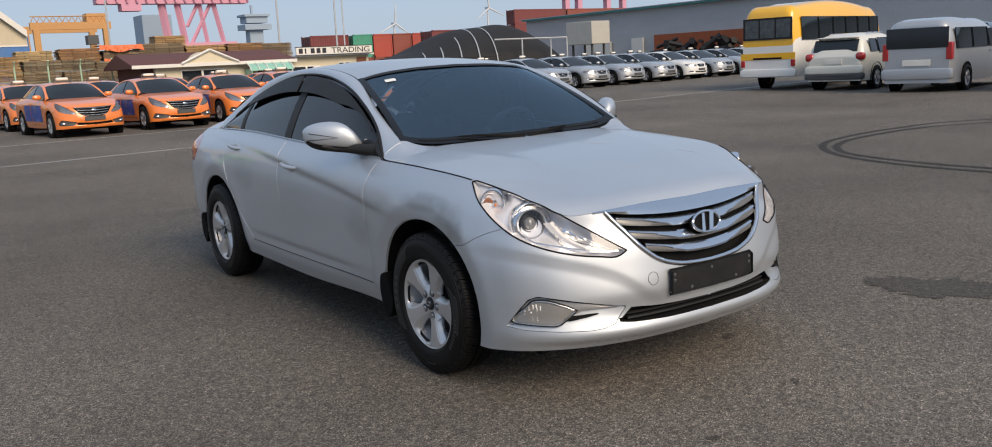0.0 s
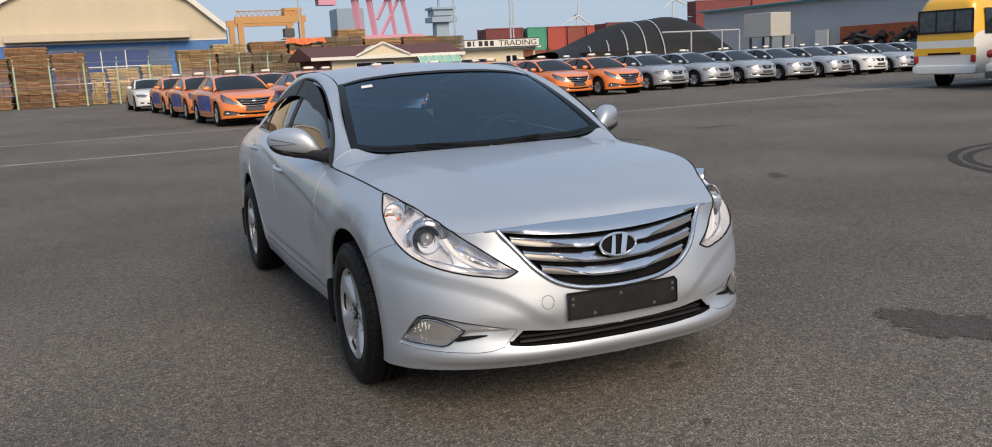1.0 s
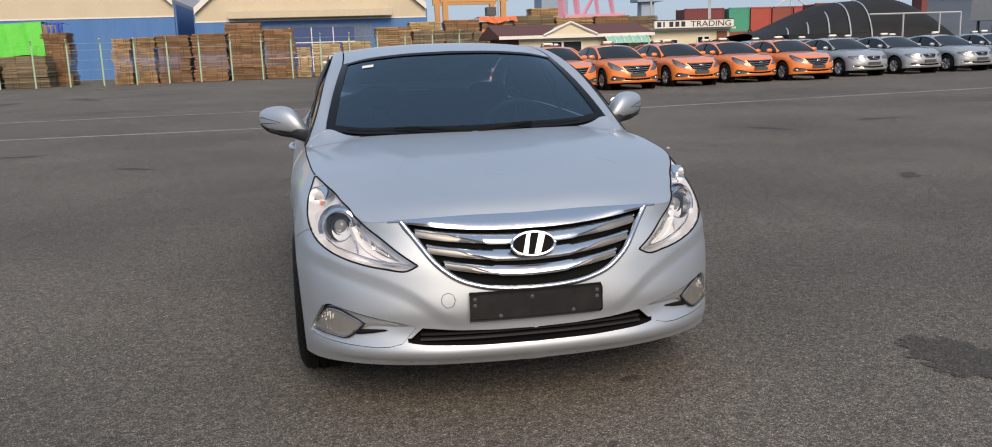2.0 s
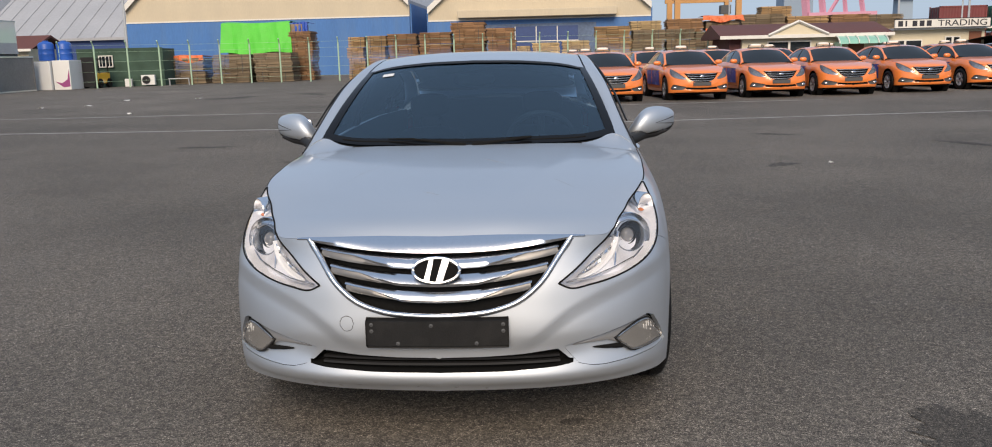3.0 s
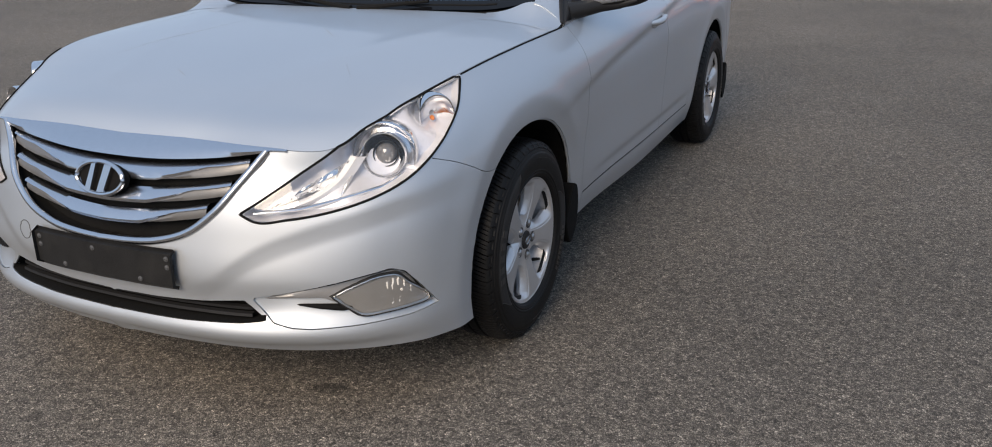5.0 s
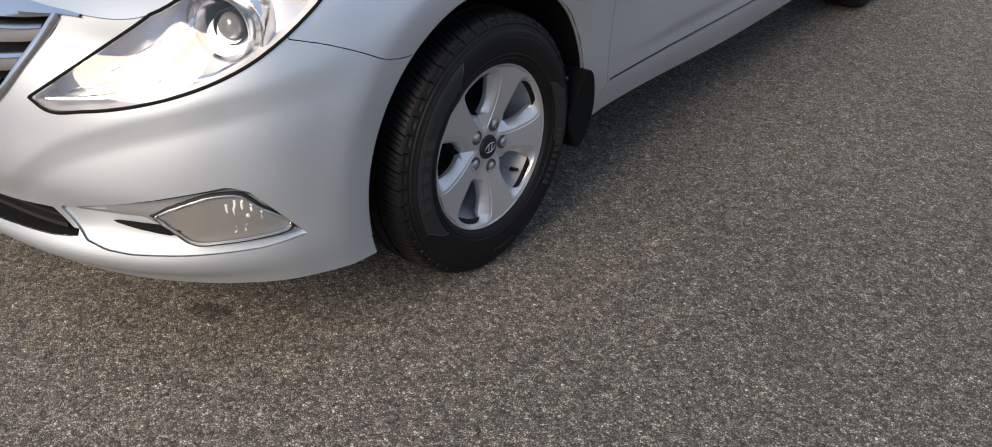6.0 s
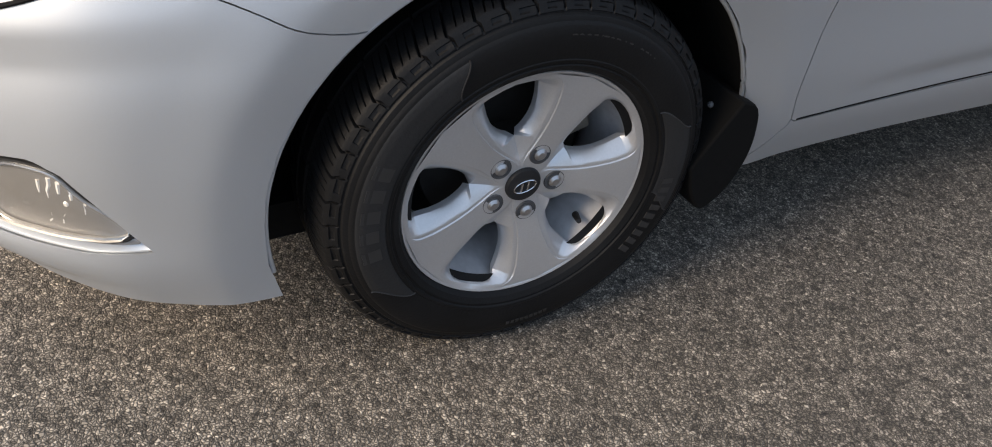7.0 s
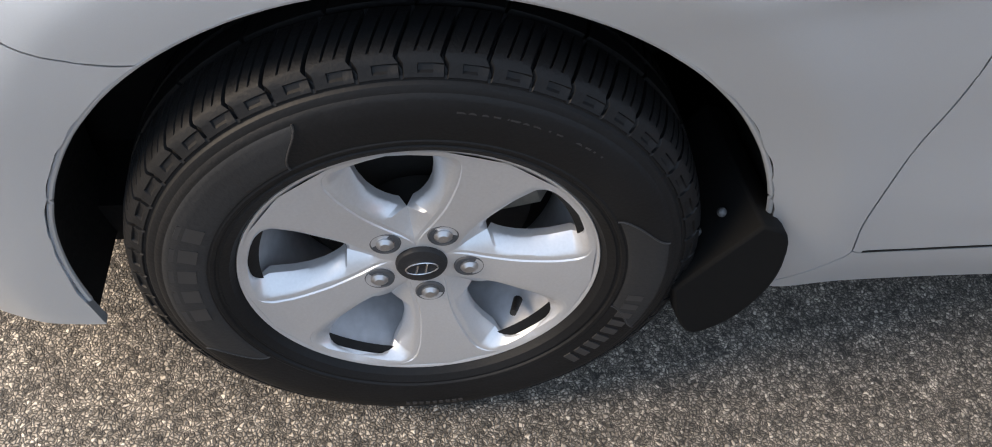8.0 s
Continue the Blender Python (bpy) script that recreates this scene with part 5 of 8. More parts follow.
# mud flaps behind the wheels
M_FLAP = pbr("flap_rubber", (0.003, 0.003, 0.003), 0.85, var=0.2, scale=12, bump=0.08)
M_FLAP.node_tree.nodes["Principled BSDF"].inputs["Specular IOR Level"].default_value = 0.15
for wy in (0.0, WHEELBASE):
    prof = curve_through([(0.384, 0.42), (0.412, 0.408), (0.43, 0.35), (0.42, 0.275), (0.388, 0.222), (0.352, 0.2), (0.325, 0.235), (0.305, 0.3)], 28)
    g = Geo().prism([(y + wy, z) for y, z in prof], lambda y, z: (0.904, y, z), lambda y, z: (0.7, y - 0.02, z))
    on_both("mud_flap", g, M_FLAP, "black rubber mud flap", bevel=0.004)
    for by, bz in ((0.352, 0.395), (0.318, 0.315), (0.33, 0.36)):
        on_both("flap_screw", rounded(0.86, wy + by, bz, 0.006, 0.006, 0.006, 2, 10, 6), M_GREYPL, "small screw in the wheel arch")

# wear on the paint: scratches on the hood, a dark rub over the right front arch
hood_net = np.array(hood_rows(shell, HOOD)).reshape(-1, 3)
M_SCRATCH = pbr("scratch", (0.36, 0.37, 0.39), 0.6, var=0.4, scale=20, bump=0)


def stain(name, tint, strength):
    """A smear that is thick in its middle and thins out unevenly."""
    m = pbr(name, tint, 0.55, 0.2, var=0.25, scale=14, fine=90, bump=0.05)
    n, l = m.node_tree.nodes, m.node_tree.links
    co, mp, gr, no = n.new("ShaderNodeTexCoord"), n.new("ShaderNodeMapping"), n.new("ShaderNodeTexGradient"), n.new("ShaderNodeTexNoise")
    mp.inputs["Location"].default_value, mp.inputs["Scale"].default_value = (0, -1, -1), (0, 2, 2)
    gr.gradient_type = "SPHERICAL"
    no.inputs["Scale"].default_value, no.inputs["Detail"].default_value = 16, 6
    l.new(co.outputs["Generated"], mp.inputs["Vector"])
    l.new(mp.outputs["Vector"], gr.inputs["Vector"])
    l.new(co.outputs["Object"], no.inputs["Vector"])
    mul, ram = n.new("ShaderNodeMath"), n.new("ShaderNodeMapRange")
    mul.operation = "MULTIPLY"
    l.new(gr.outputs["Fac"], mul.inputs[0])
    l.new(no.outputs["Fac"], mul.inputs[1])
    ram.inputs["From Min"].default_value, ram.inputs["From Max"].default_value, ram.inputs["To Max"].default_value = 0.03, 0.3, strength
    l.new(mul.outputs[0], ram.inputs["Value"])
    l.new(ram.outputs["Result"], n["Principled BSDF"].inputs["Alpha"])
    return m


M_RUB = stain("dark_rub", (0.14, 0.14, 0.145), 0.2)
M_DUST = stain("grey_dust", (0.42, 0.42, 0.42), 0.13)


def on_hood(x, y):
    d = np.hypot(hood_net[:, 0] - x, hood_net[:, 1] - y)
    i = np.argsort(d)[:4]
    w = 1 / (d[i] + 1e-4)
    return (x, y, float((hood_net[i, 2] * w).sum() / w.sum()) + 0.001)


for (xa, ya), (xb, yb), r in (((-0.27, 0.13), (-0.47, -0.4), 0.0003), ((-0.61, 0.28), (-0.68, 0.0), 0.0002), ((0.1, 0.05), (0.22, -0.06), 0.0007), ((0.42, -0.3), (0.5, -0.4), 0.0005), ((-0.1, -0.45), (-0.02, -0.5), 0.0007)):
    part("scratch", Geo().tube([on_hood(xa + (xb - xa) * t, ya + (yb - ya) * t) for t in np.linspace(0, 1, 15)], [r * math.sin(math.pi * min(0.95, max(0.05, t))) for t in np.linspace(0, 1, 15)], 5), M_SCRATCH, car, "faint scratch in the paint")
rnd = random.Random(12)
for mt, y0, z0, ry, rz, tilt, lab in ((M_RUB, -0.02, 0.805, 0.22, 0.06, 0, "dark rub over the wheel arch"), (M_RUB, -0.2, 0.75, 0.13, 0.09, 0, "dark rub over the wheel arch"), (M_RUB, -0.265, 0.695, 0.07, 0.08, 0, "dark rub beside the bumper's seam"),
                                  (M_DUST, 0.62, 0.62, 0.2, 0.13, 0, "dusty smear on the door"), (M_DUST, 2.2, 0.78, 0.22, 0.14, 0, "dusty smear on the rear door"), (M_DUST, 0.42, 0.78, 0.25, 0.09, 0, "dusty smear on the wing")):
    rows = []
    for v in np.linspace(-1, 1, 11):
        row = []
        for w in np.linspace(-1, 1, 15):
            yy, zz = y0 + ry * w, z0 + rz * v + tilt * ry * w
            row.append(shell.at(shell.spot("y", yy, zz), zz, 0.0015) * (-1, 1, 1))
        rows.append(row)
    part("smear", Geo().grid(rows), mt, car, lab)
# thin white tubes paint the highlight on the right side's door edges
for pts in ([(0.555, 0.67), (0.53, 0.8), (0.49, 0.945)], [(1.635, 0.7), (1.635, 0.82), (1.622, 1.01)], [(2.19, 0.36), (2.26, 0.425), (2.4, 0.545), (2.53, 0.695), (2.58, 0.84)]):
    part("chipped_edge", Geo().tube([shell.at(shell.spot("y", yy, zz), zz, 0.0015) * (-1, 1, 1) for yy, zz in curve_through(pts, 24)], 0.0007, 6), M_BRIGHT, car, "painted highlight along a door edge")
# chips along the bumper's lower lip
for i in range(16):
    x = rnd.uniform(-0.6, 0.5)
    zz = rnd.uniform(0.25, 0.268)
    n = [nose(x + dx, zz + dz, 0.0012) for dx, dz in ((-rnd.uniform(0.004, 0.018), 0), (0, rnd.uniform(0.002, 0.006)), (rnd.uniform(0.004, 0.02), 0.001), (0.002, -rnd.uniform(0.002, 0.004)))]
    part("paint_chip", Geo().add(n, [(0, 1, 2, 3)]), M_SCRATCH, car)

# ---- wheels: five-spoke alloy rims on high-profile tyres ----
def ringtext(body, radius, size, x, mid_angle, name, material, parent):
    """Raised letters on the tyre's flank, read from outside, along an arc."""
    c = bpy.data.curves.new(name, "FONT")
    c.body, c.size, c.extrude, c.align_x = body, size, 0.0012, "CENTER"
    tmp = new(name, c)
    bpy.context.view_layer.update()
    me = bpy.data.meshes.new_from_object(tmp.evaluated_get(bpy.context.evaluated_depsgraph_get()))
    bpy.data.objects.remove(tmp)
    for v in me.vertices:
        a = mid_angle - v.co.x / radius
        r = radius + v.co.y
        v.co = (x + v.co.z, r * math.cos(a), r * math.sin(a))
    ob = new(name, me)
    me.materials.append(material)
    ob.parent = parent
    return ob


M_LETTER = pbr("moulded_letters", (0.022, 0.022, 0.023), 0.42, var=0.1, bump=0)
M_NUT = pbr("zinc_nut", (0.42, 0.42, 0.43), 0.35, 0.9, var=0.1, bump=0)
M_DULLRUBBER = pbr("dull_rubber", (0.015, 0.015, 0.0155), 0.6, var=0.2, scale=12, fine=200, bump=0.08)
M_DULLRUBBER.node_tree.nodes["Principled BSDF"].inputs["Specular IOR Level"].default_value = 0.4
# the nut seats' recess shade is put into this dark base colour
M_NUTSEAT = pbr("shaded_nut_seat", (0.06, 0.06, 0.062), 0.6, 0.0, var=0.2, bump=0)
M_HUBIRON = pbr("dark_hub_iron", (0.015, 0.014, 0.013), 0.7, 0.2, var=0.3, scale=20, bump=0.1)
M_DISC = pbr("brake_iron", (0.22, 0.2, 0.17), 0.5, 0.6, var=0.3, scale=20, bump=0.1)


def flank_x(r):
    """How far the tyre's flank stands out at a radius."""
    return float(np.interp(r, [0.23, 0.238, 0.2526, 0.273, 0.288, 0.299], [0.0265, 0.0294, 0.0315, 0.032, 0.0294, 0.024]))


def build_wheel(fine=True):
    """A wheel about its own hub, with its outer face towards +x."""
    wheel = new("wheel")
    wheel.empty_display_size = 0.1
    prof = [(0.2, -0.175), (0.212, -0.2), (0.25, -0.222), (0.285, -0.222), (0.31, -0.212), (0.322, -0.196), (0.328, -0.17), (0.3295, -0.14), (0.3295, -0.128), (0.321, -0.127), (0.321, -0.119), (0.33, -0.118), (0.33, -0.088), (0.321, -0.087), (0.321, -0.079), (0.3295, -0.078),
            (0.3293, -0.066), (0.3285, -0.052), (0.3278, -0.047), (0.3255, -0.03), (0.3225, -0.019), (0.3205, -0.0155), (0.316, -0.011), (0.3145, -0.0102), (0.3105, -0.007), (0.309, -0.0062), (0.306, -0.004), (0.3045, -0.0055), (0.3025, -0.005), (0.3005, -0.001), (0.2985, 0.0005), (0.294, 0.002), (0.292, 0.0045), (0.289, 0.0062),
            (0.276, 0.009), (0.258, 0.0085), (0.245, 0.0062), (0.2435, 0.0072), (0.24, 0.0062), (0.2385, 0.0035), (0.236, 0.003), (0.2345, 0.0042), (0.226, -0.001), (0.2225, -0.008), (0.216, -0.02), (0.2, -0.03)]
    # one block of tread: a cross groove, and two fine slits
    cuts = (0, 0.025, 0.09, 0.115, 0.34, 0.36, 0.39, 0.41, 0.63, 0.65, 0.68, 0.7) if fine else (0, 0.5)
    blocks = 48 if fine else 30
    turn = [2 * math.pi * (i + c) / blocks for i in range(blocks) for c in cuts]
    g = Geo()
    rows = []
    for r, x in prof:
        ring = []
        for j, a in enumerate(turn):
            rr, c = r, cuts[j % len(cuts)]
            if fine:
                outer = r > 0.3058 and (x > -0.07 or x < -0.135)
                if outer and c in (0.025, 0.09):
                    rr = r - (0.007 if r > 0.309 else 0.002)
                if r > 0.3225 and outer and x < -0.012 and c in (0.36, 0.39, 0.65, 0.68):
                    rr = r - 0.004
                if x > -0.012 and 0.3105 <= r <= 0.3145 and 0.3 < c < 0.7:
                    rr = r - 0.0005
                if 0.3295 <= r and -0.12 < x < -0.08 and c in (0.025, 0.09) and j // len(cuts) % 2:
                    rr = r - 0.005
            # the cross grooves run aslant over the shoulder
            b = a + (0.9 * (x + 0.03) if r > 0.32 else 0)
            y, z = rr * math.cos(b), rr * math.sin(b)
            xx = x - 0.0025 if fine and x > -0.012 and 0.3105 <= r <= 0.3145 and 0.3 < c < 0.7 else x
            grow = (0.212 + (rr - 0.2225) * 1.144) / rr
            ring.append((0.032 - (0.009 - xx) * 0.93, y * grow, z * grow))
        rows.append(ring)
    g.grid(rows, closed=True)
    tyre = part("tyre", g, M_RUBBER, wheel, "black tyre with worn tread", angle=24)
    rim = part("rim", Geo().revolve([(0.1985, 0.002), (0.2004, 0.0095), (0.2056, 0.0137), (0.209, 0.0145), (0.2104, 0.0125), (0.211, 0.0035), (0.2, 0.0)], "x", 96 if fine else 40), M_ALLOY, wheel, "silver five-spoke alloy rim")
    part("rim_barrel", Geo().revolve([(0.188, -0.15), (0.178, -0.14), (0.172, -0.1), (0.175, -0.075), (0.186, -0.045), (0.194, -0.02), (0.1988, 0.003)], "x", 96 if fine else 40), M_BARREL, wheel, "dusty inner barrel of the rim")
    for k in range(5):
        a0 = radians(270 + 72 * k)
        rows = []
        for r in np.r_[np.linspace(0.026, 0.19, 56 if fine else 8), np.linspace(0.192, 0.2155, 20 if fine else 5)]:
            half = float(hermite([0.026, 0.05, 0.075, 0.1, 0.14, 0.18, 0.196, 0.205, 0.215], [0.036, 0.034, 0.031, 0.031, 0.037, 0.048, 0.056, 0.066, 0.09], r))
            face = float(hermite([0.026, 0.045, 0.08, 0.14, 0.185, 0.207, 0.2155], [-0.004, -0.004, -0.001, 0.007, 0.0115, 0.0132, 0.0138], r))
            most = r * math.tan(radians(36))
            # rounded window between the spokes
            hole = float(np.interp(r, [0.092, 0.0945, 0.1, 0.109, 0.122, 0.14, 0.16, 0.19, 0.199, 0.204, 0.2065, 0.2078], [0.0, 0.012, 0.0215, 0.031, 0.041, 0.0505, 0.057, 0.062, 0.0615, 0.0565, 0.046, 0.0])) if r > 0.092 else 0.0
            flank = max(0.008, most - hole - half) if r > 0.092 else 0.042
            row = []
            for side in (-1, 1):
                half_row = []
                for d, dx in ((-0.9, 0), (-0.016, 0.0), (-0.0105, -0.0003), (-0.009, -0.0022), (-0.003, -0.0024), (0.0, -0.0036), (0.25, -0.009), (0.6, -0.021), (0.9, -0.033), (1.0, -0.038), (1.001, -0.07)):
                    w = max(half + (d * flank if d > 0 else d), 0) if d > -0.5 else 0.0
                    if w > most:
                        w = most
                    e = (w - half) / flank
                    if d > -0.5:
                        dx = float(np.interp(w - half, [-0.016, -0.0105, -0.009, -0.003, 0, 0.25 * flank, 0.6 * flank, 0.9 * flank, flank, 1.001 * flank], [0, -0.0003, -0.0022, -0.0024, -0.0036, -0.007, -0.014, -0.02, -0.023, -0.034]))
                        dx *= float(np.interp(r, [0.04, 0.06, 0.19, 0.2, 0.2078, 0.2155], [0.15, 1, 1, 0.65, 0.2, 0.0]))
                    c = math.cos(a0), math.sin(a0)
                    half_row.append((face + dx, r * c[0] - side * w * c[1], r * c[1] + side * w * c[0]))
                row += half_row[::-1] if side < 0 else half_row[1:]
            # keep each ring round
            rows.append([(x, y * 0.952 * r / max(1e-6, math.hypot(y, z)), z * 0.952 * r / max(1e-6, math.hypot(y, z))) for x, y, z in row])
        part("spoke", Geo().grid(rows), M_ALLOY, wheel, angle=22, weld=0.0002)
        la = a0 + 0.0
        ly, lz = 0.0572 * math.cos(la), 0.0572 * math.sin(la)
        if fine:
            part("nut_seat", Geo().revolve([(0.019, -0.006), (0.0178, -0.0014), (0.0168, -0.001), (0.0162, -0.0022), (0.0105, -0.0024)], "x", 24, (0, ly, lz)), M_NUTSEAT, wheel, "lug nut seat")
            part("lug_nut", Geo().revolve([(0.0005, 0.004), (0.006, 0.0038), (0.0085, 0.0015), (0.0108, 0.0), (0.0108, -0.012)], "x", 12, (0, ly, lz)), M_NUT, wheel, "zinc lug nut", angle=40)
    part("hub", Geo().revolve([(0.02, -0.012), (0.05, -0.02), (0.06, -0.03), (0.07, -0.08)], "x", 32), M_HUBIRON, wheel)
    cap = part("hub_cap", Geo().revolve([(0.0005, 0.0045), (0.02, 0.004), (0.0285, 0.002), (0.0305, -0.001), (0.031, -0.006)], "x", 40), M_BLACK, wheel, "black oval-marked hub cap")
    if fine:
        part("cap_mark", Geo().tube([(0.005, 0.019 * math.cos(a), 0.0105 * math.sin(a)) for a in np.linspace(0, 2 * math.pi, 31)[:-1]], 0.0013, 6, closed=True).tube([(0.005, -0.008, -0.008), (0.0052, -0.003, 0.008)], 0.0016, 6).tube([(0.005, 0.003, -0.008), (0.0052, 0.008, 0.008)], 0.0016, 6), M_CHROME, cap, "chrome oval mark")
        part("valve", Geo().tube([(-0.03, 0.103, -0.143), (-0.016, 0.099, -0.137), (-0.002, 0.095, -0.131)], [0.0065, 0.0055, 0.0045], 10), M_BLACK, wheel, "rubber valve")
        ringtext("P205/70R15  95H", 0.262, 0.022, 0.0305, radians(56), "size_lettering", M_LETTER, tyre)
        # broad dull fields on the flank with slanting, wavy ends
        for a0, a1 in ((112, 206), (-24, 16)):
            rows = []
            for k in np.linspace(0, 1, 15):
                rr = 0.2375 + 0.05 * k
                wave = 13 * (k * k * (3 - 2 * k))
                rows.append([(flank_x(rr) + (0.0009 if 0 < k < 1 else -0.001), rr * math.cos(radians(a)), rr * math.sin(radians(a))) for a in np.linspace(a0 - wave * 0.6, a1 - wave, 60)])
            part("flank_field", Geo().grid(rows), M_DULLRUBBER, tyre, "dull field on the tyre flank")
            for a, sgn in ((a0, 0.6), (a1, 1.0)):
                path = []
                for k in np.linspace(0, 1, 16):
                    rr, w = 0.2375 + 0.05 * k, radians(a - 13 * sgn * (k * k * (3 - 2 * k)))
                    path.append((flank_x(rr) + 0.0008, rr * math.cos(w), rr * math.sin(w)))
                part("flank_ridge", Geo().tube(path, 0.0012, 6), M_LETTER, tyre)
        # raised blocks where a maker's lettering stands
        for a0, n_bar, r0, r1, gapw, mt in ((158, 5, 0.25, 0.279, 0.15, M_LETTER), (-37, 9, 0.25, 0.27, 0.075, M_LETTER), (262, 9, 0.272, 0.279, 0.035, M_LETTER)):
            for i in range(n_bar):
                a = radians(a0) - (i - n_bar / 2) * gapw * 0.95
                g = Geo().prism([(r0, -0.3), (r0, 0.3), (r1, 0.26), (r1, -0.26)], lambda r, d: (flank_x(r) + 0.0018, r * math.cos(a + d * gapw), r * math.sin(a + d * gapw)), lambda r, d: (flank_x(r) - 0.002, r * math.cos(a + d * gapw), r * math.sin(a + d * gapw)))
                part("moulded_mark", g, mt, tyre)
    part("brake_disc", Geo().revolve([(0.06, -0.09), (0.14, -0.09), (0.14, -0.11), (0.06, -0.11)], "x", 48), M_HUBIRON, wheel, "dark brake disc")
    part("wheel_back", Geo().revolve([(0.001, -0.13), (0.178, -0.13)], "x", 32), M_LINER, wheel)
    if fine:
        rows = []
        for a in np.linspace(radians(5), radians(50), 9):
            rows.append([(x, r * math.cos(a), r * math.sin(a)) for r, x in ((0.1, -0.06), (0.15, -0.06), (0.16, -0.075), (0.16, -0.12), (0.1, -0.12))])
        part("caliper", panel(*net(rows), depth=0.0, gap=0), M_DISC, wheel, "brake caliper")
    return wheel


HUB_X = 0.876
hero_wheel = build_wheel()
spots = [(1, 0.0, 10.7), (1, WHEELBASE, 25), (-1, 0.0, 14), (-1, WHEELBASE, 40)]
for i, (sg, wy, turned) in enumerate(spots):
    m = pose(sg * HUB_X, wy, HUB_Z, 0, 0, 0 if sg > 0 else 180) @ pose(0, 0, 0, turned)
    w = hero_wheel if i == 0 else copy_thing(hero_wheel, m)
    w.matrix_basis = m
    w.parent = car
    tagged(w, "five-spoke silver wheel with a black tyre")

# ---- parked cars of the lot ----
M_ADVERT = pbr("blue_advert", (0.035, 0.08, 0.34), 0.45, var=0.6, scale=4, fine=12, bump=0, grime=(0.45, 0.5, 0.62), grime_amount=0.9)
M_PARKLAMP = pbr("parked_lamp_housing", (0.34, 0.35, 0.37), 0.25, 0.5, var=0.3, scale=20, bump=0)
M_LIGHTBOX = pbr("lamp_box_plastic", (0.75, 0.73, 0.68), 0.4, var=0.08, bump=0)
plain_wheel = build_wheel(False)


def put_wheel(parent, x, y, z=HUB_Z, scale=1.0):
    m = pose(x, y, z, 0, 0, 0 if x > 0 else 180) @ Matrix.Scale(scale, 4)
    w = copy_thing(plain_wheel, m)
    w.parent = parent
    tagged(w, "dark tyre on an alloy wheel")
    return w


def parked_saloon(name, paint, label, category, group, over_rows=None, lamp_box=None, advert=False, bars=4):
    """A whole parked saloon with its nose towards -y."""
    s = Shell(PLAN, TOPS, BOTTOMS, SECTIONS, CREASE)
    over = {}
    for key, rows in (over_rows or {}).items():
        over[key] = s.outline(rows, smooth=False)
    s.cut(0.045, 0.042, saloon_regions(s, 0.4, over), "body_side")
    c = thing(name, label, category, group)
    for n, both in (("bumper", True), ("body_side", False), ("fender", False), ("front_door", False), ("rear_door", False)):
        skin(n, paint, "", both, c, s, gap=0.004, depth=0.02)
    skin("tail_lamp", M_REDLAMP, "red tail lamp", False, c, s)
    part("hood", panel(*net(hood_rows(s, HOOD, 14, 17)), gap=0.004), paint, c)
    part("roof", panel(*net(roof[::4, ::4])), paint, c)
    part("boot_lid", panel(*net(np.array(deck)[::3, ::3])), paint, c)
    part("windscreen", Geo().grid(screen_rows(WS_BASE, WS_HEAD, 0.022, 6, 13)), M_DARKGLASS, c, "dark windscreen")
    part("rear_window", Geo().grid([roof[-1][::4], np.stack([np.linspace(-0.62, 0.62, 11), np.full(11, 3.2), 1.125 - 0.03 * np.linspace(-1, 1, 11) ** 2], 1)]), M_DARKGLASS, c, "dark rear window")
    part("cowl", Geo().grid([hb[::4] + (0, 0, -0.012), cow[::4] + (0, 0.03, 0.014)]), M_BLACK, c)
    a, b = curve_through(WINDOW_TOP, 24), curve_through(ROOF_EDGE, 24)
    part("underside", Geo().box(-0.72, -0.6, 0.18, 0.72, 3.6, 0.5), M_LINER, c)
    for sg, flip in sides:
        part("side_frame", panel(*net([a, (a + b) / 2 + (0.016, 0, 0.012), b]), mirror=flip), paint, c)
        for y0, y1 in ((0.52, 1.6), (1.68, 2.5), (2.55, 2.98)):
            g = Geo().grid(side_window(y0, y1, n=8)[::2])
            part("side_window", flipped(g) if flip else g, M_DARKGLASS, c, "dark side window")
        g = rounded(sg * 0.94, 0.74, 1.075, 0.115, 0.07, 0.068, 2.4, 12, 8)
        part("door_mirror", g, paint, c)
        for wy in (0, WHEELBASE):
            arch = Geo().revolve([(0.05, 0.7), (0.44, 0.7), (0.44, 0.87)], "x", 24, (0, wy, 0.335))
            part("wheel_arch", flipped(arch) if flip else arch, M_LINER, c)
            put_wheel(c, sg * HUB_X, wy)
    u, z, q = s.faces("headlamp")
    for sg, flip in sides:
        hl = part("headlamp", bowl(s, u, z, q, -0.03, flip), M_PARKLAMP, c, "clear headlamp")
        part("lens", panel(s.at(u, z, 0.002), q, flip, gap=0.003, depth=0.006), M_CLEAR, hl)
    u, z, q = s.faces("grille_opening")
    part("grille", bowl(s, u, z, q, -0.035, both=True), M_LINER, c, "black grille")
    xe0, z0, z1 = max(abs(s.at(u, z)[:, 0])), z.min(), z.max()
    for i in range(bars):
        f = (i + 0.5) / bars
        zz, xe = z0 + (z1 - z0) * f, xe0 * (0.62 + 0.36 * f)
        part("grille_bar", Geo().tube([nose(x, zz + 0.02 * (x / xe) ** 2, -0.01) for x in np.linspace(-xe, xe, 13)], 0.009, 6), M_DULLCHROME, c)
    u, z, q = s.faces("intake_opening")
    part("intake", bowl(s, u, z, q, -0.04, both=True), M_LINER, c, "black lower intake")
    u, z, q = s.faces("fog_recess")
    for sg, flip in sides:
        part("fog_recess", bowl(s, u, z, q, -0.02, flip), M_GREYPL, c)
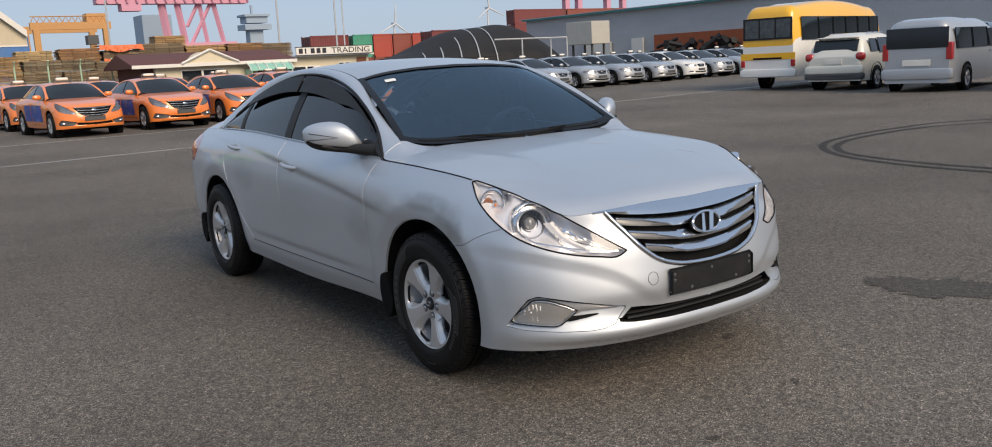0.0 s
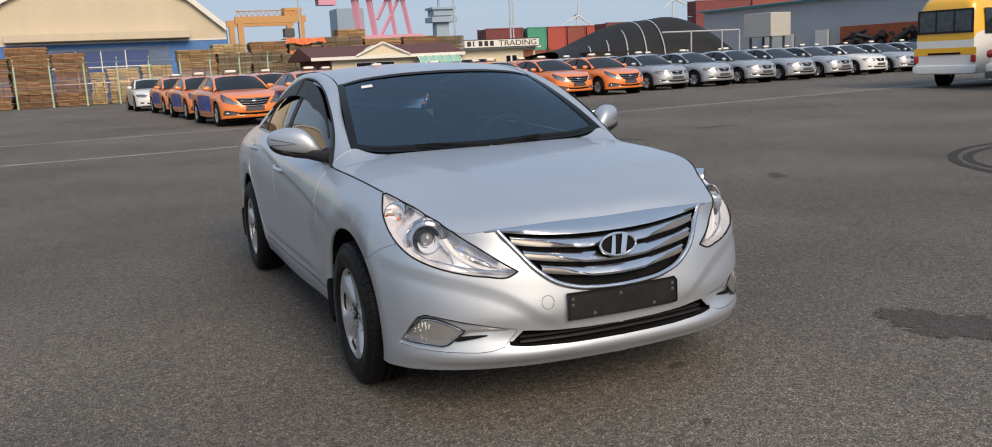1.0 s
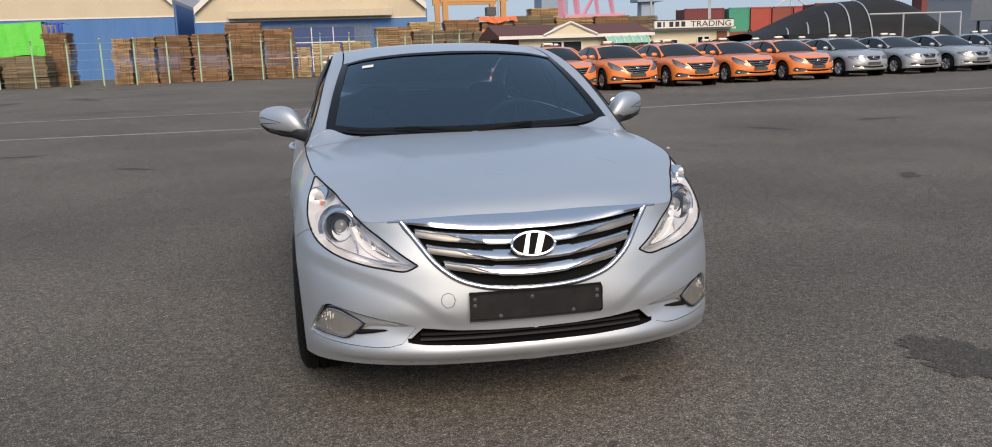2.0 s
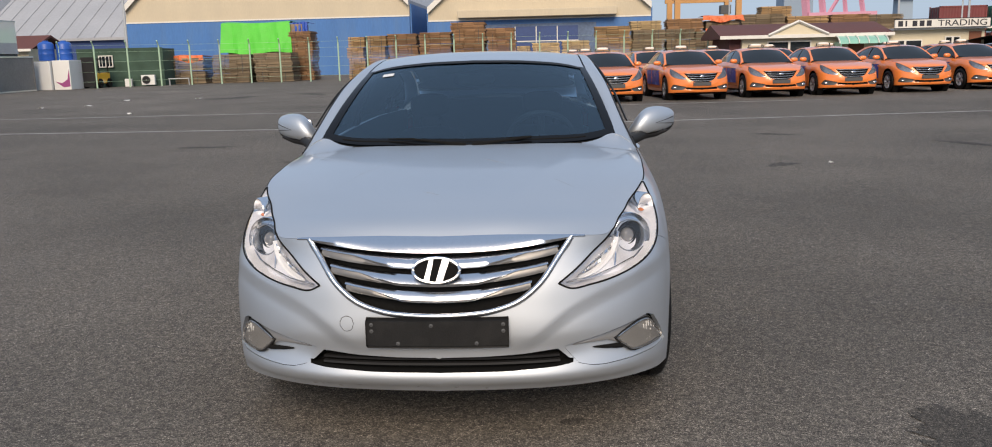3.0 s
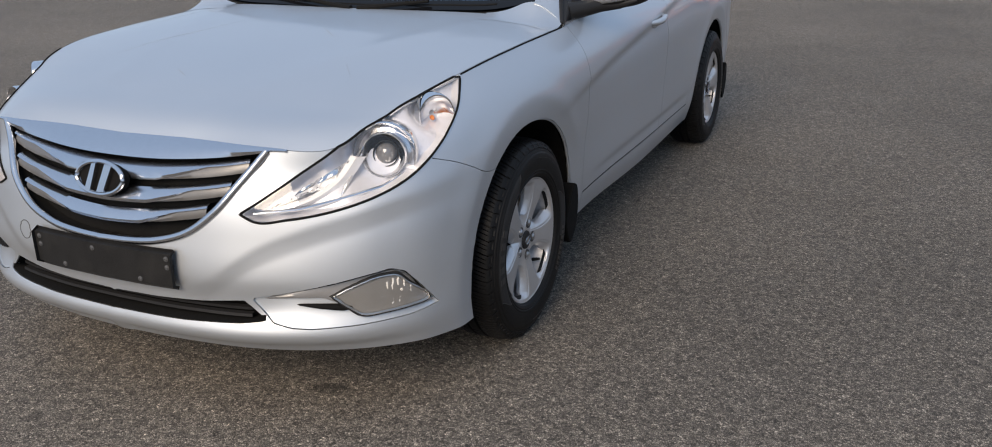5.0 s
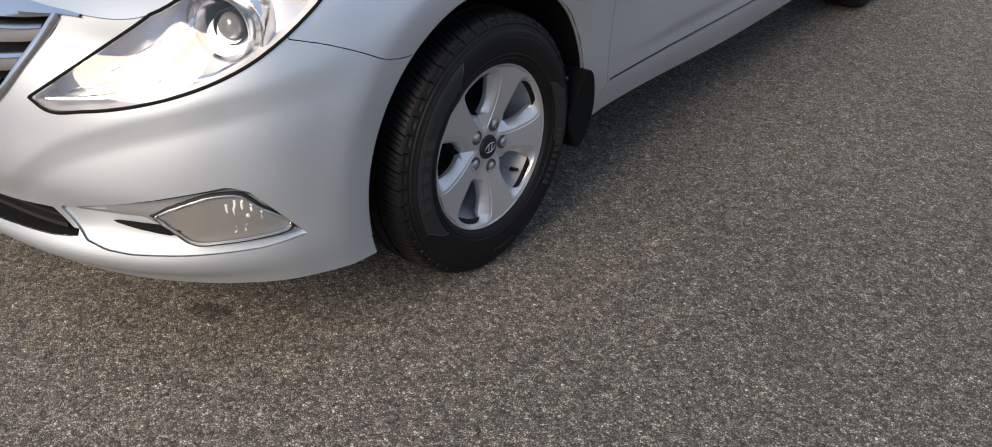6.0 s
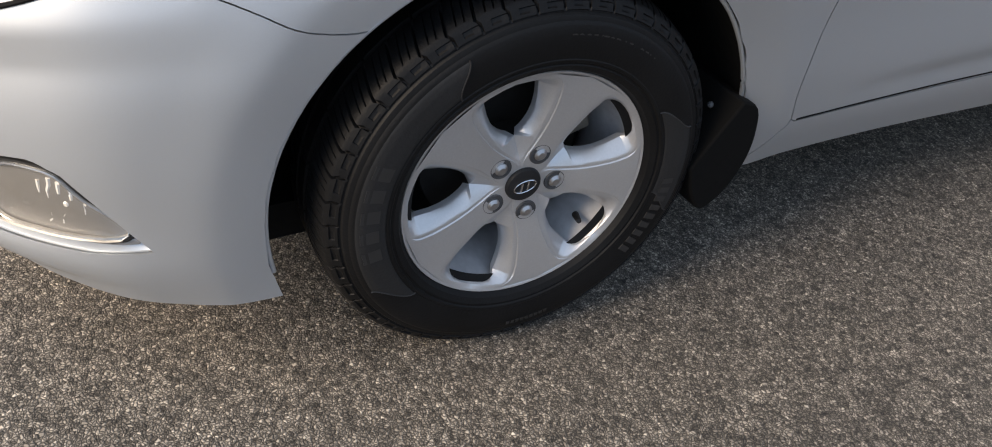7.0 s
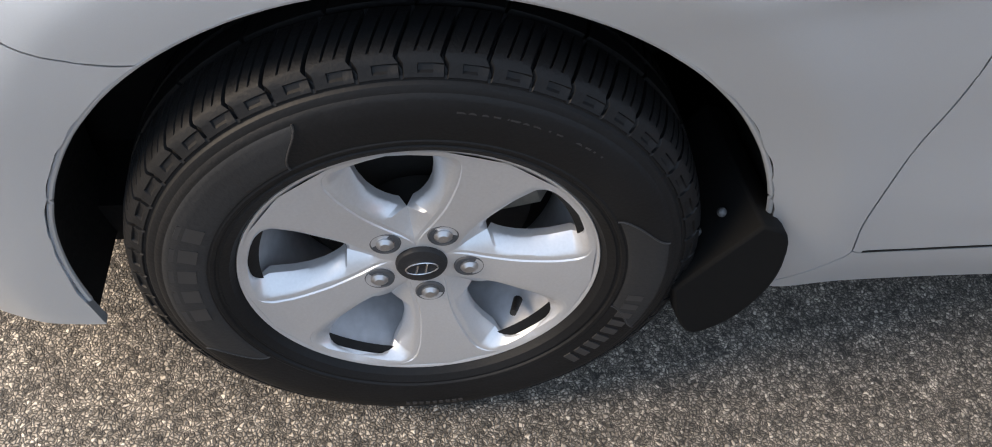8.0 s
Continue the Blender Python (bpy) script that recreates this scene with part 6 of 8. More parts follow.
        part("fog_lamp", rounded(sg * 0.72, -0.69, 0.375, 0.07, 0.03, 0.032, 2, 12, 8), M_REFLECTOR, c, "small fog lamp")
    part("number_plate", Geo().box(-0.26, -0.938, 0.43, 0.26, -0.915, 0.535), M_GREYPL, c, "dark number plate")
    part("badge", rounded(0, -0.89, 0.69, 0.075, 0.012, 0.036, 2, 16, 8), M_CHROME, c)
    if lamp_box:
        part("roof_light", rounded(0, 1.62, 1.545, 0.17, 0.06, 0.04, 4, 16, 10), lamp_box, c, "taxi roof light")
        part("roof_light_base", Geo().box(-0.25, 1.57, 1.46, 0.25, 1.67, 1.485), M_GREYPL, c)
        for sg in (1, -1):
            part("roof_light_leg", Geo().box(sg * 0.21 - 0.015, 1.6, 1.485, sg * 0.21 + 0.015, 1.64, 1.56), M_GREYPL, c)
    if advert:
        for sg in (1, -1):
            for y0, y1 in ((0.62, 1.6), (1.66, 2.3)):
                rows = [[s.at(s.spot("y", y, zz), zz, 0.006) * (sg, 1, 1) for y in np.linspace(y0, y1, 6)] for zz in np.linspace(0.42, 0.86, 5)]
                part("door_advert", Geo().grid(rows), M_ADVERT, c, "blue picture panel on the door")
    return c


NF = {"headlamp": [("x", 0.36, 0.64), ("x", 0.55, 0.62), ("x", 0.74, 0.64), ("y", -0.52, 0.69), ("y", -0.45, 0.76), ("x", 0.7, 0.77), ("x", 0.5, 0.75), ("x", 0.36, 0.73)],
      "grille_opening": [("u", -0.2, 0.6), ("u", 0.0, 0.6), ("x", 0.2, 0.605), ("x", 0.27, 0.68), ("x", 0.3, 0.745), ("u", 0.0, 0.75), ("u", -0.2, 0.75)],
      "fog_recess": [("x", 0.55, 0.4), ("x", 0.72, 0.42), ("x", 0.75, 0.36), ("x", 0.57, 0.34)]}
taxi = parked_saloon("orange_taxi", M_ORANGE, "bright orange taxi saloon with a roof light, parked in a row", "taxi", "orange taxis", lamp_box=M_LIGHTBOX, advert=True)
grey_taxi = parked_saloon("grey_taxi", M_SILVER2, "silver grey taxi saloon with a roof light, parked in a row", "taxi", "silver taxis", NF, M_LIGHTBOX, bars=2)
pale_taxi = parked_saloon("white_saloon", M_WHITE, "white saloon parked in the row of silver taxis", "car", "", NF, None, bars=2)
# front row of orange taxis, and the rows behind it
row_x = [2.2, 4.57, 6.87, 9.32, 11.72, 14.2, 16.6]
row_y = [22.95, 23.1, 23.55, 24.4, 25.0, 25.75, 26.0]
turns = [5.5, 6.0, 5.0, 4.5, 5.5, 6.0, 5.0]
first = True
for k in range(3):
    for i, (x, y, a) in enumerate(zip(row_x, row_y, turns)):
        if k == 2 and i > 0:
            continue
        m = pose(x - 0.35 * k * (1 if i else 0.9) + 0.1 * (i % 3), y + 5.75 * k + 0.15 * ((i * 7) % 3), 0, 0, 0, a)
        if first:
            taxi.matrix_basis, first = m, False
        else:
            copy_thing(taxi, m)
pale_taxi.matrix_basis = pose(0.75, 40.6, 0, 0, 0, 4)
first = True
for k in range(2):
    for i in range(9):
        x, y = 19.55 + 2.55 * i - 0.3 * k, 27.15 + 0.33 * i + 5.8 * k
        m = pose(x, y, 0, 0, 0, 6 + (i * 5 % 3) - 1)
        if i == 5 and k == 0:
            copy_thing(pale_taxi, m)
        elif first:
            grey_taxi.matrix_basis, first = m, False
        else:
            copy_thing(grey_taxi, m)


class Tub:
    """The skin of a van, bus or cab about its middle on the ground, nose towards -y."""

    def __init__(self, w, y0, y1, profile, low, waist, tumble=0.1, n=7.0):
        self.w, self.y0, self.y1, self.low, self.waist, self.tumble, self.n = w, y0, y1, low, waist, tumble, n
        self.py, self.pz = zip(*profile)
        self.high = max(self.pz)

    def top(self, y):
        return float(hermite(self.py, self.pz, y))

    def side(self, y, z):
        e = abs((y - (self.y0 + self.y1) / 2) / ((self.y1 - self.y0) / 2))
        return self.w * (1 - 0.13 * e**12) * (1 - self.tumble * max(0.0, (z - self.waist) / (self.high - self.waist)) ** 1.4)

    def at(self, y, a):
        t = self.top(y)
        z = self.low + (t - self.low) * abs(math.sin(a)) ** (2 / self.n)
        return (self.side(y, z) * math.copysign(abs(math.cos(a)) ** (2 / self.n), math.cos(a)), y, z)

    def skin(self, parts, parent, m=36):
        """Sheets cut by height: rows of (name, material, from, to)."""
        ys = sorted(set([self.y0 + (self.y1 - self.y0) * (0.5 - 0.5 * math.cos(math.pi * i / 30)) for i in range(31)] + list(self.py)))
        rows = [[self.at(y, math.pi * j / m) for j in range(m + 1)] for y in ys]
        for end, k in ((0, self.y0), (-1, self.y1)):
            cap = [tuple((p[0] * 0.9, k, self.low + (p[2] - self.low) * 0.96) if q == 0 else (p[0] * 0.0, k, p[2])) for q in (0,) for p in rows[end]]
            mid = [(0.0, k, p[2] * 0.96 + self.low * 0.04) for p in rows[end]]
            rows = [mid, cap] + rows if end == 0 else rows + [cap, mid]
        for name, mat_, z0, z1 in parts:
            g = Geo().grid(rows)
            g.f = [q for q in g.f if z0 <= sum(g.v[i][2] for i in q) / 4 < z1]
            used = sorted({i for q in g.f for i in q})
            back = {v: i for i, v in enumerate(used)}
            g.v, g.f = [g.v[i] for i in used], [tuple(back[i] for i in q) for q in g.f]
            part(name, g, mat_, parent, angle=45, weld=0.0005)

    def side_pane(self, name, y0, y1, z0, z1, parent, mat_=None, off=0.012, lean=0.0, label="dark side window"):
        for sg in (1, -1):
            g = Geo()
            rows = [[(sg * (self.side(y + lean * (z - z0), z) + off), y + lean * (z - z0), z) for y in np.linspace(y0, y1, 8)] for z in np.linspace(z0, z1, 5)]
            g = panel(*net(rows), gap=0, depth=0.02)
            part(name, g, mat_ or M_DARKGLASS, parent, label)

    def top_pane(self, name, y0, y1, x, parent, off=0.012):
        rows = []
        for y in np.linspace(y0, y1, 8):
            row = []
            for k in np.linspace(-1, 1, 11):
                t = self.top(y)
                xx = k * x
                z = self.low + (t - self.low) * (1 - abs(xx / self.w) ** self.n) ** (1 / self.n)
                row.append((xx, y - off, z + off))
            rows.append(row)
        part(name, Geo().grid(rows), M_DARKGLASS, parent, "dark windscreen")

    def end_pane(self, name, y, x, z0, z1, parent, mat_=None, label="", x0=None, thick=0.02):
        part(name, Geo().box(-x if x0 is None else x0, min(y, y + thick), z0, x, max(y, y + thick), z1), mat_ or M_DARKGLASS, parent, label, bevel=0.006)

    def wheels(self, ys, parent, r=0.33, track=None):
        for y in ys:
            for sg in (1, -1):
                x = self.side(y, 0.5)
                part("wheel_arch", Geo().revolve([(0.01, 0.004), (r * 1.22, 0.004), (r * 1.24, -0.02)], "x", 28, (sg * x, y, r)), M_LINER, parent)
                put_wheel(parent, sg * (x + 0.012), y, r - 0.005, r / 0.33)


def van(name, paint, label, m):
    c = thing(name, label, "van", at=m)
    t = Tub(0.95, -2.55, 2.55, [(-2.55, 0.86), (-2.45, 0.98), (-1.75, 1.12), (-1.6, 1.2), (-0.85, 1.78), (-0.5, 1.88), (0.6, 1.92), (2.3, 1.9), (2.48, 1.86), (2.55, 1.76)], 0.24, 0.95, 0.13)
    t.skin([("body", paint, 0.42, 9), ("sill", M_GREYPL if paint is not M_WHITE else paint, 0, 0.42)], c)
    t.top_pane("windscreen", -1.58, -0.85, 0.72, c)
    t.side_pane("front_window", -1.02, -0.35, 1.12, 1.62, c, lean=0.35)
    t.side_pane("middle_window", -0.2, 1.05, 1.12, 1.66, c)
    t.side_pane("rear_side_window", 1.1, 2.3, 1.12, 1.66, c)
    t.end_pane("rear_window", 2.55, 0.8, 1.16, 1.7, c, label="dark rear window")
    t.end_pane("rear_plate", 2.56, 0.36, 0.7, 0.86, c, M_LIGHTBOX, "blank number plate")
    for sg in (1, -1):
        part("tail_lamp", Geo().box(sg * 0.82 - 0.08, 2.4, 0.85, sg * 0.82 + 0.08, 2.57, 1.3), M_REDLAMP, c, "red tail lamp", bevel=0.02)
        part("headlamp", rounded(sg * 0.68, -2.42, 0.82, 0.18, 0.14, 0.1, 3, 14, 8), M_REFLECTOR, c, "headlamp")
        part("door_mirror", rounded(sg * 1.03, -1.25, 1.18, 0.1, 0.06, 0.12, 3, 12, 8), paint, c)
        part("door_handle", Geo().box(sg * 0.945 - 0.02, -0.45, 0.98, sg * 0.945 + 0.02, -0.27, 1.02), M_DULLCHROME, c)
    part("grille", Geo().box(-0.42, -2.57, 0.72, 0.42, -2.5, 0.88), M_BLACK, c, bevel=0.02)
    part("front_bumper", rounded(0, -2.45, 0.48, 0.9, 0.16, 0.17, 5), paint, c)
    part("rear_bumper", rounded(0, 2.48, 0.48, 0.93, 0.11, 0.15, 8), paint, c)
    t.wheels((-1.65, 1.55), c, 0.34)
    return c


van("white_van", M_WHITE, "white minivan with a dark stripe, parked in a line", pose(-28.6, 25.2, 0, 0, 0, 1))
van("blue_van", M_STEELBLUE, "steel blue minivan parked in a line", pose(-29.5, 35.4, 0, 0, 0, 1))
van("white_van", M_WHITE, "plain white minivan parked by a container", pose(-30.05, 40.3, 0, 0, 0, 1))
van("silver_van", M_SILVER2, "silver minivan with dark windows, seen from behind", pose(22.9, 10.2, 0, 0, 0, 100))
van("dark_van", M_STEELBLUE, "dark grey minivan parked beside a silver one", pose(23.4, 6.9, 0, 0, 0, 100))
van("dark_van", M_NAVY, "dark minivan standing behind the parked cars", pose(32.5, 14.2, 0, 0, 0, 100))

# small truck
tk = thing("pickup_truck", "dark navy pickup truck with a dropside bed", "truck", at=pose(-28.6, 30.3, 0, 0, 0, 1))
t = Tub(0.84, -2.5, -0.75, [(-2.5, 1.0), (-2.42, 1.2), (-2.1, 1.75), (-1.8, 1.95), (-1.0, 1.96), (-0.75, 1.9)], 0.4, 1.1, 0.08)
t.skin([("cab", M_NAVY, 0, 9)], tk)
t.top_pane("windscreen", -2.38, -1.95, 0.68, tk)
t.side_pane("door_window", -1.95, -1.15, 1.15, 1.68, tk, lean=0.2)
part("chassis", Geo().box(-0.4, -2.2, 0.4, 0.4, 2.4, 0.62), M_LINER, tk)
part("bed_floor", Geo().box(-0.83, -0.65, 0.68, 0.83, 2.5, 0.78), M_NAVY, tk)
for a in ((-0.85, -0.65, -0.81, 2.5), (0.81, -0.65, 0.85, 2.5), (-0.85, 2.46, 0.85, 2.5), (-0.85, -0.65, 0.85, -0.61)):
    part("bed_side", Geo().box(a[0], a[1], 0.78, a[2], a[3], 1.16), M_NAVY, tk, bevel=0.01)
part("load", Geo().box(-0.7, 0.0, 0.78, 0.7, 2.2, 1.35), M_GREYPL, tk, "grey load under a sheet", bevel=0.05)
for sg in (1, -1):
    part("headlamp", rounded(sg * 0.62, -2.5, 0.82, 0.16, 0.06, 0.1, 3, 14, 8), M_REFLECTOR, tk)
    for y in (-1.75, 1.35):
        put_wheel(tk, sg * 0.82, y, 0.31, 0.95)

# cream sports utility car
sv = thing("white_suv", "ivory white sports utility car seen from behind", "car", at=pose(23.6, 13.3, 0, 0, 0, 100))
t = Tub(0.92, -2.3, 2.3, [(-2.3, 0.75), (-2.2, 0.92), (-1.2, 1.08), (-1.05, 1.12), (-0.35, 1.6), (0, 1.68), (0.9, 1.7), (1.7, 1.64), (2.05, 1.5), (2.22, 1.15), (2.3, 1.0)], 0.28, 0.95, 0.2, 6)
t.skin([("body", M_IVORY, 0.4, 9), ("lower_cladding", M_GREYPL, 0, 0.4)], sv)
t.side_pane("front_window", -0.7, 0.2, 1.08, 1.5, sv, lean=0.4)
t.side_pane("rear_side_window", 0.28, 1.15, 1.08, 1.52, sv)
t.side_pane("quarter_window", 1.22, 1.75, 1.12, 1.5, sv)
rows = [[(x, y + 0.014, z + 0.01) for x in np.linspace(-0.68, 0.68, 7)] for y, z in ((2.04, 1.49), (2.13, 1.32), (2.2, 1.14))]
part("rear_window", Geo().grid(rows), M_DARKGLASS, sv, "dark rear window")
part("rear_plate", Geo().box(-0.26, 2.28, 0.8, 0.26, 2.33, 0.92), M_LIGHTBOX, sv, "blank number plate")
part("spoiler", rounded(0, 2.02, 1.56, 0.66, 0.14, 0.03, 4), M_IVORY, sv)
part("rear_bumper", rounded(0, 2.24, 0.62, 0.9, 0.11, 0.12, 8), M_IVORY, sv)
part("bumper_cladding", rounded(0, 2.24, 0.42, 0.91, 0.12, 0.1, 8), M_GREYPL, sv, "dark lower bumper")
part("bumper_step", Geo().box(-0.62, 2.3, 0.42, 0.62, 2.37, 0.5), M_GREYPL, sv, "dark bumper step", bevel=0.02)
for sg in (1, -1):
    part("tail_lamp", rounded(sg * 0.78, 2.2, 1.0, 0.14, 0.12, 0.12, 3, 14, 8), M_REDLAMP, sv, "red tail lamp")
    part("roof_rail", Geo().tube([(sg * 0.58, -0.1, 1.62), (sg * 0.58, 0.1, 1.69), (sg * 0.58, 1.2, 1.69), (sg * 0.58, 1.4, 1.62)], 0.016, 6), M_DULLCHROME, sv)
t.wheels((-1.4, 1.35), sv, 0.36)

# yellow and white bus
M_BUSGLASS = pbr("bus_glass", (0.05, 0.06, 0.065), 0.1, var=0.5, scale=6, bump=0)
bus = thing("school_bus", "small yellow bus with a white lower half, seen from behind", "bus", at=pose(25.15, 16.2, 0, 0, 0, 100))
t = Tub(1.02, -3.5, 3.5, [(-3.5, 1.7), (-3.3, 2.3), (-3.0, 2.6), (-2.4, 2.7), (2.9, 2.7), (3.33, 2.64), (3.46, 2.48), (3.5, 2.34)], 0.42, 1.3, 0.1, 8)
t.skin([("upper_body", M_YELLOW, 1.18, 9), ("lower_body", M_WHITE, 0, 1.18)], bus)
for a, b in ((-3.0, -2.2), (-2.15, -1.2), (-1.15, -0.2), (-0.15, 0.8), (0.85, 1.9), (1.95, 3.1)):
    t.side_pane("side_window", a, b, 1.58, 2.32, bus)
for a, b in ((-0.8, -0.3), (-0.26, 0.26), (0.3, 0.8)):
    part("rear_window", Geo().box(a, 3.5, 1.68, b, 3.525, 2.28), M_BUSGLASS, bus, "dark rear window pane", bevel=0.01)
for a in (-0.28, 0.28):
    part("window_pillar", Geo().box(a - 0.02, 3.5, 1.66, a + 0.02, 3.53, 2.3), M_BLACK, bus)
for z0, z1 in ((1.63, 1.68), (2.28, 2.33)):
    part("window_rubber", Geo().box(-0.86, 3.5, z0, 0.86, 3.53, z1), M_BLACK, bus)
for sg in (1, -1):
    part("window_rubber", Geo().box(sg * 0.83 - 0.03, 3.5, 1.68, sg * 0.83 + 0.03, 3.53, 2.28), M_BLACK, bus)
part("rear_band", Geo().box(-0.96, 3.5, 0.99, 0.96, 3.512, 1.2), M_YELLOW, bus, "yellow band under the rear window")
t.end_pane("engine_lid", 3.512, 0.5, 1.0, 1.06, bus, M_LINER, "black handle slot")
part("rear_bumper", rounded(0, 3.47, 0.56, 0.99, 0.09, 0.13, 8), M_WHITE, bus)
part("roof_hatch", rounded(0.3, 1.6, 2.74, 0.4, 0.5, 0.08, 4), M_WHITE, bus)
for sg in (1, -1):
    part("tail_lamp", Geo().box(sg * 0.88 - 0.07, 3.45, 0.76, sg * 0.88 + 0.07, 3.53, 0.98), M_REDLAMP, bus, "red tail lamp", bevel=0.02)
t.wheels((-2.1, 1.75), bus, 0.4)
for o in (plain_wheel, *plain_wheel.children_recursive):
    bpy.data.objects.remove(o)

# ---- marks on the ground ----
for pts in ([(13.6, 3.4), (12.85, 4.1), (12.2, 4.5), (10.88, 4.66), (9.62, 4.61), (8.49, 4.34), (7.98, 4.04), (7.35, 3.42), (6.94, 2.63), (6.77, 1.98), (6.7, 1.14), (6.75, 0.2)],
            [(13.0, 3.2), (12.28, 3.82), (11.37, 4.27), (9.72, 4.36), (8.58, 4.14), (7.99, 3.83), (7.48, 3.32), (7.18, 2.61), (7.02, 1.9), (6.98, 1.27), (7.0, 0.3)]):
    strip("tyre_mark", pts, 0.11, M_SKID, "dark curved tyre mark on asphalt")


def blot(name, x, y, rx, ry, turn, material, label, seed, z=0.003):
    """A ragged flat stain."""
    rnd = random.Random(seed)
    ph = [rnd.uniform(0, 6.3) for _ in range(6)]
    pts = []
    for i in range(160):
        a = 2 * math.pi * i / 160
        r = 1 + sum(0.22 / (k + 1) * math.sin((k + 2) * a + ph[k]) for k in range(6)) + 0.1 * math.sin(11 * a + ph[0]) * math.sin(3 * a + ph[1]) + 0.07 * math.sin(23 * a + ph[2]) + rnd.uniform(-0.07, 0.07)
        px, py = rx * r * math.cos(a), ry * r * math.sin(a)
        c, s = math.cos(radians(turn)), math.sin(radians(turn))
        pts.append((x + px * c - py * s, y + px * s + py * c, z))
    tagged(part(name, Geo().add(pts, [tuple(range(160))]), material), label, "stain", kind="structure")


blot("oil_stain", 2.04, -0.86, 0.34, 0.26, -60, M_OIL, "dark oil stain on asphalt", 4)
for i, (x, y, rx, ry) in enumerate(((0.48, -0.6, 0.05, 0.03), (0.2, -1.2, 0.025, 0.018), (-0.5, -1.35, 0.02, 0.03), (6.5, 9.5, 0.5, 0.12), (4.2, 11.5, 0.45, 0.1), (9.0, 10.2, 0.4, 0.14), (3.3, 7.4, 0.3, 0.1), (-12.2, 31.5, 1.6, 0.5), (-9.5, 33.5, 1.4, 0.35), (-3.2, 8.5, 0.3, 0.08), (-5.5, 11.0, 0.5, 0.12), (5.2, 4.1, 0.22, 0.1))):
    blot("dark_spot", x, y, rx, ry, i * 37, M_OIL, "small dark spot on asphalt", 20 + i)

M_PAPER = pbr("white_scrap", (0.7, 0.69, 0.66), 0.8, var=0.1, bump=0.2)
rnd = random.Random(8)
for x, y, r in ((-16.3, 30.7, 0.28), (-13.5, 31.0, 0.22), (-15.8, 26.8, 0.22), (-17.0, 25.9, 0.15), (-11.8, 21.5, 0.12), (3.9, 7.4, 0.05)):
    rows = [[(x + r * (i / 3 - 0.5) * (1 + 0.3 * rnd.random()), y + 0.5 * r * (j / 2 - 0.5), 0.006 + rnd.uniform(0, 0.05)) for i in range(4)] for j in range(3)]
    tagged(part("paper_scrap", panel(*net(rows), gap=0, depth=0.004), M_PAPER), "crumpled white scrap lying on the asphalt", "litter", "scraps on the lot")

# ---- materials of the surroundings ----
M_BLUEWALL = pbr("blue_wall", (0.055, 0.17, 0.42), 0.6, var=0.14, scale=0.4, fine=5, bump=0.1, grime=(0.1, 0.2, 0.36), grime_amount=0.5, stretch=(3, 3, 0.4))
M_DARKBLUE = pbr("dark_blue_door", (0.03, 0.065, 0.2), 0.5, var=0.15, scale=0.5, fine=6, bump=0.1)
M_CREAM = pbr("cream_wall", (0.57, 0.49, 0.36), 0.7, var=0.07, scale=0.4, fine=6, bump=0.05, grime=(0.5, 0.43, 0.33), grime_amount=0.4, stretch=(2, 2, 0.5))
M_TRIM = pbr("white_trim", (0.72, 0.7, 0.65), 0.6, var=0.08)
M_GREYWALL = pbr("grey_siding", (0.42, 0.43, 0.445), 0.55, var=0.1, scale=0.3, fine=4, bump=0.05, stretch=(1, 1, 4))
M_ROOFGREY = pbr("pale_grey_roof", (0.36, 0.37, 0.39), 0.6, var=0.1, scale=0.3, fine=4, bump=0.05)
M_TEAL = pbr("teal_gutter", (0.05, 0.3, 0.29), 0.5, var=0.1)
M_BROWNROOF = pbr("brown_roof", (0.13, 0.045, 0.035), 0.75, var=0.2, scale=2, fine=30, bump=0.3)
M_HUT = pbr("hut_cream_wall", (0.68, 0.6, 0.44), 0.7, var=0.08, scale=1, fine=20, bump=0.1)
M_MAROON = pbr("maroon_wall", (0.1, 0.03, 0.03), 0.7, var=0.15)
M_RUSTRED = pbr("orange_brick_wall", (0.35, 0.09, 0.035), 0.8, var=0.2, scale=2, fine=25, bump=0.2)
M_TENT = pbr("black_net", (0.012, 0.012, 0.013), 0.8, var=0.4, scale=1.5, fine=40, bump=0.4)
M_POLE = pbr("pale_steel", (0.5, 0.52, 0.53), 0.5, 0.3, var=0.1)
M_GREENPOST = pbr("pale_green_post", (0.4, 0.56, 0.4), 0.55, var=0.1)
M_MESHGREEN = pbr("green_mesh", (0.045, 0.085, 0.06), 0.85, var=0.3, scale=2, fine=80, bump=0.3)
M_TARPGREEN = pbr("green_tarpaulin", (0.1, 0.6, 0.06), 0.55, var=0.12, scale=1.2, fine=12, bump=0.4, bump_size=0.05)
M_TARPORANGE = pbr("orange_tarpaulin", (0.72, 0.17, 0.06), 0.6, var=0.15, scale=1.2, fine=12, bump=0.4, bump_size=0.05)
M_TARPBLUE = pbr("blue_tarpaulin", (0.03, 0.09, 0.42), 0.55, var=0.15, scale=1.2, fine=12, bump=0.4, bump_size=0.05)
M_WOODS = [pbr("timber_" + n, c, 0.8, var=0.25, scale=1.2, fine=30, bump=0.2, per_piece=0.2, per_board=0.35, stretch=(0.4, 0.4, 6)) for n, c in (("brown", (0.27, 0.15, 0.075)), ("tan", (0.4, 0.25, 0.12)), ("grey", (0.22, 0.165, 0.105)), ("pale", (0.5, 0.36, 0.19)))]
M_TANK = pbr("blue_tank", (0.02, 0.1, 0.42), 0.4, var=0.1)
M_PINK = pbr("pink_crane_paint", (0.62, 0.3, 0.4), 0.6, var=0.08)
M_CRANEYEL = pbr("orange_crane_paint", (0.52, 0.27, 0.1), 0.6, var=0.1)
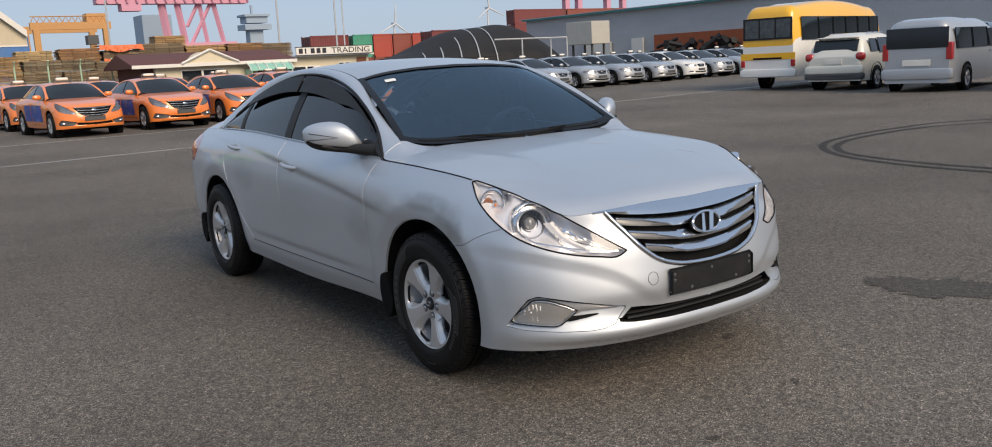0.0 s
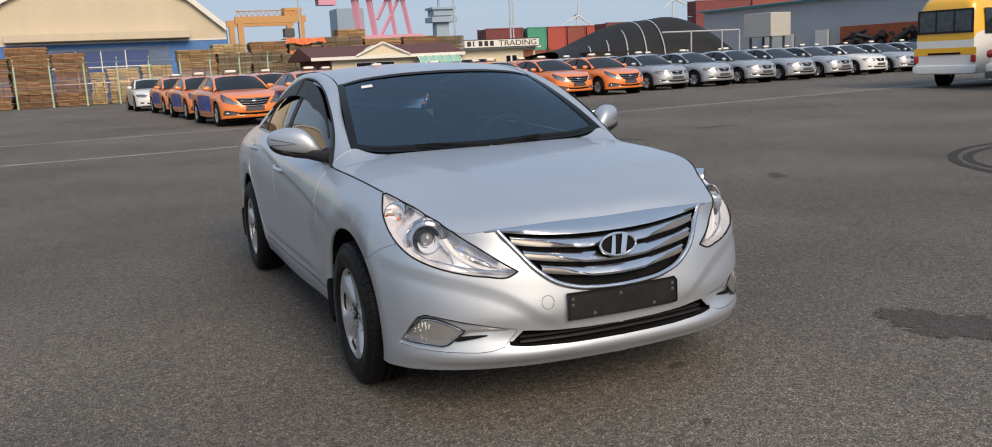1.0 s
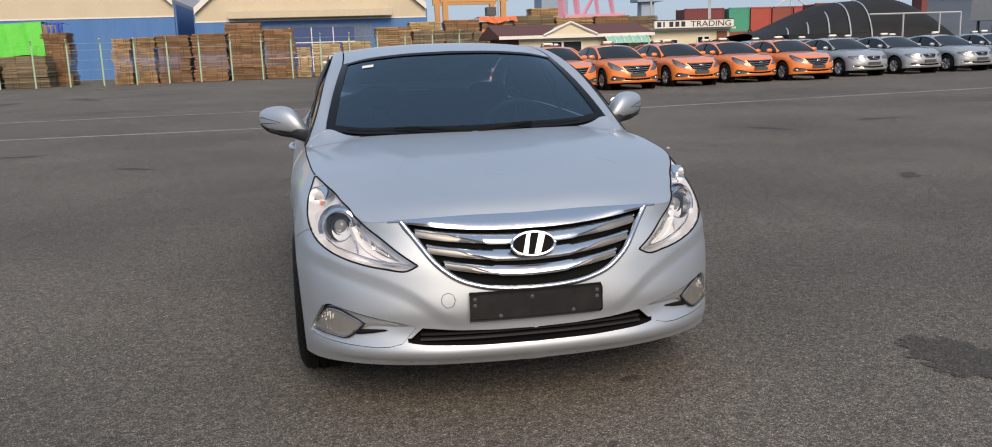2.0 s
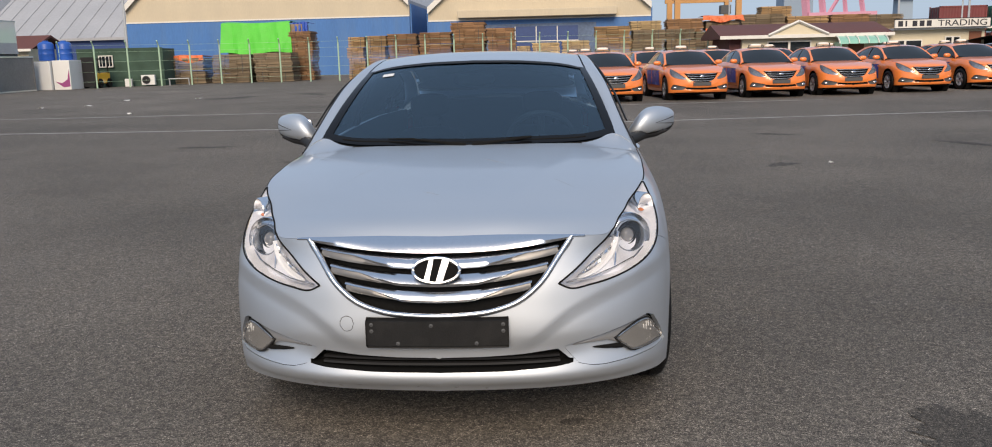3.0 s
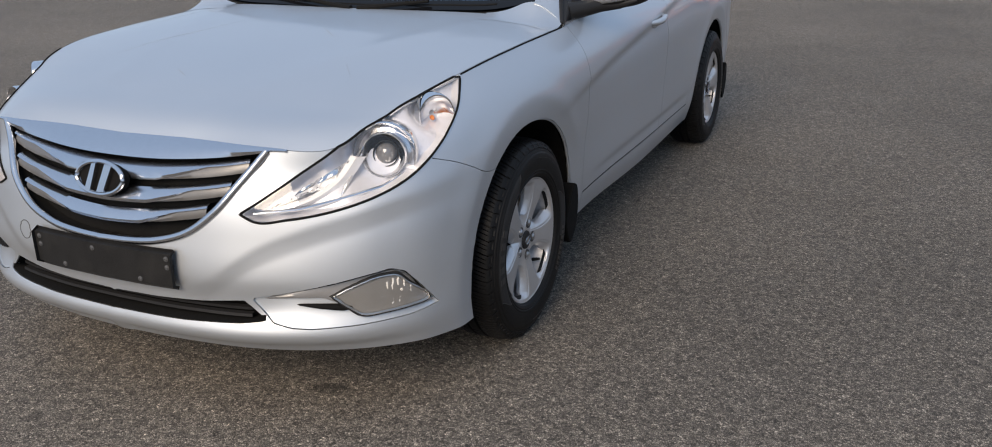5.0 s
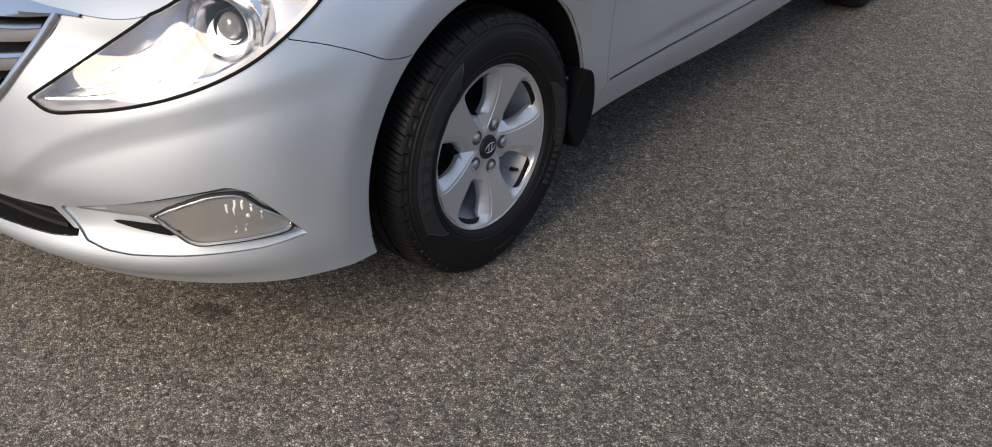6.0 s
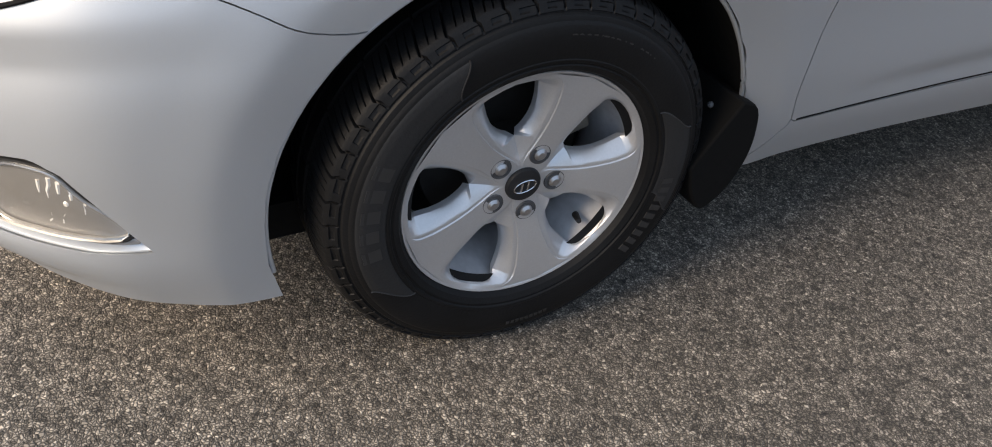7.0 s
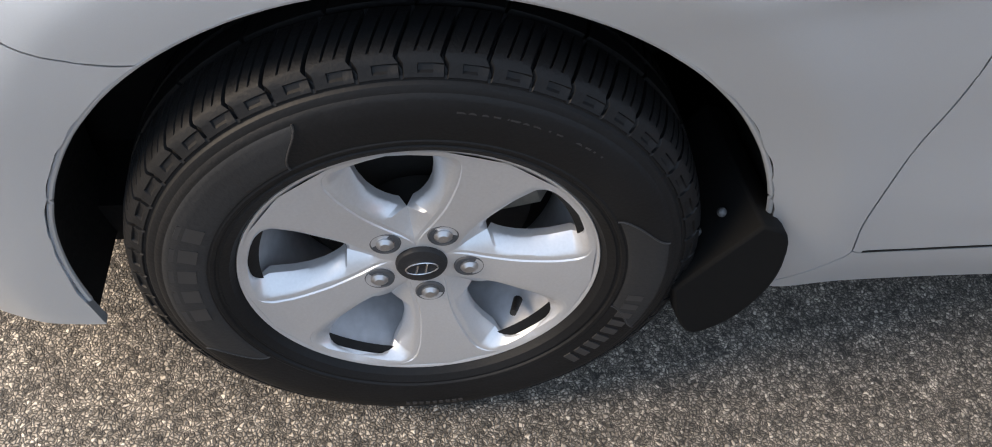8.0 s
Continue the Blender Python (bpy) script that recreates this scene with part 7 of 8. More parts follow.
# distance haze over the far towers is mixed into this base colour
M_HAZE = pbr("hazy_concrete", (0.3, 0.38, 0.47), 0.8, var=0.05, bump=0)
M_FARWHITE = pbr("turbine_white", (0.55, 0.58, 0.62), 0.6, var=0.03, bump=0)
M_AWNING = pbr("green_awning", (0.25, 0.5, 0.4), 0.3, var=0.1)


def structure(name, geo, material, label, category, **kw):
    return tagged(part(name, geo, material, **kw), label, category, kind="structure")


def block(name, x0, y0, z0, x1, y1, z1, material, parent, label="", bevel=0.0):
    return part(name, Geo().box(x0, y0, z0, x1, y1, z1), material, parent, label, bevel=bevel)


# ---- blue and cream warehouses behind the timber ----
def warehouse(x0, x1, y, eave, blue, ridge, depth, label, door=None):
    w = thing("warehouse", label, "warehouse")
    xm, h = (x0 + x1) / 2, (x1 - x0) / 2
    side = [(x0, eave), (x0 + h * 0.3, eave + (ridge - eave) * 0.52), (x0 + h * 0.65, eave + (ridge - eave) * 0.86), (xm, ridge), (x1 - h * 0.65, eave + (ridge - eave) * 0.86), (x1 - h * 0.3, eave + (ridge - eave) * 0.52), (x1, eave)]
    gable = [(x0, blue), *side, (x1, blue)]
    part("gable", Geo().prism(gable, lambda x, z: (x, y, z), lambda x, z: (x, y + 0.3, z)), M_CREAM, w, "cream gable wall")
    block("base_wall", x0, y - 0.05, 0, x1, y + 0.3, blue, M_BLUEWALL, w, "blue lower wall")
    for xx in (x0, x1):
        block("side_wall", xx - 0.15, y + 0.3, 0, xx + 0.15, y + depth, eave, M_BLUEWALL, w, "blue side wall")
    for (xa, za), (xb, zb) in zip(side, side[1:]):
        part("roof_slope", Geo().prism([(xa, za), (xb, zb), (xb, zb + 0.35), (xa, za + 0.35)], lambda x, z: (x, y - 0.35, z), lambda x, z: (x, y + depth, z)), M_ROOFGREY, w, "pale grey roof")
    for (xa, za), (xb, zb) in zip(side, side[1:]):
        part("verge", Geo().prism([(xa, za - 0.15), (xb, zb - 0.15), (xb, zb + 0.42), (xa, za + 0.42)], lambda x, z: (x, y - 0.5, z), lambda x, z: (x, y - 0.36, z)), M_TRIM, w, "white verge board")
    block("wall_band", x0, y - 0.1, blue - 0.06, x1, y - 0.06, blue + 0.06, M_TRIM, w)
    if door:
        d0, d1, dz = door
        block("door_frame", d0 - 2.2, y - 0.16, 0, d1 + 1.6, y - 0.06, dz + 0.25, pbr("weathered_blue_panel", (0.11, 0.16, 0.26), 0.7, var=0.3, scale=0.5, fine=5), w, "weathered door surround")
        n = 4
        for i in range(n):
            a, b = d0 + (d1 - d0) * i / n, d0 + (d1 - d0) * (i + 1) / n
            for z0, z1 in ((0.02, dz * 0.33), (dz * 0.33 + 0.05, dz * 0.66), (dz * 0.66 + 0.05, dz)):
                block("door_panel", a + 0.04, y - 0.24, z0, b - 0.04, y - 0.17, z1, M_DARKBLUE, w)
        for z in (dz * 0.33 + 0.02, dz * 0.66 + 0.02):
            block("door_rail", d0, y - 0.27, z - 0.04, d1, y - 0.2, z + 0.04, M_TRIM, w)
        for i in range(1, n):
            a = d0 + (d1 - d0) * i / n
            block("door_rail", a - 0.04, y - 0.275, 0, a + 0.04, y - 0.21, dz, M_TRIM, w)
        block("canopy", d0 - 3.2, y - 1.3, dz + 0.85, d1 + 3.4, y - 0.06, dz + 1.5, M_CREAM, w, "cream canopy over the door", bevel=0.05)
    return w


warehouse(-38.8, -12.3, 79, 6.2, 5.15, 13.5, 40, "large warehouse with blue base and cream gable")
warehouse(-10.6, 9.5, 79, 5.4, 4.6, 10.5, 40, "warehouse with blue doors and cream arched gable", door=(-4.6, 3.0, 3.9))
far = warehouse(-92, -66, 96, 6.6, 5.4, 14, 40, "far warehouse with blue base and cream gable")
w = thing("long_shed", "long shed with pale grey roof and dark blue wall", "warehouse")
block("wall", -66, 99, 0, -40, 99.4, 4.6, M_DARKBLUE, w, "dark blue wall")
block("end_wall", -66.2, 99, 0, -65.8, 125, 4.6, M_DARKBLUE, w)
part("roof", Geo().prism([(98.4, 4.5), (112, 12.5), (126, 4.5), (126, 4.2), (98.4, 4.2)], lambda y, z: (-66.5, y, z), lambda y, z: (-39.5, y, z)), M_ROOFGREY, w, "pale grey sloping roof")
for i in range(14):
    x = -66 + 26 * i / 13
    part("roof_seam", Geo().tube([(x, 98.4, 4.55), (x, 112, 12.55)], 0.05, 4), M_ROOFGREY, w)

# ---- stacks of timber along the fence ----
def bundle_mesh(seed, material, wx, wy, wz, layers):
    rnd = random.Random(seed)
    g = Geo()
    for k in range(layers):
        z0, z1 = wz * k / layers, wz * (k + 1) / layers - 0.02
        a, b = rnd.uniform(-0.05, 0.05), rnd.uniform(-0.03, 0.03)
        m = max(1, int(wx / 0.5))
        for i in range(m):
            c = rnd.uniform(-0.09, 0.0)
            g.box(-wx / 2 + wx * i / m + 0.008 + a, -wy / 2 + c, z0, -wx / 2 + wx * (i + 1) / m - 0.008 + a, wy / 2 + b, z1)
    me = g.mesh("bundle")
    me.materials.append(material)
    return me


bundles = {}
for k in range(4):
    bundles[k] = [bundle_mesh(10 * k + j, M_WOODS[k], 1.86, 1.8, 0.72, 11) for j in range(2)]


def timber(x, y, h, kind, width=1.86, turn=0.0, label=""):
    s = thing("timber_stack", label or ("brown", "tan", "grey", "pale")[kind] + " weathered timber boards stacked in bundles", "timber stack", "timber stacks", at=pose(x, y, 0, 0, 0, turn))
    n = max(1, round(h / 0.74))
    for i in range(n):
        o = new("timber_pack", bundles[kind][(i + int(x * 3)) % 2])
        o.parent = s
        tagged(o, kind="stuff")
        o.matrix_basis = Matrix.Translation((0.05 * math.sin(i * 2.3 + x), 0.05 * math.cos(i * 1.7 + x), h * i / n + 0.03)) @ Matrix.Diagonal((width / 1.86, 1, h / n / 0.74, 1))
    for sx in (-0.3, 0.3):
        part("band", Geo().box(sx * width - 0.015, -0.95, 0, sx * width + 0.015, -0.93, h), M_GREYPL, s)
    return s


x = -13.1
for i, (wd, h, k) in enumerate(((1.1, 2.85, 1), (1.25, 2.9, 1), (2.0, 3.0, 0), (2.15, 3.05, 0), (2.15, 3.2, 0), (1.9, 3.25, 0), (0.9, 2.0, 3))):
    timber(x + wd / 2, 57.4 + 0.35 * i, h, k, wd)
    x += wd + 0.12
timber(-5.3, 61, 3.75, 0, 2.4)
for x, y, h, k, wd in ((0.2, 60.5, 2.2, 3, 1.9), (2.2, 60.5, 2.3, 3, 1.9), (4.8, 60.3, 3.2, 1, 2.4), (7.2, 60.3, 2.9, 2, 2.2), (9.4, 60.5, 2.9, 2, 2.0), (11.4, 60.8, 2.7, 2, 1.8), (7.4, 63.5, 3.6, 3, 2.2), (10.2, 64, 3.7, 0, 2.6), (12.9, 64, 3.5, 2, 2.4),
                       (16.2, 66, 3.95, 2, 3.2), (19.6, 66.5, 3.75, 1, 3.0), (22.7, 66.5, 3.8, 0, 2.8), (25.5, 67, 3.75, 2, 2.5), (18.7, 72, 4.75, 1, 2.4)):
    timber(x, y, h, k, wd)
for x, y, h, k in ((-24.3, 57.3, 1.75, 2), (-21.2, 57.5, 1.9, 2), (-18.3, 57.6, 1.95, 2)):
    timber(x, y, h, k, 2.6)
timber(-17.0, 60.0, 3.4, 0, 1.6)


def sheet(name, label, x0, x1, y, z0, z1, depth, material, sag=0.12, seed=1):
    """A tarpaulin thrown over a stack: top, front and ends with folds."""
    rows = []
    n = 25
    for t in np.linspace(0, 1, 13):
        row = []
        for i in range(n):
            k = i / (n - 1)
            f = 0.05 * math.sin(k * 23 + seed) + 0.04 * math.sin(k * 51 + t * 6 + seed)
            if t < 0.6:
                zz = z0 + (z1 - z0) * (t / 0.6) + 0.1 * math.sin(k * 9 + seed) * (1 - t / 0.6)
                xx = x0 + (x1 - x0) * (k + (0.5 - k) * 0.08 * t)
                row.append((xx, y - f * (1 - t) * 1.6 + 0.25 * t, zz))
            else:
                row.append((x0 + (x1 - x0) * (k + (0.5 - k) * 0.05), y + 0.15 + depth * (t - 0.6) / 0.4, z1 + 0.05 * math.sin(k * 7 + seed) - sag * (t - 0.6)))
        rows.append(row)
    return tagged(part(name, panel(*net(rows), gap=0, depth=0.02), material), label, "tarpaulin")


sheet("tarpaulin", "bright green tarpaulin over a tall timber stack", -22.7, -17.6, 58.9, 1.95, 4.1, 2.2, M_TARPGREEN)
sheet("tarpaulin", "blue tarpaulin over the end of a timber stack", -17.6, -16.5, 59.2, 2.9, 4.05, 2.0, M_TARPBLUE, seed=3)
block("timber_core", -22.3, 59.3, 0, -16.9, 61, 3.9, M_WOODS[2], None)
tagged(bpy.data.objects["timber_core"], "grey timber boards stacked under a tarpaulin", "timber stack")
sheet("tarpaulin", "faded orange tarpaulin over a low timber stack", -25.7, -23.0, 56.3, 1.5, 1.92, 2.0, M_TARPORANGE, seed=5)
sheet("tarpaulin", "orange tarpaulin over a grey timber stack", 11.4, 14.4, 62.8, 3.45, 3.85, 2.2, M_TARPORANGE, seed=7)
sheet("tarpaulin", "orange tarpaulin hanging low on timber", 11.6, 13.4, 62.6, 2.5, 2.9, 0.3, M_TARPORANGE, seed=8)

# ---- fence of pale green posts ----
fence = thing("fence", "fence of pale green steel posts with thin wires", "fence")
line = curve_through([(-29.2, 49.5, 0), (-26.3, 51.2, 0), (-22.5, 54.0, 0), (-16, 55.2, 0), (-8, 55.8, 0), (2, 57.5, 0), (13, 58.8, 0)], 24)
for i, p in enumerate(line):
    part("post", Geo().tube([(p[0], p[1], 0), (p[0], p[1], 2.5), (p[0] + 0.02, p[1] - 0.25, 2.85)], 0.05, 6), M_GREENPOST, fence)
for z in (0.4, 1.0, 1.6, 2.2, 2.6):
    part("wire", Geo().tube([(p[0], p[1] - 0.06, z) for p in line], 0.005, 4), M_GREENPOST, fence)

# ---- left corner: containers, tanks, green mesh cabin, hut ----
con = thing("grey_container", "dull grey steel container with a cream end, standing on asphalt", "container", at=pose(-32.0, 44.2, 0, 0, 0, 0))
M_DULLGREY = pbr("dull_container_grey", (0.2, 0.195, 0.185), 0.75, var=0.2, scale=1, fine=12, grime=(0.3, 0.28, 0.25), grime_amount=0.5)
block("body", 0, 0, 0.0, 1.97, 3.8, 2.02, M_DULLGREY, con, bevel=0.03)
for a, b in ((0.06, 0.96), (1.0, 1.91)):
    block("door", a, -0.035, 0.12, b, 0.0, 1.92, M_IVORY, con, "cream door")
for z in (0.0, 1.94):
    block("rail", 1.97, -0.02, z, 2.0, 3.82, z + 0.08, M_IVORY, con)
for yy in (0.0, 3.72):
    block("corner_post", 1.97, yy - 0.02, 0.08, 2.0, yy + 0.08, 1.94, M_DULLGREY, con)
for a in (0.25, 0.75, 1.2, 1.7):
    part("lock_rod", Geo().tube([(a, -0.06, 0.15), (a, -0.06, 1.9)], 0.015, 6), M_GREYPL, con)
bx = thing("truck_box", "white cargo box with rear doors on a container", "cargo box", at=pose(-31.6, 44.35, 2.02, 0, 0, 0))
block("body", 0, 0, 0.14, 1.55, 2.3, 1.98, M_WHITE, bx, "white box", bevel=0.03)
for a in (0.06, 0.8):
    block("door", a, -0.04, 0.22, a + 0.69, 0.0, 1.9, M_IVORY, bx, "cream door", bevel=0.01)
for a in (0.25, 0.58, 0.97, 1.3):
    part("lock_rod", Geo().tube([(a, -0.065, 0.25), (a, -0.065, 1.88)], 0.013, 6), M_GREYPL, bx)
for z in (0.14, 1.92):
    block("edge_rail", -0.02, -0.05, z, 1.57, 2.32, z + 0.06, M_POLE, bx)
for a in (0.0, 1.5):
    block("corner_post", a - 0.01, -0.055, 0.14, a + 0.06, 0.02, 1.98, M_POLE, bx)
block("side_band", 1.55, 0.05, 0.2, 1.565, 2.25, 0.75, M_GREYWALL, bx, "grey band along the side")
block("sill", 0.05, -0.02, 0, 1.5, 2.3, 0.14, M_GREYPL, bx)
for a in (0.2, 1.1):
    part("corner_lamp", Geo().box(a, -0.06, 0.02, a + 0.25, -0.02, 0.1), M_REDLAMP, bx)
bn = thing("white_bin", "white metal box with a purple stripe, scuffed", "metal box", at=pose(-30.5, 48.7, 0, 0, 0, 0))
block("body", 0, 0, 0.0, 1.05, 1.5, 1.7, M_WHITE, bn, bevel=0.02)
bn2 = thing("white_bin", "white metal box with a purple sign", "metal box", at=pose(-29.4, 48.9, 0, 0, 0, 0))
block("body", 0, 0, 0.0, 1.05, 1.5, 1.75, M_WHITE, bn2, bevel=0.02)
part("purple_mark", Geo().prism([(0.1, 0.5), (0.6, 0.15), (1.0, 0.2), (1.0, 1.2), (0.85, 0.6), (0.5, 0.4)], lambda x, z: (x, -0.015, z), lambda x, z: (x, 0.0, z)), pbr("purple_paint", (0.3, 0.06, 0.2), 0.6), bn2)
for tx, ty in ((-29.95, 49.4), (-29.1, 49.9)):
    tk2 = thing("water_tank", "blue round plastic water tank on a box", "water tank", at=pose(tx, ty, 1.75))
    part("body", Geo().revolve([(0.01, 0), (0.44, 0), (0.46, 0.1), (0.45, 0.35), (0.465, 0.38), (0.45, 0.42), (0.45, 0.65), (0.465, 0.68), (0.45, 0.72), (0.45, 0.95), (0.36, 1.07), (0.17, 1.13), (0.17, 1.18), (0.01, 1.19)], "z", 28), M_TANK, tk2)
fk = thing("forklift", "small yellow forklift parked by the fence", "forklift", at=pose(-28.0, 51.4, 0))
block("body", -0.45, -0.9, 0.25, 0.45, 0.9, 0.95, M_YELLOW, fk, bevel=0.08)
block("mast", -0.4, -1.05, 0.1, 0.4, -0.95, 1.9, M_BLACK, fk)
block("overhead_guard", -0.45, -0.5, 1.75, 0.45, 0.7, 1.82, M_BLACK, fk)
for a, b in ((-0.42, -0.5), (0.42, -0.5), (-0.42, 0.65), (0.42, 0.65)):
    block("guard_post", a - 0.03, b - 0.03, 0.9, a + 0.03, b + 0.03, 1.75, M_BLACK, fk)
    part("tyre", Geo().revolve([(0.05, -0.1), (0.28, -0.1), (0.3, 0), (0.28, 0.1), (0.05, 0.1)], "x", 20, (a, b, 0.3)), M_RUBBER, fk)
gm = thing("green_cabin", "cabin wrapped in dark green mesh with a white window", "cabin", at=pose(-30.0, 53.0, 0, 0, 0, 8))
rows = [[(x, 0.05 * math.sin(x * 5 + z * 2) + 0.03 * math.sin(z * 7), z) for x in np.linspace(0, 5.4, 50)] for z in np.linspace(0, 2.45, 14)]
part("mesh_wall", panel(*net(rows), gap=0, depth=0.03), M_MESHGREEN, gm, "dark green mesh")
block("body", 0.05, 0.15, 0, 5.35, 3, 2.4, M_MESHGREEN, gm)
part("window_frame", Geo().box(1.35, -0.12, 1.25, 2.25, -0.06, 1.31).box(1.35, -0.12, 1.95, 2.25, -0.06, 2.01).box(1.35, -0.12, 1.25, 1.41, -0.06, 2.0).box(2.19, -0.12, 1.25, 2.25, -0.06, 2.0).box(1.77, -0.12, 1.25, 1.82, -0.06, 2.0).box(1.55, -0.11, 1.25, 1.58, -0.06, 2.0).box(2.0, -0.11, 1.25, 2.03, -0.06, 2.0), M_TRIM, gm, "white barred window frame")
block("window_pane", 1.4, -0.08, 1.3, 2.2, -0.065, 1.96, M_DARKGLASS, gm)
ac = thing("air_conditioner", "white outdoor air conditioner unit on the ground", "air conditioner", at=pose(-25.9, 53.0, 0, 0, 0, 8))
block("case", 0, 0, 0.08, 0.85, 0.32, 0.72, M_WHITE, ac, bevel=0.02)
part("fan_ring", Geo().revolve([(0.26, -0.01), (0.26, -0.03), (0.23, -0.03), (0.23, -0.01)], "y", 28, (0.32, 0, 0.4)), M_GREYPL, ac)
part("fan_grille", Geo().revolve([(0.02, -0.015), (0.23, -0.015)], "y", 28, (0.32, 0, 0.4)), M_BLACK, ac)
bxw = thing("white_box", "small white box on the ground by a cabin", "box", at=pose(-26.9, 52.8, 0, 0, 0, 8))
block("case", 0, 0, 0, 0.42, 0.35, 0.5, M_WHITE, bxw, bevel=0.02)
ch = thing("metal_bench", "bare metal bench by the fence", "bench", at=pose(-24.2, 53.2, 0, 0, 0, 15))
part("seat", Geo().box(0, 0, 0.42, 1.3, 0.4, 0.46), M_POLE, ch)
for a, b in ((0.05, 0.05), (1.25, 0.05), (0.05, 0.35), (1.25, 0.35)):
    part("leg", Geo().tube([(a, b, 0), (a, b, 0.43)], 0.02, 6), M_POLE, ch)


def hut(x0, x1, y, depth, eave, ridge, label):
    h = thing("hut", label, "hut")
    block("wall", x0, y, 0, x1, y + depth, eave, M_HUT, h, "cream wall")
    part("roof", Geo().prism([(y - 0.5, eave - 0.05), (y + depth / 2, ridge), (y + depth + 0.5, eave - 0.05), (y + depth / 2, ridge - 0.15)], lambda yy, z: (x0 - 0.5, yy, z), lambda yy, z: (x1 + 0.5, yy, z)), M_BROWNROOF, h, "reddish brown roof")
    block("eave_board", x0 - 0.5, y - 0.56, eave - 0.16, x1 + 0.5, y - 0.5, eave - 0.0, M_TRIM, h)
    return h


h = hut(-42.5, -33.2, 53, 4, 2.55, 3.45, "cream hut with a reddish brown roof")
xm = -41.9
part("porch_gable", Geo().prism([(xm - 1.3, 2.5), (xm, 3.2), (xm + 1.3, 2.5)], lambda x, z: (x, 52.3, z), lambda x, z: (x, 55, z)), M_HUT, h, "cream porch gable")
for sg in (1, -1):
    part("porch_verge", Geo().tube([(xm, 52.2, 3.27), (xm + sg * 1.45, 52.2, 2.5)], 0.09, 4), M_TRIM, h)
block("door", -37.8, 52.94, 0, -36.2, 53.0, 2.0, M_IVORY, h)
sg = thing("net_heap", "heap under pale green netting beside the parked vans", "heap", at=pose(-34, 41, 0))
part("netting", rounded(0, 0, 0.95, 2.2, 3.5, 1.0, 3.5), pbr("pale_green_net", (0.22, 0.36, 0.16), 0.85, var=0.25, scale=2, fine=40, bump=0.4), sg)
hp = thing("grey_heap", "load under a dull grey sheet behind a van", "heap", at=pose(-32.2, 46.8, 0))
part("sheet", rounded(-0.8, 0, 1.0, 1.1, 1.4, 1.15, 4), M_GREYWALL, hp)
for i, (x, y) in enumerate(((-38, 36), (-38, 31))):
    copy_thing(sg, pose(x, y, 0))

# ---- office of the trading yard ----
of = thing("office", "low cream office with brown roof and green awning", "office")
FY = 52.0
block("wall", 12.0, FY, 0, 26.2, FY + 6, 2.3, M_HUT, of, "cream wall")
block("end_wall", 11.3, FY + 0.3, 0, 12.0, FY + 6, 2.2, M_MAROON, of, "maroon end wall")
part("roof", Geo().prism([(FY - 0.5, 2.2), (FY + 3, 2.95), (FY + 6.5, 2.2), (FY + 6.5, 2.05), (FY - 0.5, 2.05)], lambda y, z: (10.6, y, z), lambda y, z: (20.8, y, z)), M_BROWNROOF, of, "brown roof")
block("fascia", 10.6, FY - 0.56, 2.02, 20.8, FY - 0.5, 2.22, M_TRIM, of)
part("gable", Geo().prism([(13.6, 2.2), (15.2, 2.9), (16.8, 2.2)], lambda x, z: (x, FY - 0.5, z), lambda x, z: (x, FY + 2, z)), M_HUT, of, "cream gable")
for s0 in (1, -1):
    part("gable_verge", Geo().tube([(15.2, FY - 0.6, 2.98), (15.2 + s0 * 1.75, FY - 0.6, 2.2)], 0.08, 4), M_TRIM, of)
block("flat_roof", 20.8, FY - 0.3, 2.3, 26.5, FY + 6.2, 2.42, M_TRIM, of)
def office_window(x0, x1, z0, z1, n):
    wd = block("window", x0, FY - 0.06, z0, x1, FY - 0.02, z1, M_TRIM, of, "white framed window")
    for i in range(n):
        a, b = x0 + (x1 - x0) * i / n, x0 + (x1 - x0) * (i + 1) / n
        block("pane", a + 0.07, FY - 0.08, z0 + 0.07, b - 0.07, FY - 0.062, z1 - 0.07, M_DARKGLASS, wd)


office_window(13.5, 16.1, 0.95, 1.85, 2)
office_window(20.6, 22.6, 0.9, 1.75, 2)
office_window(23.9, 24.8, 1.0, 1.9, 2)
block("door", 25.3, FY - 0.06, 0, 26.0, FY - 0.01, 2.15, pbr("brown_door", (0.2, 0.07, 0.035), 0.6), of, "brown door")
block("door", 18.3, FY - 0.06, 0, 19.2, FY - 0.01, 1.9, bpy.data.materials["brown_door"], of, "brown door")
part("awning", Geo().grid([[(x, FY - 1.3 * math.sin(a), 1.55 + 0.55 * math.cos(a)) for a in np.linspace(0, 1.5, 7)] for x in np.linspace(17.4, 20.2, 8)]), M_AWNING, of, "green curved awning")
for x in np.linspace(17.4, 20.2, 6):
    part("awning_rib", Geo().tube([(x, FY - 1.32 * math.sin(a), 1.57 + 0.56 * math.cos(a)) for a in np.linspace(0, 1.5, 7)], 0.035, 5), M_TRIM, of)
for x in (17.5, 20.1):
    block("awning_side", x - 0.03, FY - 1.25, 0, x + 0.03, FY, 1.7, M_AWNING, of)
sign = thing("sign", "long white sign board with dark lettering on the office", "sign", at=pose(20.75, FY - 0.62, 2.42))
block("board", 0, 0, 0, 5.45, 0.12, 0.48, M_TRIM, sign, bevel=0.01)
M_INK = pbr("dark_ink", (0.02, 0.02, 0.03), 0.6, var=0.05, bump=0)
block("frame_rail", -0.04, -0.02, -0.04, 5.49, 0.1, 0.0, M_INK, sign)
block("frame_rail", -0.04, -0.02, 0.48, 5.49, 0.1, 0.52, M_INK, sign)
c = bpy.data.curves.new("lettering", "FONT")
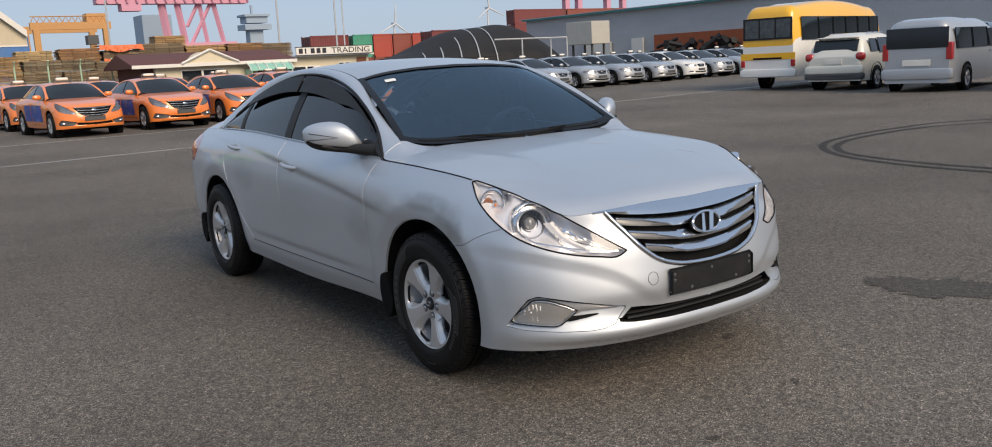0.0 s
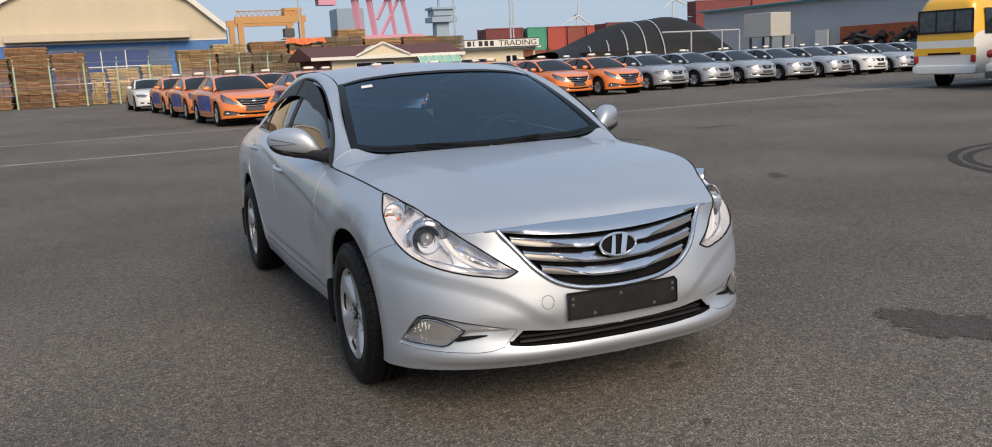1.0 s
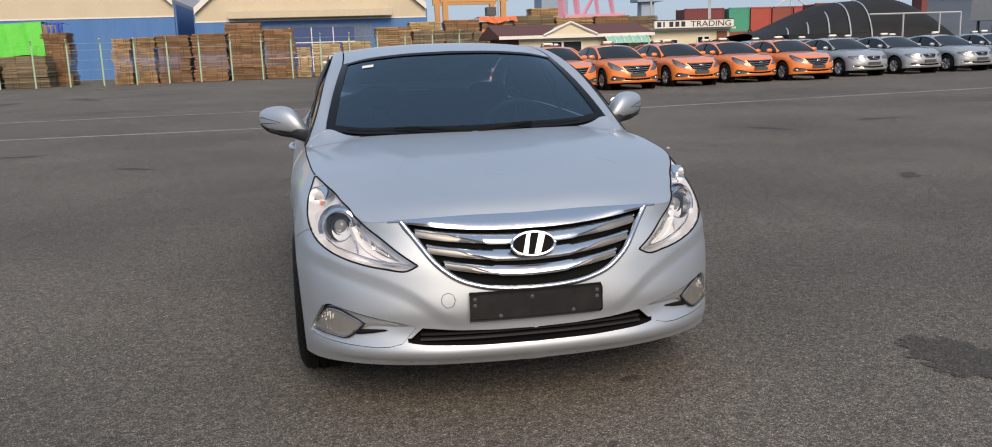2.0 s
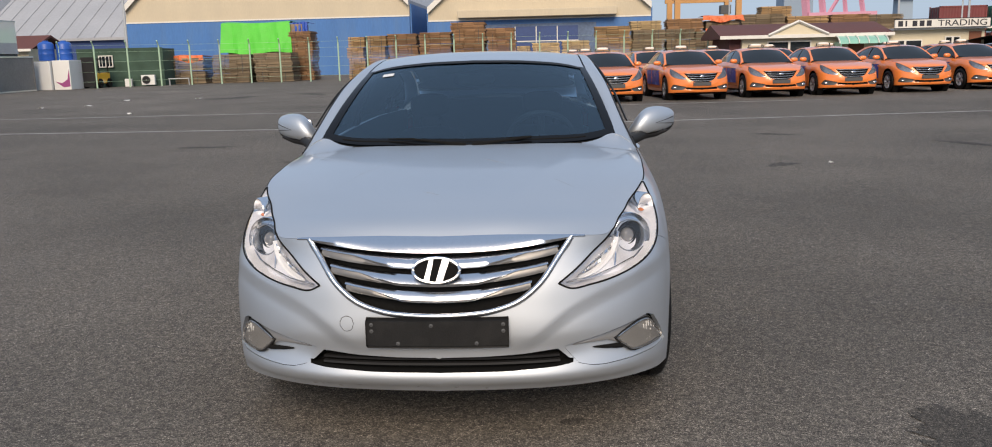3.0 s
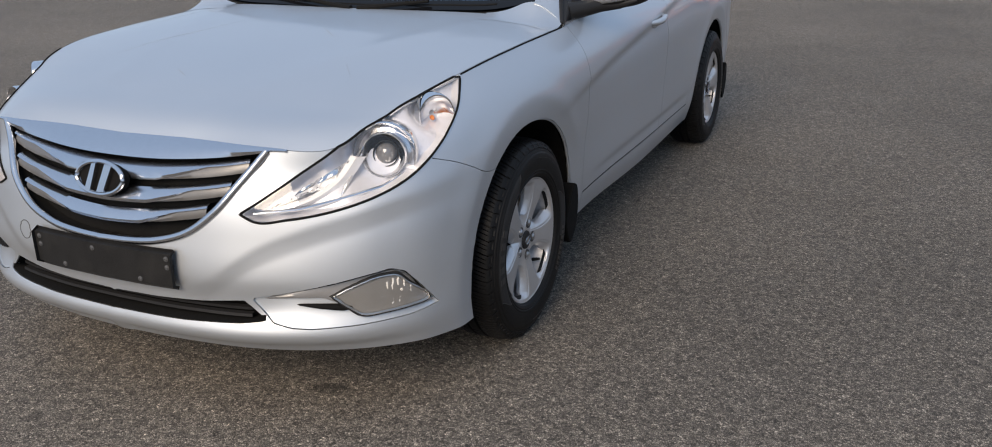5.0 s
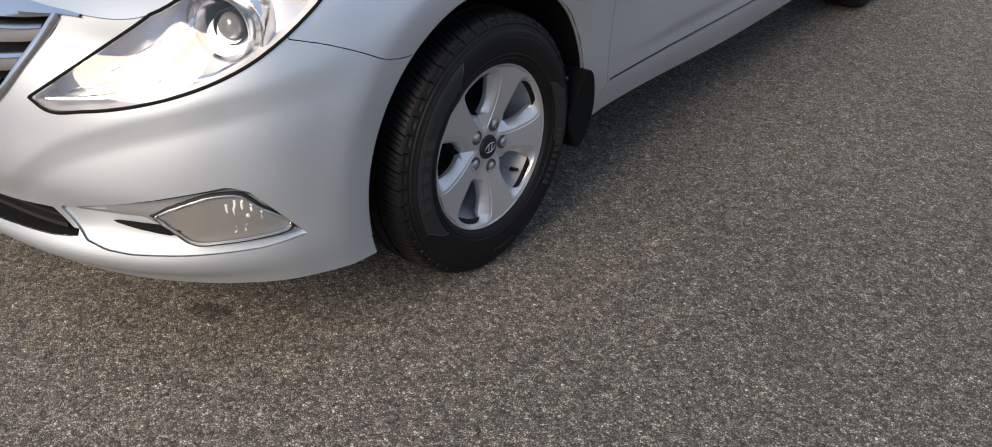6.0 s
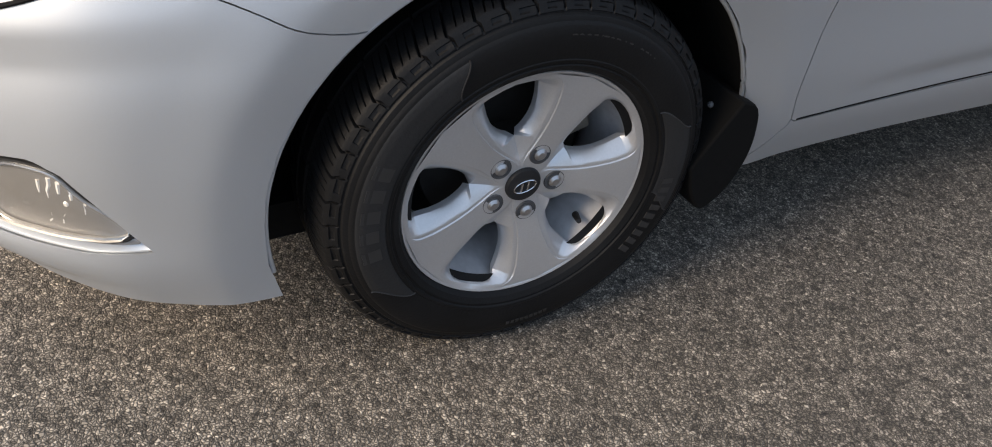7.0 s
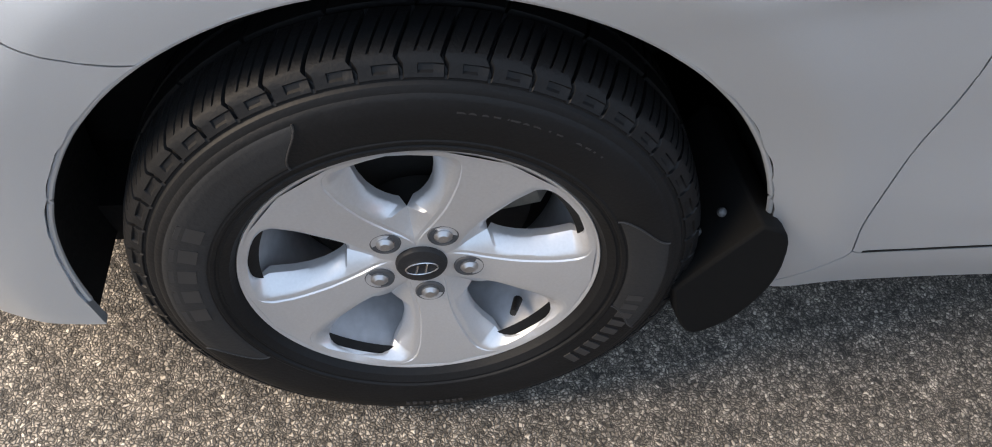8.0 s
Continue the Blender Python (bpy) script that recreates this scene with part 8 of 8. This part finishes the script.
c.body, c.size, c.extrude = "TRADING", 0.5, 0.008
tmp = new("lettering", c)
bpy.context.view_layer.update()
me = bpy.data.meshes.new_from_object(tmp.evaluated_get(bpy.context.evaluated_depsgraph_get()))
bpy.data.objects.remove(tmp)
wd = max(v.co.x for v in me.vertices)
for v in me.vertices:
    v.co = (2.45 + v.co.x * 2.8 / wd, -0.012 - v.co.z, 0.075 + v.co.y)
me.materials.append(M_INK)
o = new("lettering", me)
o.parent = sign
for i in range(5):
    block("word_bar", 0.18 + 0.41 * i, -0.012, 0.09, 0.18 + 0.41 * i + (0.1 if i == 1 else 0.27), 0.004, 0.41, M_INK, sign)
lp = thing("mast", "thin mast with stays on the office roof", "mast")
part("pole", Geo().tube([(27.0, 57, 0), (27.0, 57, 12)], 0.05, 6), M_POLE, lp)

# ---- black net tent ----
tent = thing("net_tent", "long black net tent on a pale steel frame", "tent")
def tent_at(x, k):
    hgt = hermite([23.5, 25.5, 29.9, 32.0, 34.7, 36.6, 38.4], [1.9, 2.15, 3.6, 3.75, 3.85, 3.1, 1.5], x)
    a = math.pi * k
    return (x + 2.2 * (math.sin(a)) * (1 - (x - 23.5) / 15), 44 + 10 * k, 0.0 + float(hgt) * math.sin(a) ** 0.42)
part("cover", Geo().grid([[tent_at(x, k) for k in np.linspace(0, 1, 21)] for x in np.linspace(23.5, 38.4, 40)]), M_TENT, tent, "black net cover")
for x in (25.8, 27.2, 28.6, 30.0, 31.4):
    part("rib", Geo().tube([(p[0] + 0.8 * k, p[1] - 0.06, p[2] + 0.04) for k, p in ((k, tent_at(x, k)) for k in np.linspace(0.01, 0.45, 10))], 0.045, 5), M_POLE, tent, "pale steel rib")
for a, b in (((31.0, 2.75), (37.0, 2.75)), ((33.2, 0), (33.2, 2.75)), ((35.6, 0), (35.6, 2.75)), ((37.0, 0), (37.0, 2.75))):
    part("frame_bar", Geo().tube([(a[0], 43.85, a[1]), (b[0], 43.85, b[1])], 0.05, 5), M_POLE, tent)
block("low_net", 26.3, 44.5, 0, 33, 46, 1.75, M_TENT, tent, "low black net side")

# ---- long grey warehouse on the right ----
gw = thing("grey_warehouse", "long grey metal-sided warehouse with a teal gutter", "warehouse")
rows = []
for i, z in enumerate(np.linspace(0, 5.7, 58)):
    off = 0.02 if i % 2 else 0.0
    rows.append([(60 - off, -30, z), (60 - off, 20, z), (60 - off, 78, z)])
part("wall", Geo().grid(rows), M_GREYWALL, gw, "grey ribbed metal siding")
block("gutter", 59.4, -30, 5.55, 60.2, 78, 5.72, M_TEAL, gw, "teal gutter")
part("roof", Geo().prism([(59.3, 5.78), (72, 6.6), (84, 5.78), (84, 5.7), (59.3, 5.7)], lambda x, z: (x, -30, z), lambda x, z: (x, 78.5, z)), M_ROOFGREY, gw, "pale grey roof")
block("back_wall", 60.1, 77.6, 0, 84, 78, 5.7, M_GREYWALL, gw)
block("brick_base", 59.7, 46, 0, 59.92, 58, 3.05, M_RUSTRED, gw, "orange painted lower wall")
block("door", 59.65, 59.5, 0, 59.9, 61, 2.9, M_TRIM, gw, "white door frame")
block("pale_panel", 59.6, 64, 0, 59.9, 68, 2.7, M_IVORY, gw)
tb = thing("truck_box", "white cargo box body raised beside a warehouse", "cargo box", at=pose(51.0, 57.0, 2.45, 0, 0, 4))
block("body", 0, 0, 0, 2.3, 3.2, 2.0, pbr("dull_white_box", (0.45, 0.44, 0.4), 0.6, var=0.1), tb, bevel=0.04)
block("door", 0.05, 3.2, 0.05, 1.12, 3.25, 1.95, M_TRIM, tb)
block("door", 1.17, 3.2, 0.05, 2.25, 3.25, 1.95, M_TRIM, tb)
for a in (0.4, 1.9):
    for b in (0.4, 2.8):
        block("stilt", a - 0.08, b - 0.08, -2.45, a + 0.08, b + 0.08, 0.0, M_GREYPL, tb)
hpile = thing("scrap_heap", "heap of dark scrap metal by the warehouse", "heap", at=pose(57.8, 51, 0))
rnd = random.Random(5)
for i in range(70):
    p = Vector((rnd.uniform(-0.8, 0.8), rnd.uniform(-4, 4), rnd.uniform(0.1, 2.2)))
    d = Vector((rnd.uniform(-0.5, 0.5), rnd.uniform(-1.2, 1.2), rnd.uniform(-0.5, 0.5)))
    part("scrap", Geo().tube([p - d, p + d], rnd.uniform(0.1, 0.35), 5), M_BLACK, hpile)

# ---- shipping containers ----
def container(x, y, z, length, turn, colour, label):
    c = thing("shipping_container", label, "container", "shipping containers", at=pose(x, y, z, 0, 0, turn))
    key = "container_%d" % (int(colour[0] * 1000) + int(colour[1] * 10000))
    mt = bpy.data.materials.get(key) or pbr(key, colour, 0.65, var=0.15, scale=0.8, fine=8, bump=0.05, grime=(0.12, 0.08, 0.06), grime_amount=0.4)
    n = int(length / 0.28)
    g = Geo()
    front = [(length * i / (2 * n), (0.0, 0.05)[(i // 1) % 2]) for i in range(2 * n + 1)]
    g.grid([[(a, b, zz) for a, b in front] for zz in (0.12, 2.45)])
    g.box(0, 0.06, 0.0, length, 2.44, 2.5)
    part("body", g, mt, c)
    for a in ((0, -0.02, 0, length, 0.06, 0.14), (0, -0.02, 2.44, length, 0.06, 2.58), (-0.02, -0.02, 0, 0.12, 0.08, 2.58), (length - 0.12, -0.02, 0, length + 0.02, 0.08, 2.58), (-0.02, 2.36, 0, 0.12, 2.46, 2.58)):
        block("rail", *a, mt, c)
    for a in (0.3, 0.9, 1.5, 2.1):
        part("lock_rod", Geo().tube([(-0.05, a, 0.15), (-0.05, a, 2.45)], 0.03, 5), M_GREYPL, c)
    return c


RED, WINE, GREEN, BLUE, MAROON = (0.4, 0.07, 0.05), (0.19, 0.045, 0.045), (0.05, 0.3, 0.2), (0.03, 0.15, 0.45), (0.26, 0.07, 0.05)
for x, y, z, ln, col, lab in ((39.2, 90, 2.58, 4.6, WINE, "wine red steel container stacked in the yard"), (43.9, 90, 2.58, 0.1, WINE, ""), (44.4, 90, 2.58, 2.4, GREEN, "green steel container stacked in the yard"), (47.0, 90, 2.58, 2.4, RED, "red steel container stacked in the yard"),
                              (49.6, 90, 2.58, 2.4, MAROON, "rust red steel container stacked in the yard"), (52.2, 90, 2.58, 2.4, RED, "red steel container stacked in the yard"), (51.2, 84, 2.58, 6, WINE, "wine red steel container stacked in the yard"), (57.4, 93, 2.58, 2.4, RED, "red steel container stacked in the yard")):
    if lab:
        container(x, y, z, ln, 0, col, lab)
        container(x, y, 0, ln, 0, MAROON if col != MAROON else WINE, "dull red steel container on the ground")
container(47.5, 86, 0.0, 6, 0, MAROON, "dull red steel container on the ground")
container(54, 86, 0.0, 2.4, 0, BLUE, "blue steel container on the ground")
container(28.5, 72, 0.0, 6, 0, MAROON, "dull red steel container on the ground")
for k in range(4):
    container(96, 128, 2.58 * k, 12, 0, WINE, "wine red steel container in a far stack")
    container(108.4, 128, 2.58 * k, 12, 0, MAROON, "dull red steel container in a far stack")
    container(120.8, 128, 2.58 * k, 6, 0, RED, "red steel container in a far stack")

# ---- cranes, tower, turbines and lamp poles in the haze ----
gc = thing("gantry_crane", "orange gantry crane on tall legs over the yard", "crane")
for x in (21.6, 31.6):
    for y in (150, 160):
        block("leg", x - 0.45, y - 0.45, 0, x + 0.45, y + 0.45, 10, M_CRANEYEL, gc)
for y in (150, 160):
    block("girder", 20.8, y - 0.4, 9.6, 32.4, y + 0.4, 10.7, M_CRANEYEL, gc, "orange girder")
block("cabin", 29.0, 150, 10.7, 31.8, 153, 12.0, M_CRANEYEL, gc)
block("trolley", 28.6, 149, 7.2, 30.2, 151, 8.6, M_GREYPL, gc)
for i in range(12):
    a = 21 + 0.9 * i
    part("truss_bar", Geo().tube([(a, 150, 10.7), (a + 0.45, 150, 11.6), (a + 0.9, 150, 10.7)], 0.07, 4), M_CRANEYEL, gc)
part("truss_rail", Geo().tube([(21, 150, 11.6), (32, 150, 11.6)], 0.08, 4), M_CRANEYEL, gc)
pk = thing("harbour_crane", "tall pink harbour crane with braced legs", "crane")
part("boom", Geo().box(52, 247, 21, 92, 251, 23.2), M_PINK, pk, "pink boom")
for i in range(16):
    a = 52 + 2.5 * i
    part("boom_brace", Geo().tube([(a, 246.5, 21.2), (a + 1.25, 246.5, 25.5), (a + 2.5, 246.5, 21.2)], 0.22, 4), M_PINK, pk)
for (x0, z0), (x1, z1), r in (((75.5, 0), (72.5, 24), 0.9), ((86.8, 0), (82.2, 24), 0.7), ((70.8, 0), (68.6, 22), 1.1), ((81.5, 0), (78.5, 24), 0.6)):
    part("leg", Geo().tube([(x0, 249, z0), (x1, 249, z1)], r, 4), M_PINK, pk, "pink leg")
for (x0, z0), (x1, z1) in (((75, 9), (82.5, 22)), ((75, 15), (79, 22))):
    part("brace", Geo().tube([(x0, 249, z0), (x1, 249, z1)], 0.5, 4), M_PINK, pk)
block("cross_beam", 70, 247.5, 8.6, 88, 250.5, 10.6, M_PINK, pk)
part("stay", Geo().tube([(52, 249, 24), (72.5, 249, 60), (90, 249, 24)], 0.25, 4), M_PINK, pk)
block("mast", 71, 247, 22, 74, 251, 60, M_PINK, pk)
block("trolley", 58, 247, 19.2, 63, 251, 21, M_PINK, pk)
p2 = thing("harbour_crane", "far pink harbour crane behind containers", "crane")
for x in (212, 218, 232, 240):
    block("leg", x - 1, 250, 0, x + 1, 252, 40, M_PINK, p2)
block("beam", 205, 249, 23, 245, 253, 25, M_PINK, p2)
ct = thing("control_tower", "grey harbour control tower in haze", "tower")
part("shaft", Geo().box(148.6, 398, 0, 155.6, 404, 22, taper=0.12), M_HAZE, ct)
block("deck", 146.2, 396, 21, 158.6, 406, 23.4, M_HAZE, ct)
block("cabin", 147.4, 397, 24, 157.4, 405, 26.8, M_HAZE, ct)
block("deck", 146.4, 396, 26.8, 158.4, 406, 27.8, M_HAZE, ct)
block("mast", 151, 400, 27.8, 152, 401, 32, M_HAZE, ct)
hb2 = thing("office_tower", "far blue-grey glass tower in haze", "tower")
block("body", 74, 290, 0, 83, 300, 21, M_HAZE, hb2)
def turbine(x, y, hubz, spin):
    tb = thing("wind_turbine", "far white wind turbine", "wind turbine", "wind turbines")
    part("tower", Geo().tube([(x, y, 0), (x, y, hubz)], [0.9, 0.5], 8), M_FARWHITE, tb)
    part("nacelle", Geo().box(x - 0.7, y - 2, hubz - 0.6, x + 0.7, y + 2, hubz + 0.8), M_FARWHITE, tb)
    for k in range(3):
        a = radians(spin + 120 * k)
        part("blade", Geo().tube([(x, y - 2, hubz), (x + 4 * math.sin(a), y - 2, hubz + 4 * math.cos(a)), (x + 13 * math.sin(a), y - 2, hubz + 13 * math.cos(a))], [0.55, 0.6, 0.15], 6), M_FARWHITE, tb)


turbine(281, 500, 27.5, 4)
turbine(353.5, 500, 36.5, -6)
for x, y, hh in ((31.5, 80, 16), (19.5, 95, 16), (38.5, 82, 13), (-29.0, 58, 9)):
    lpz = thing("lamp_pole", "thin grey pole standing in the yard", "pole")
    part("pole", Geo().tube([(x, y, 0), (x, y, hh)], [0.11, 0.06], 6), M_POLE, lpz)
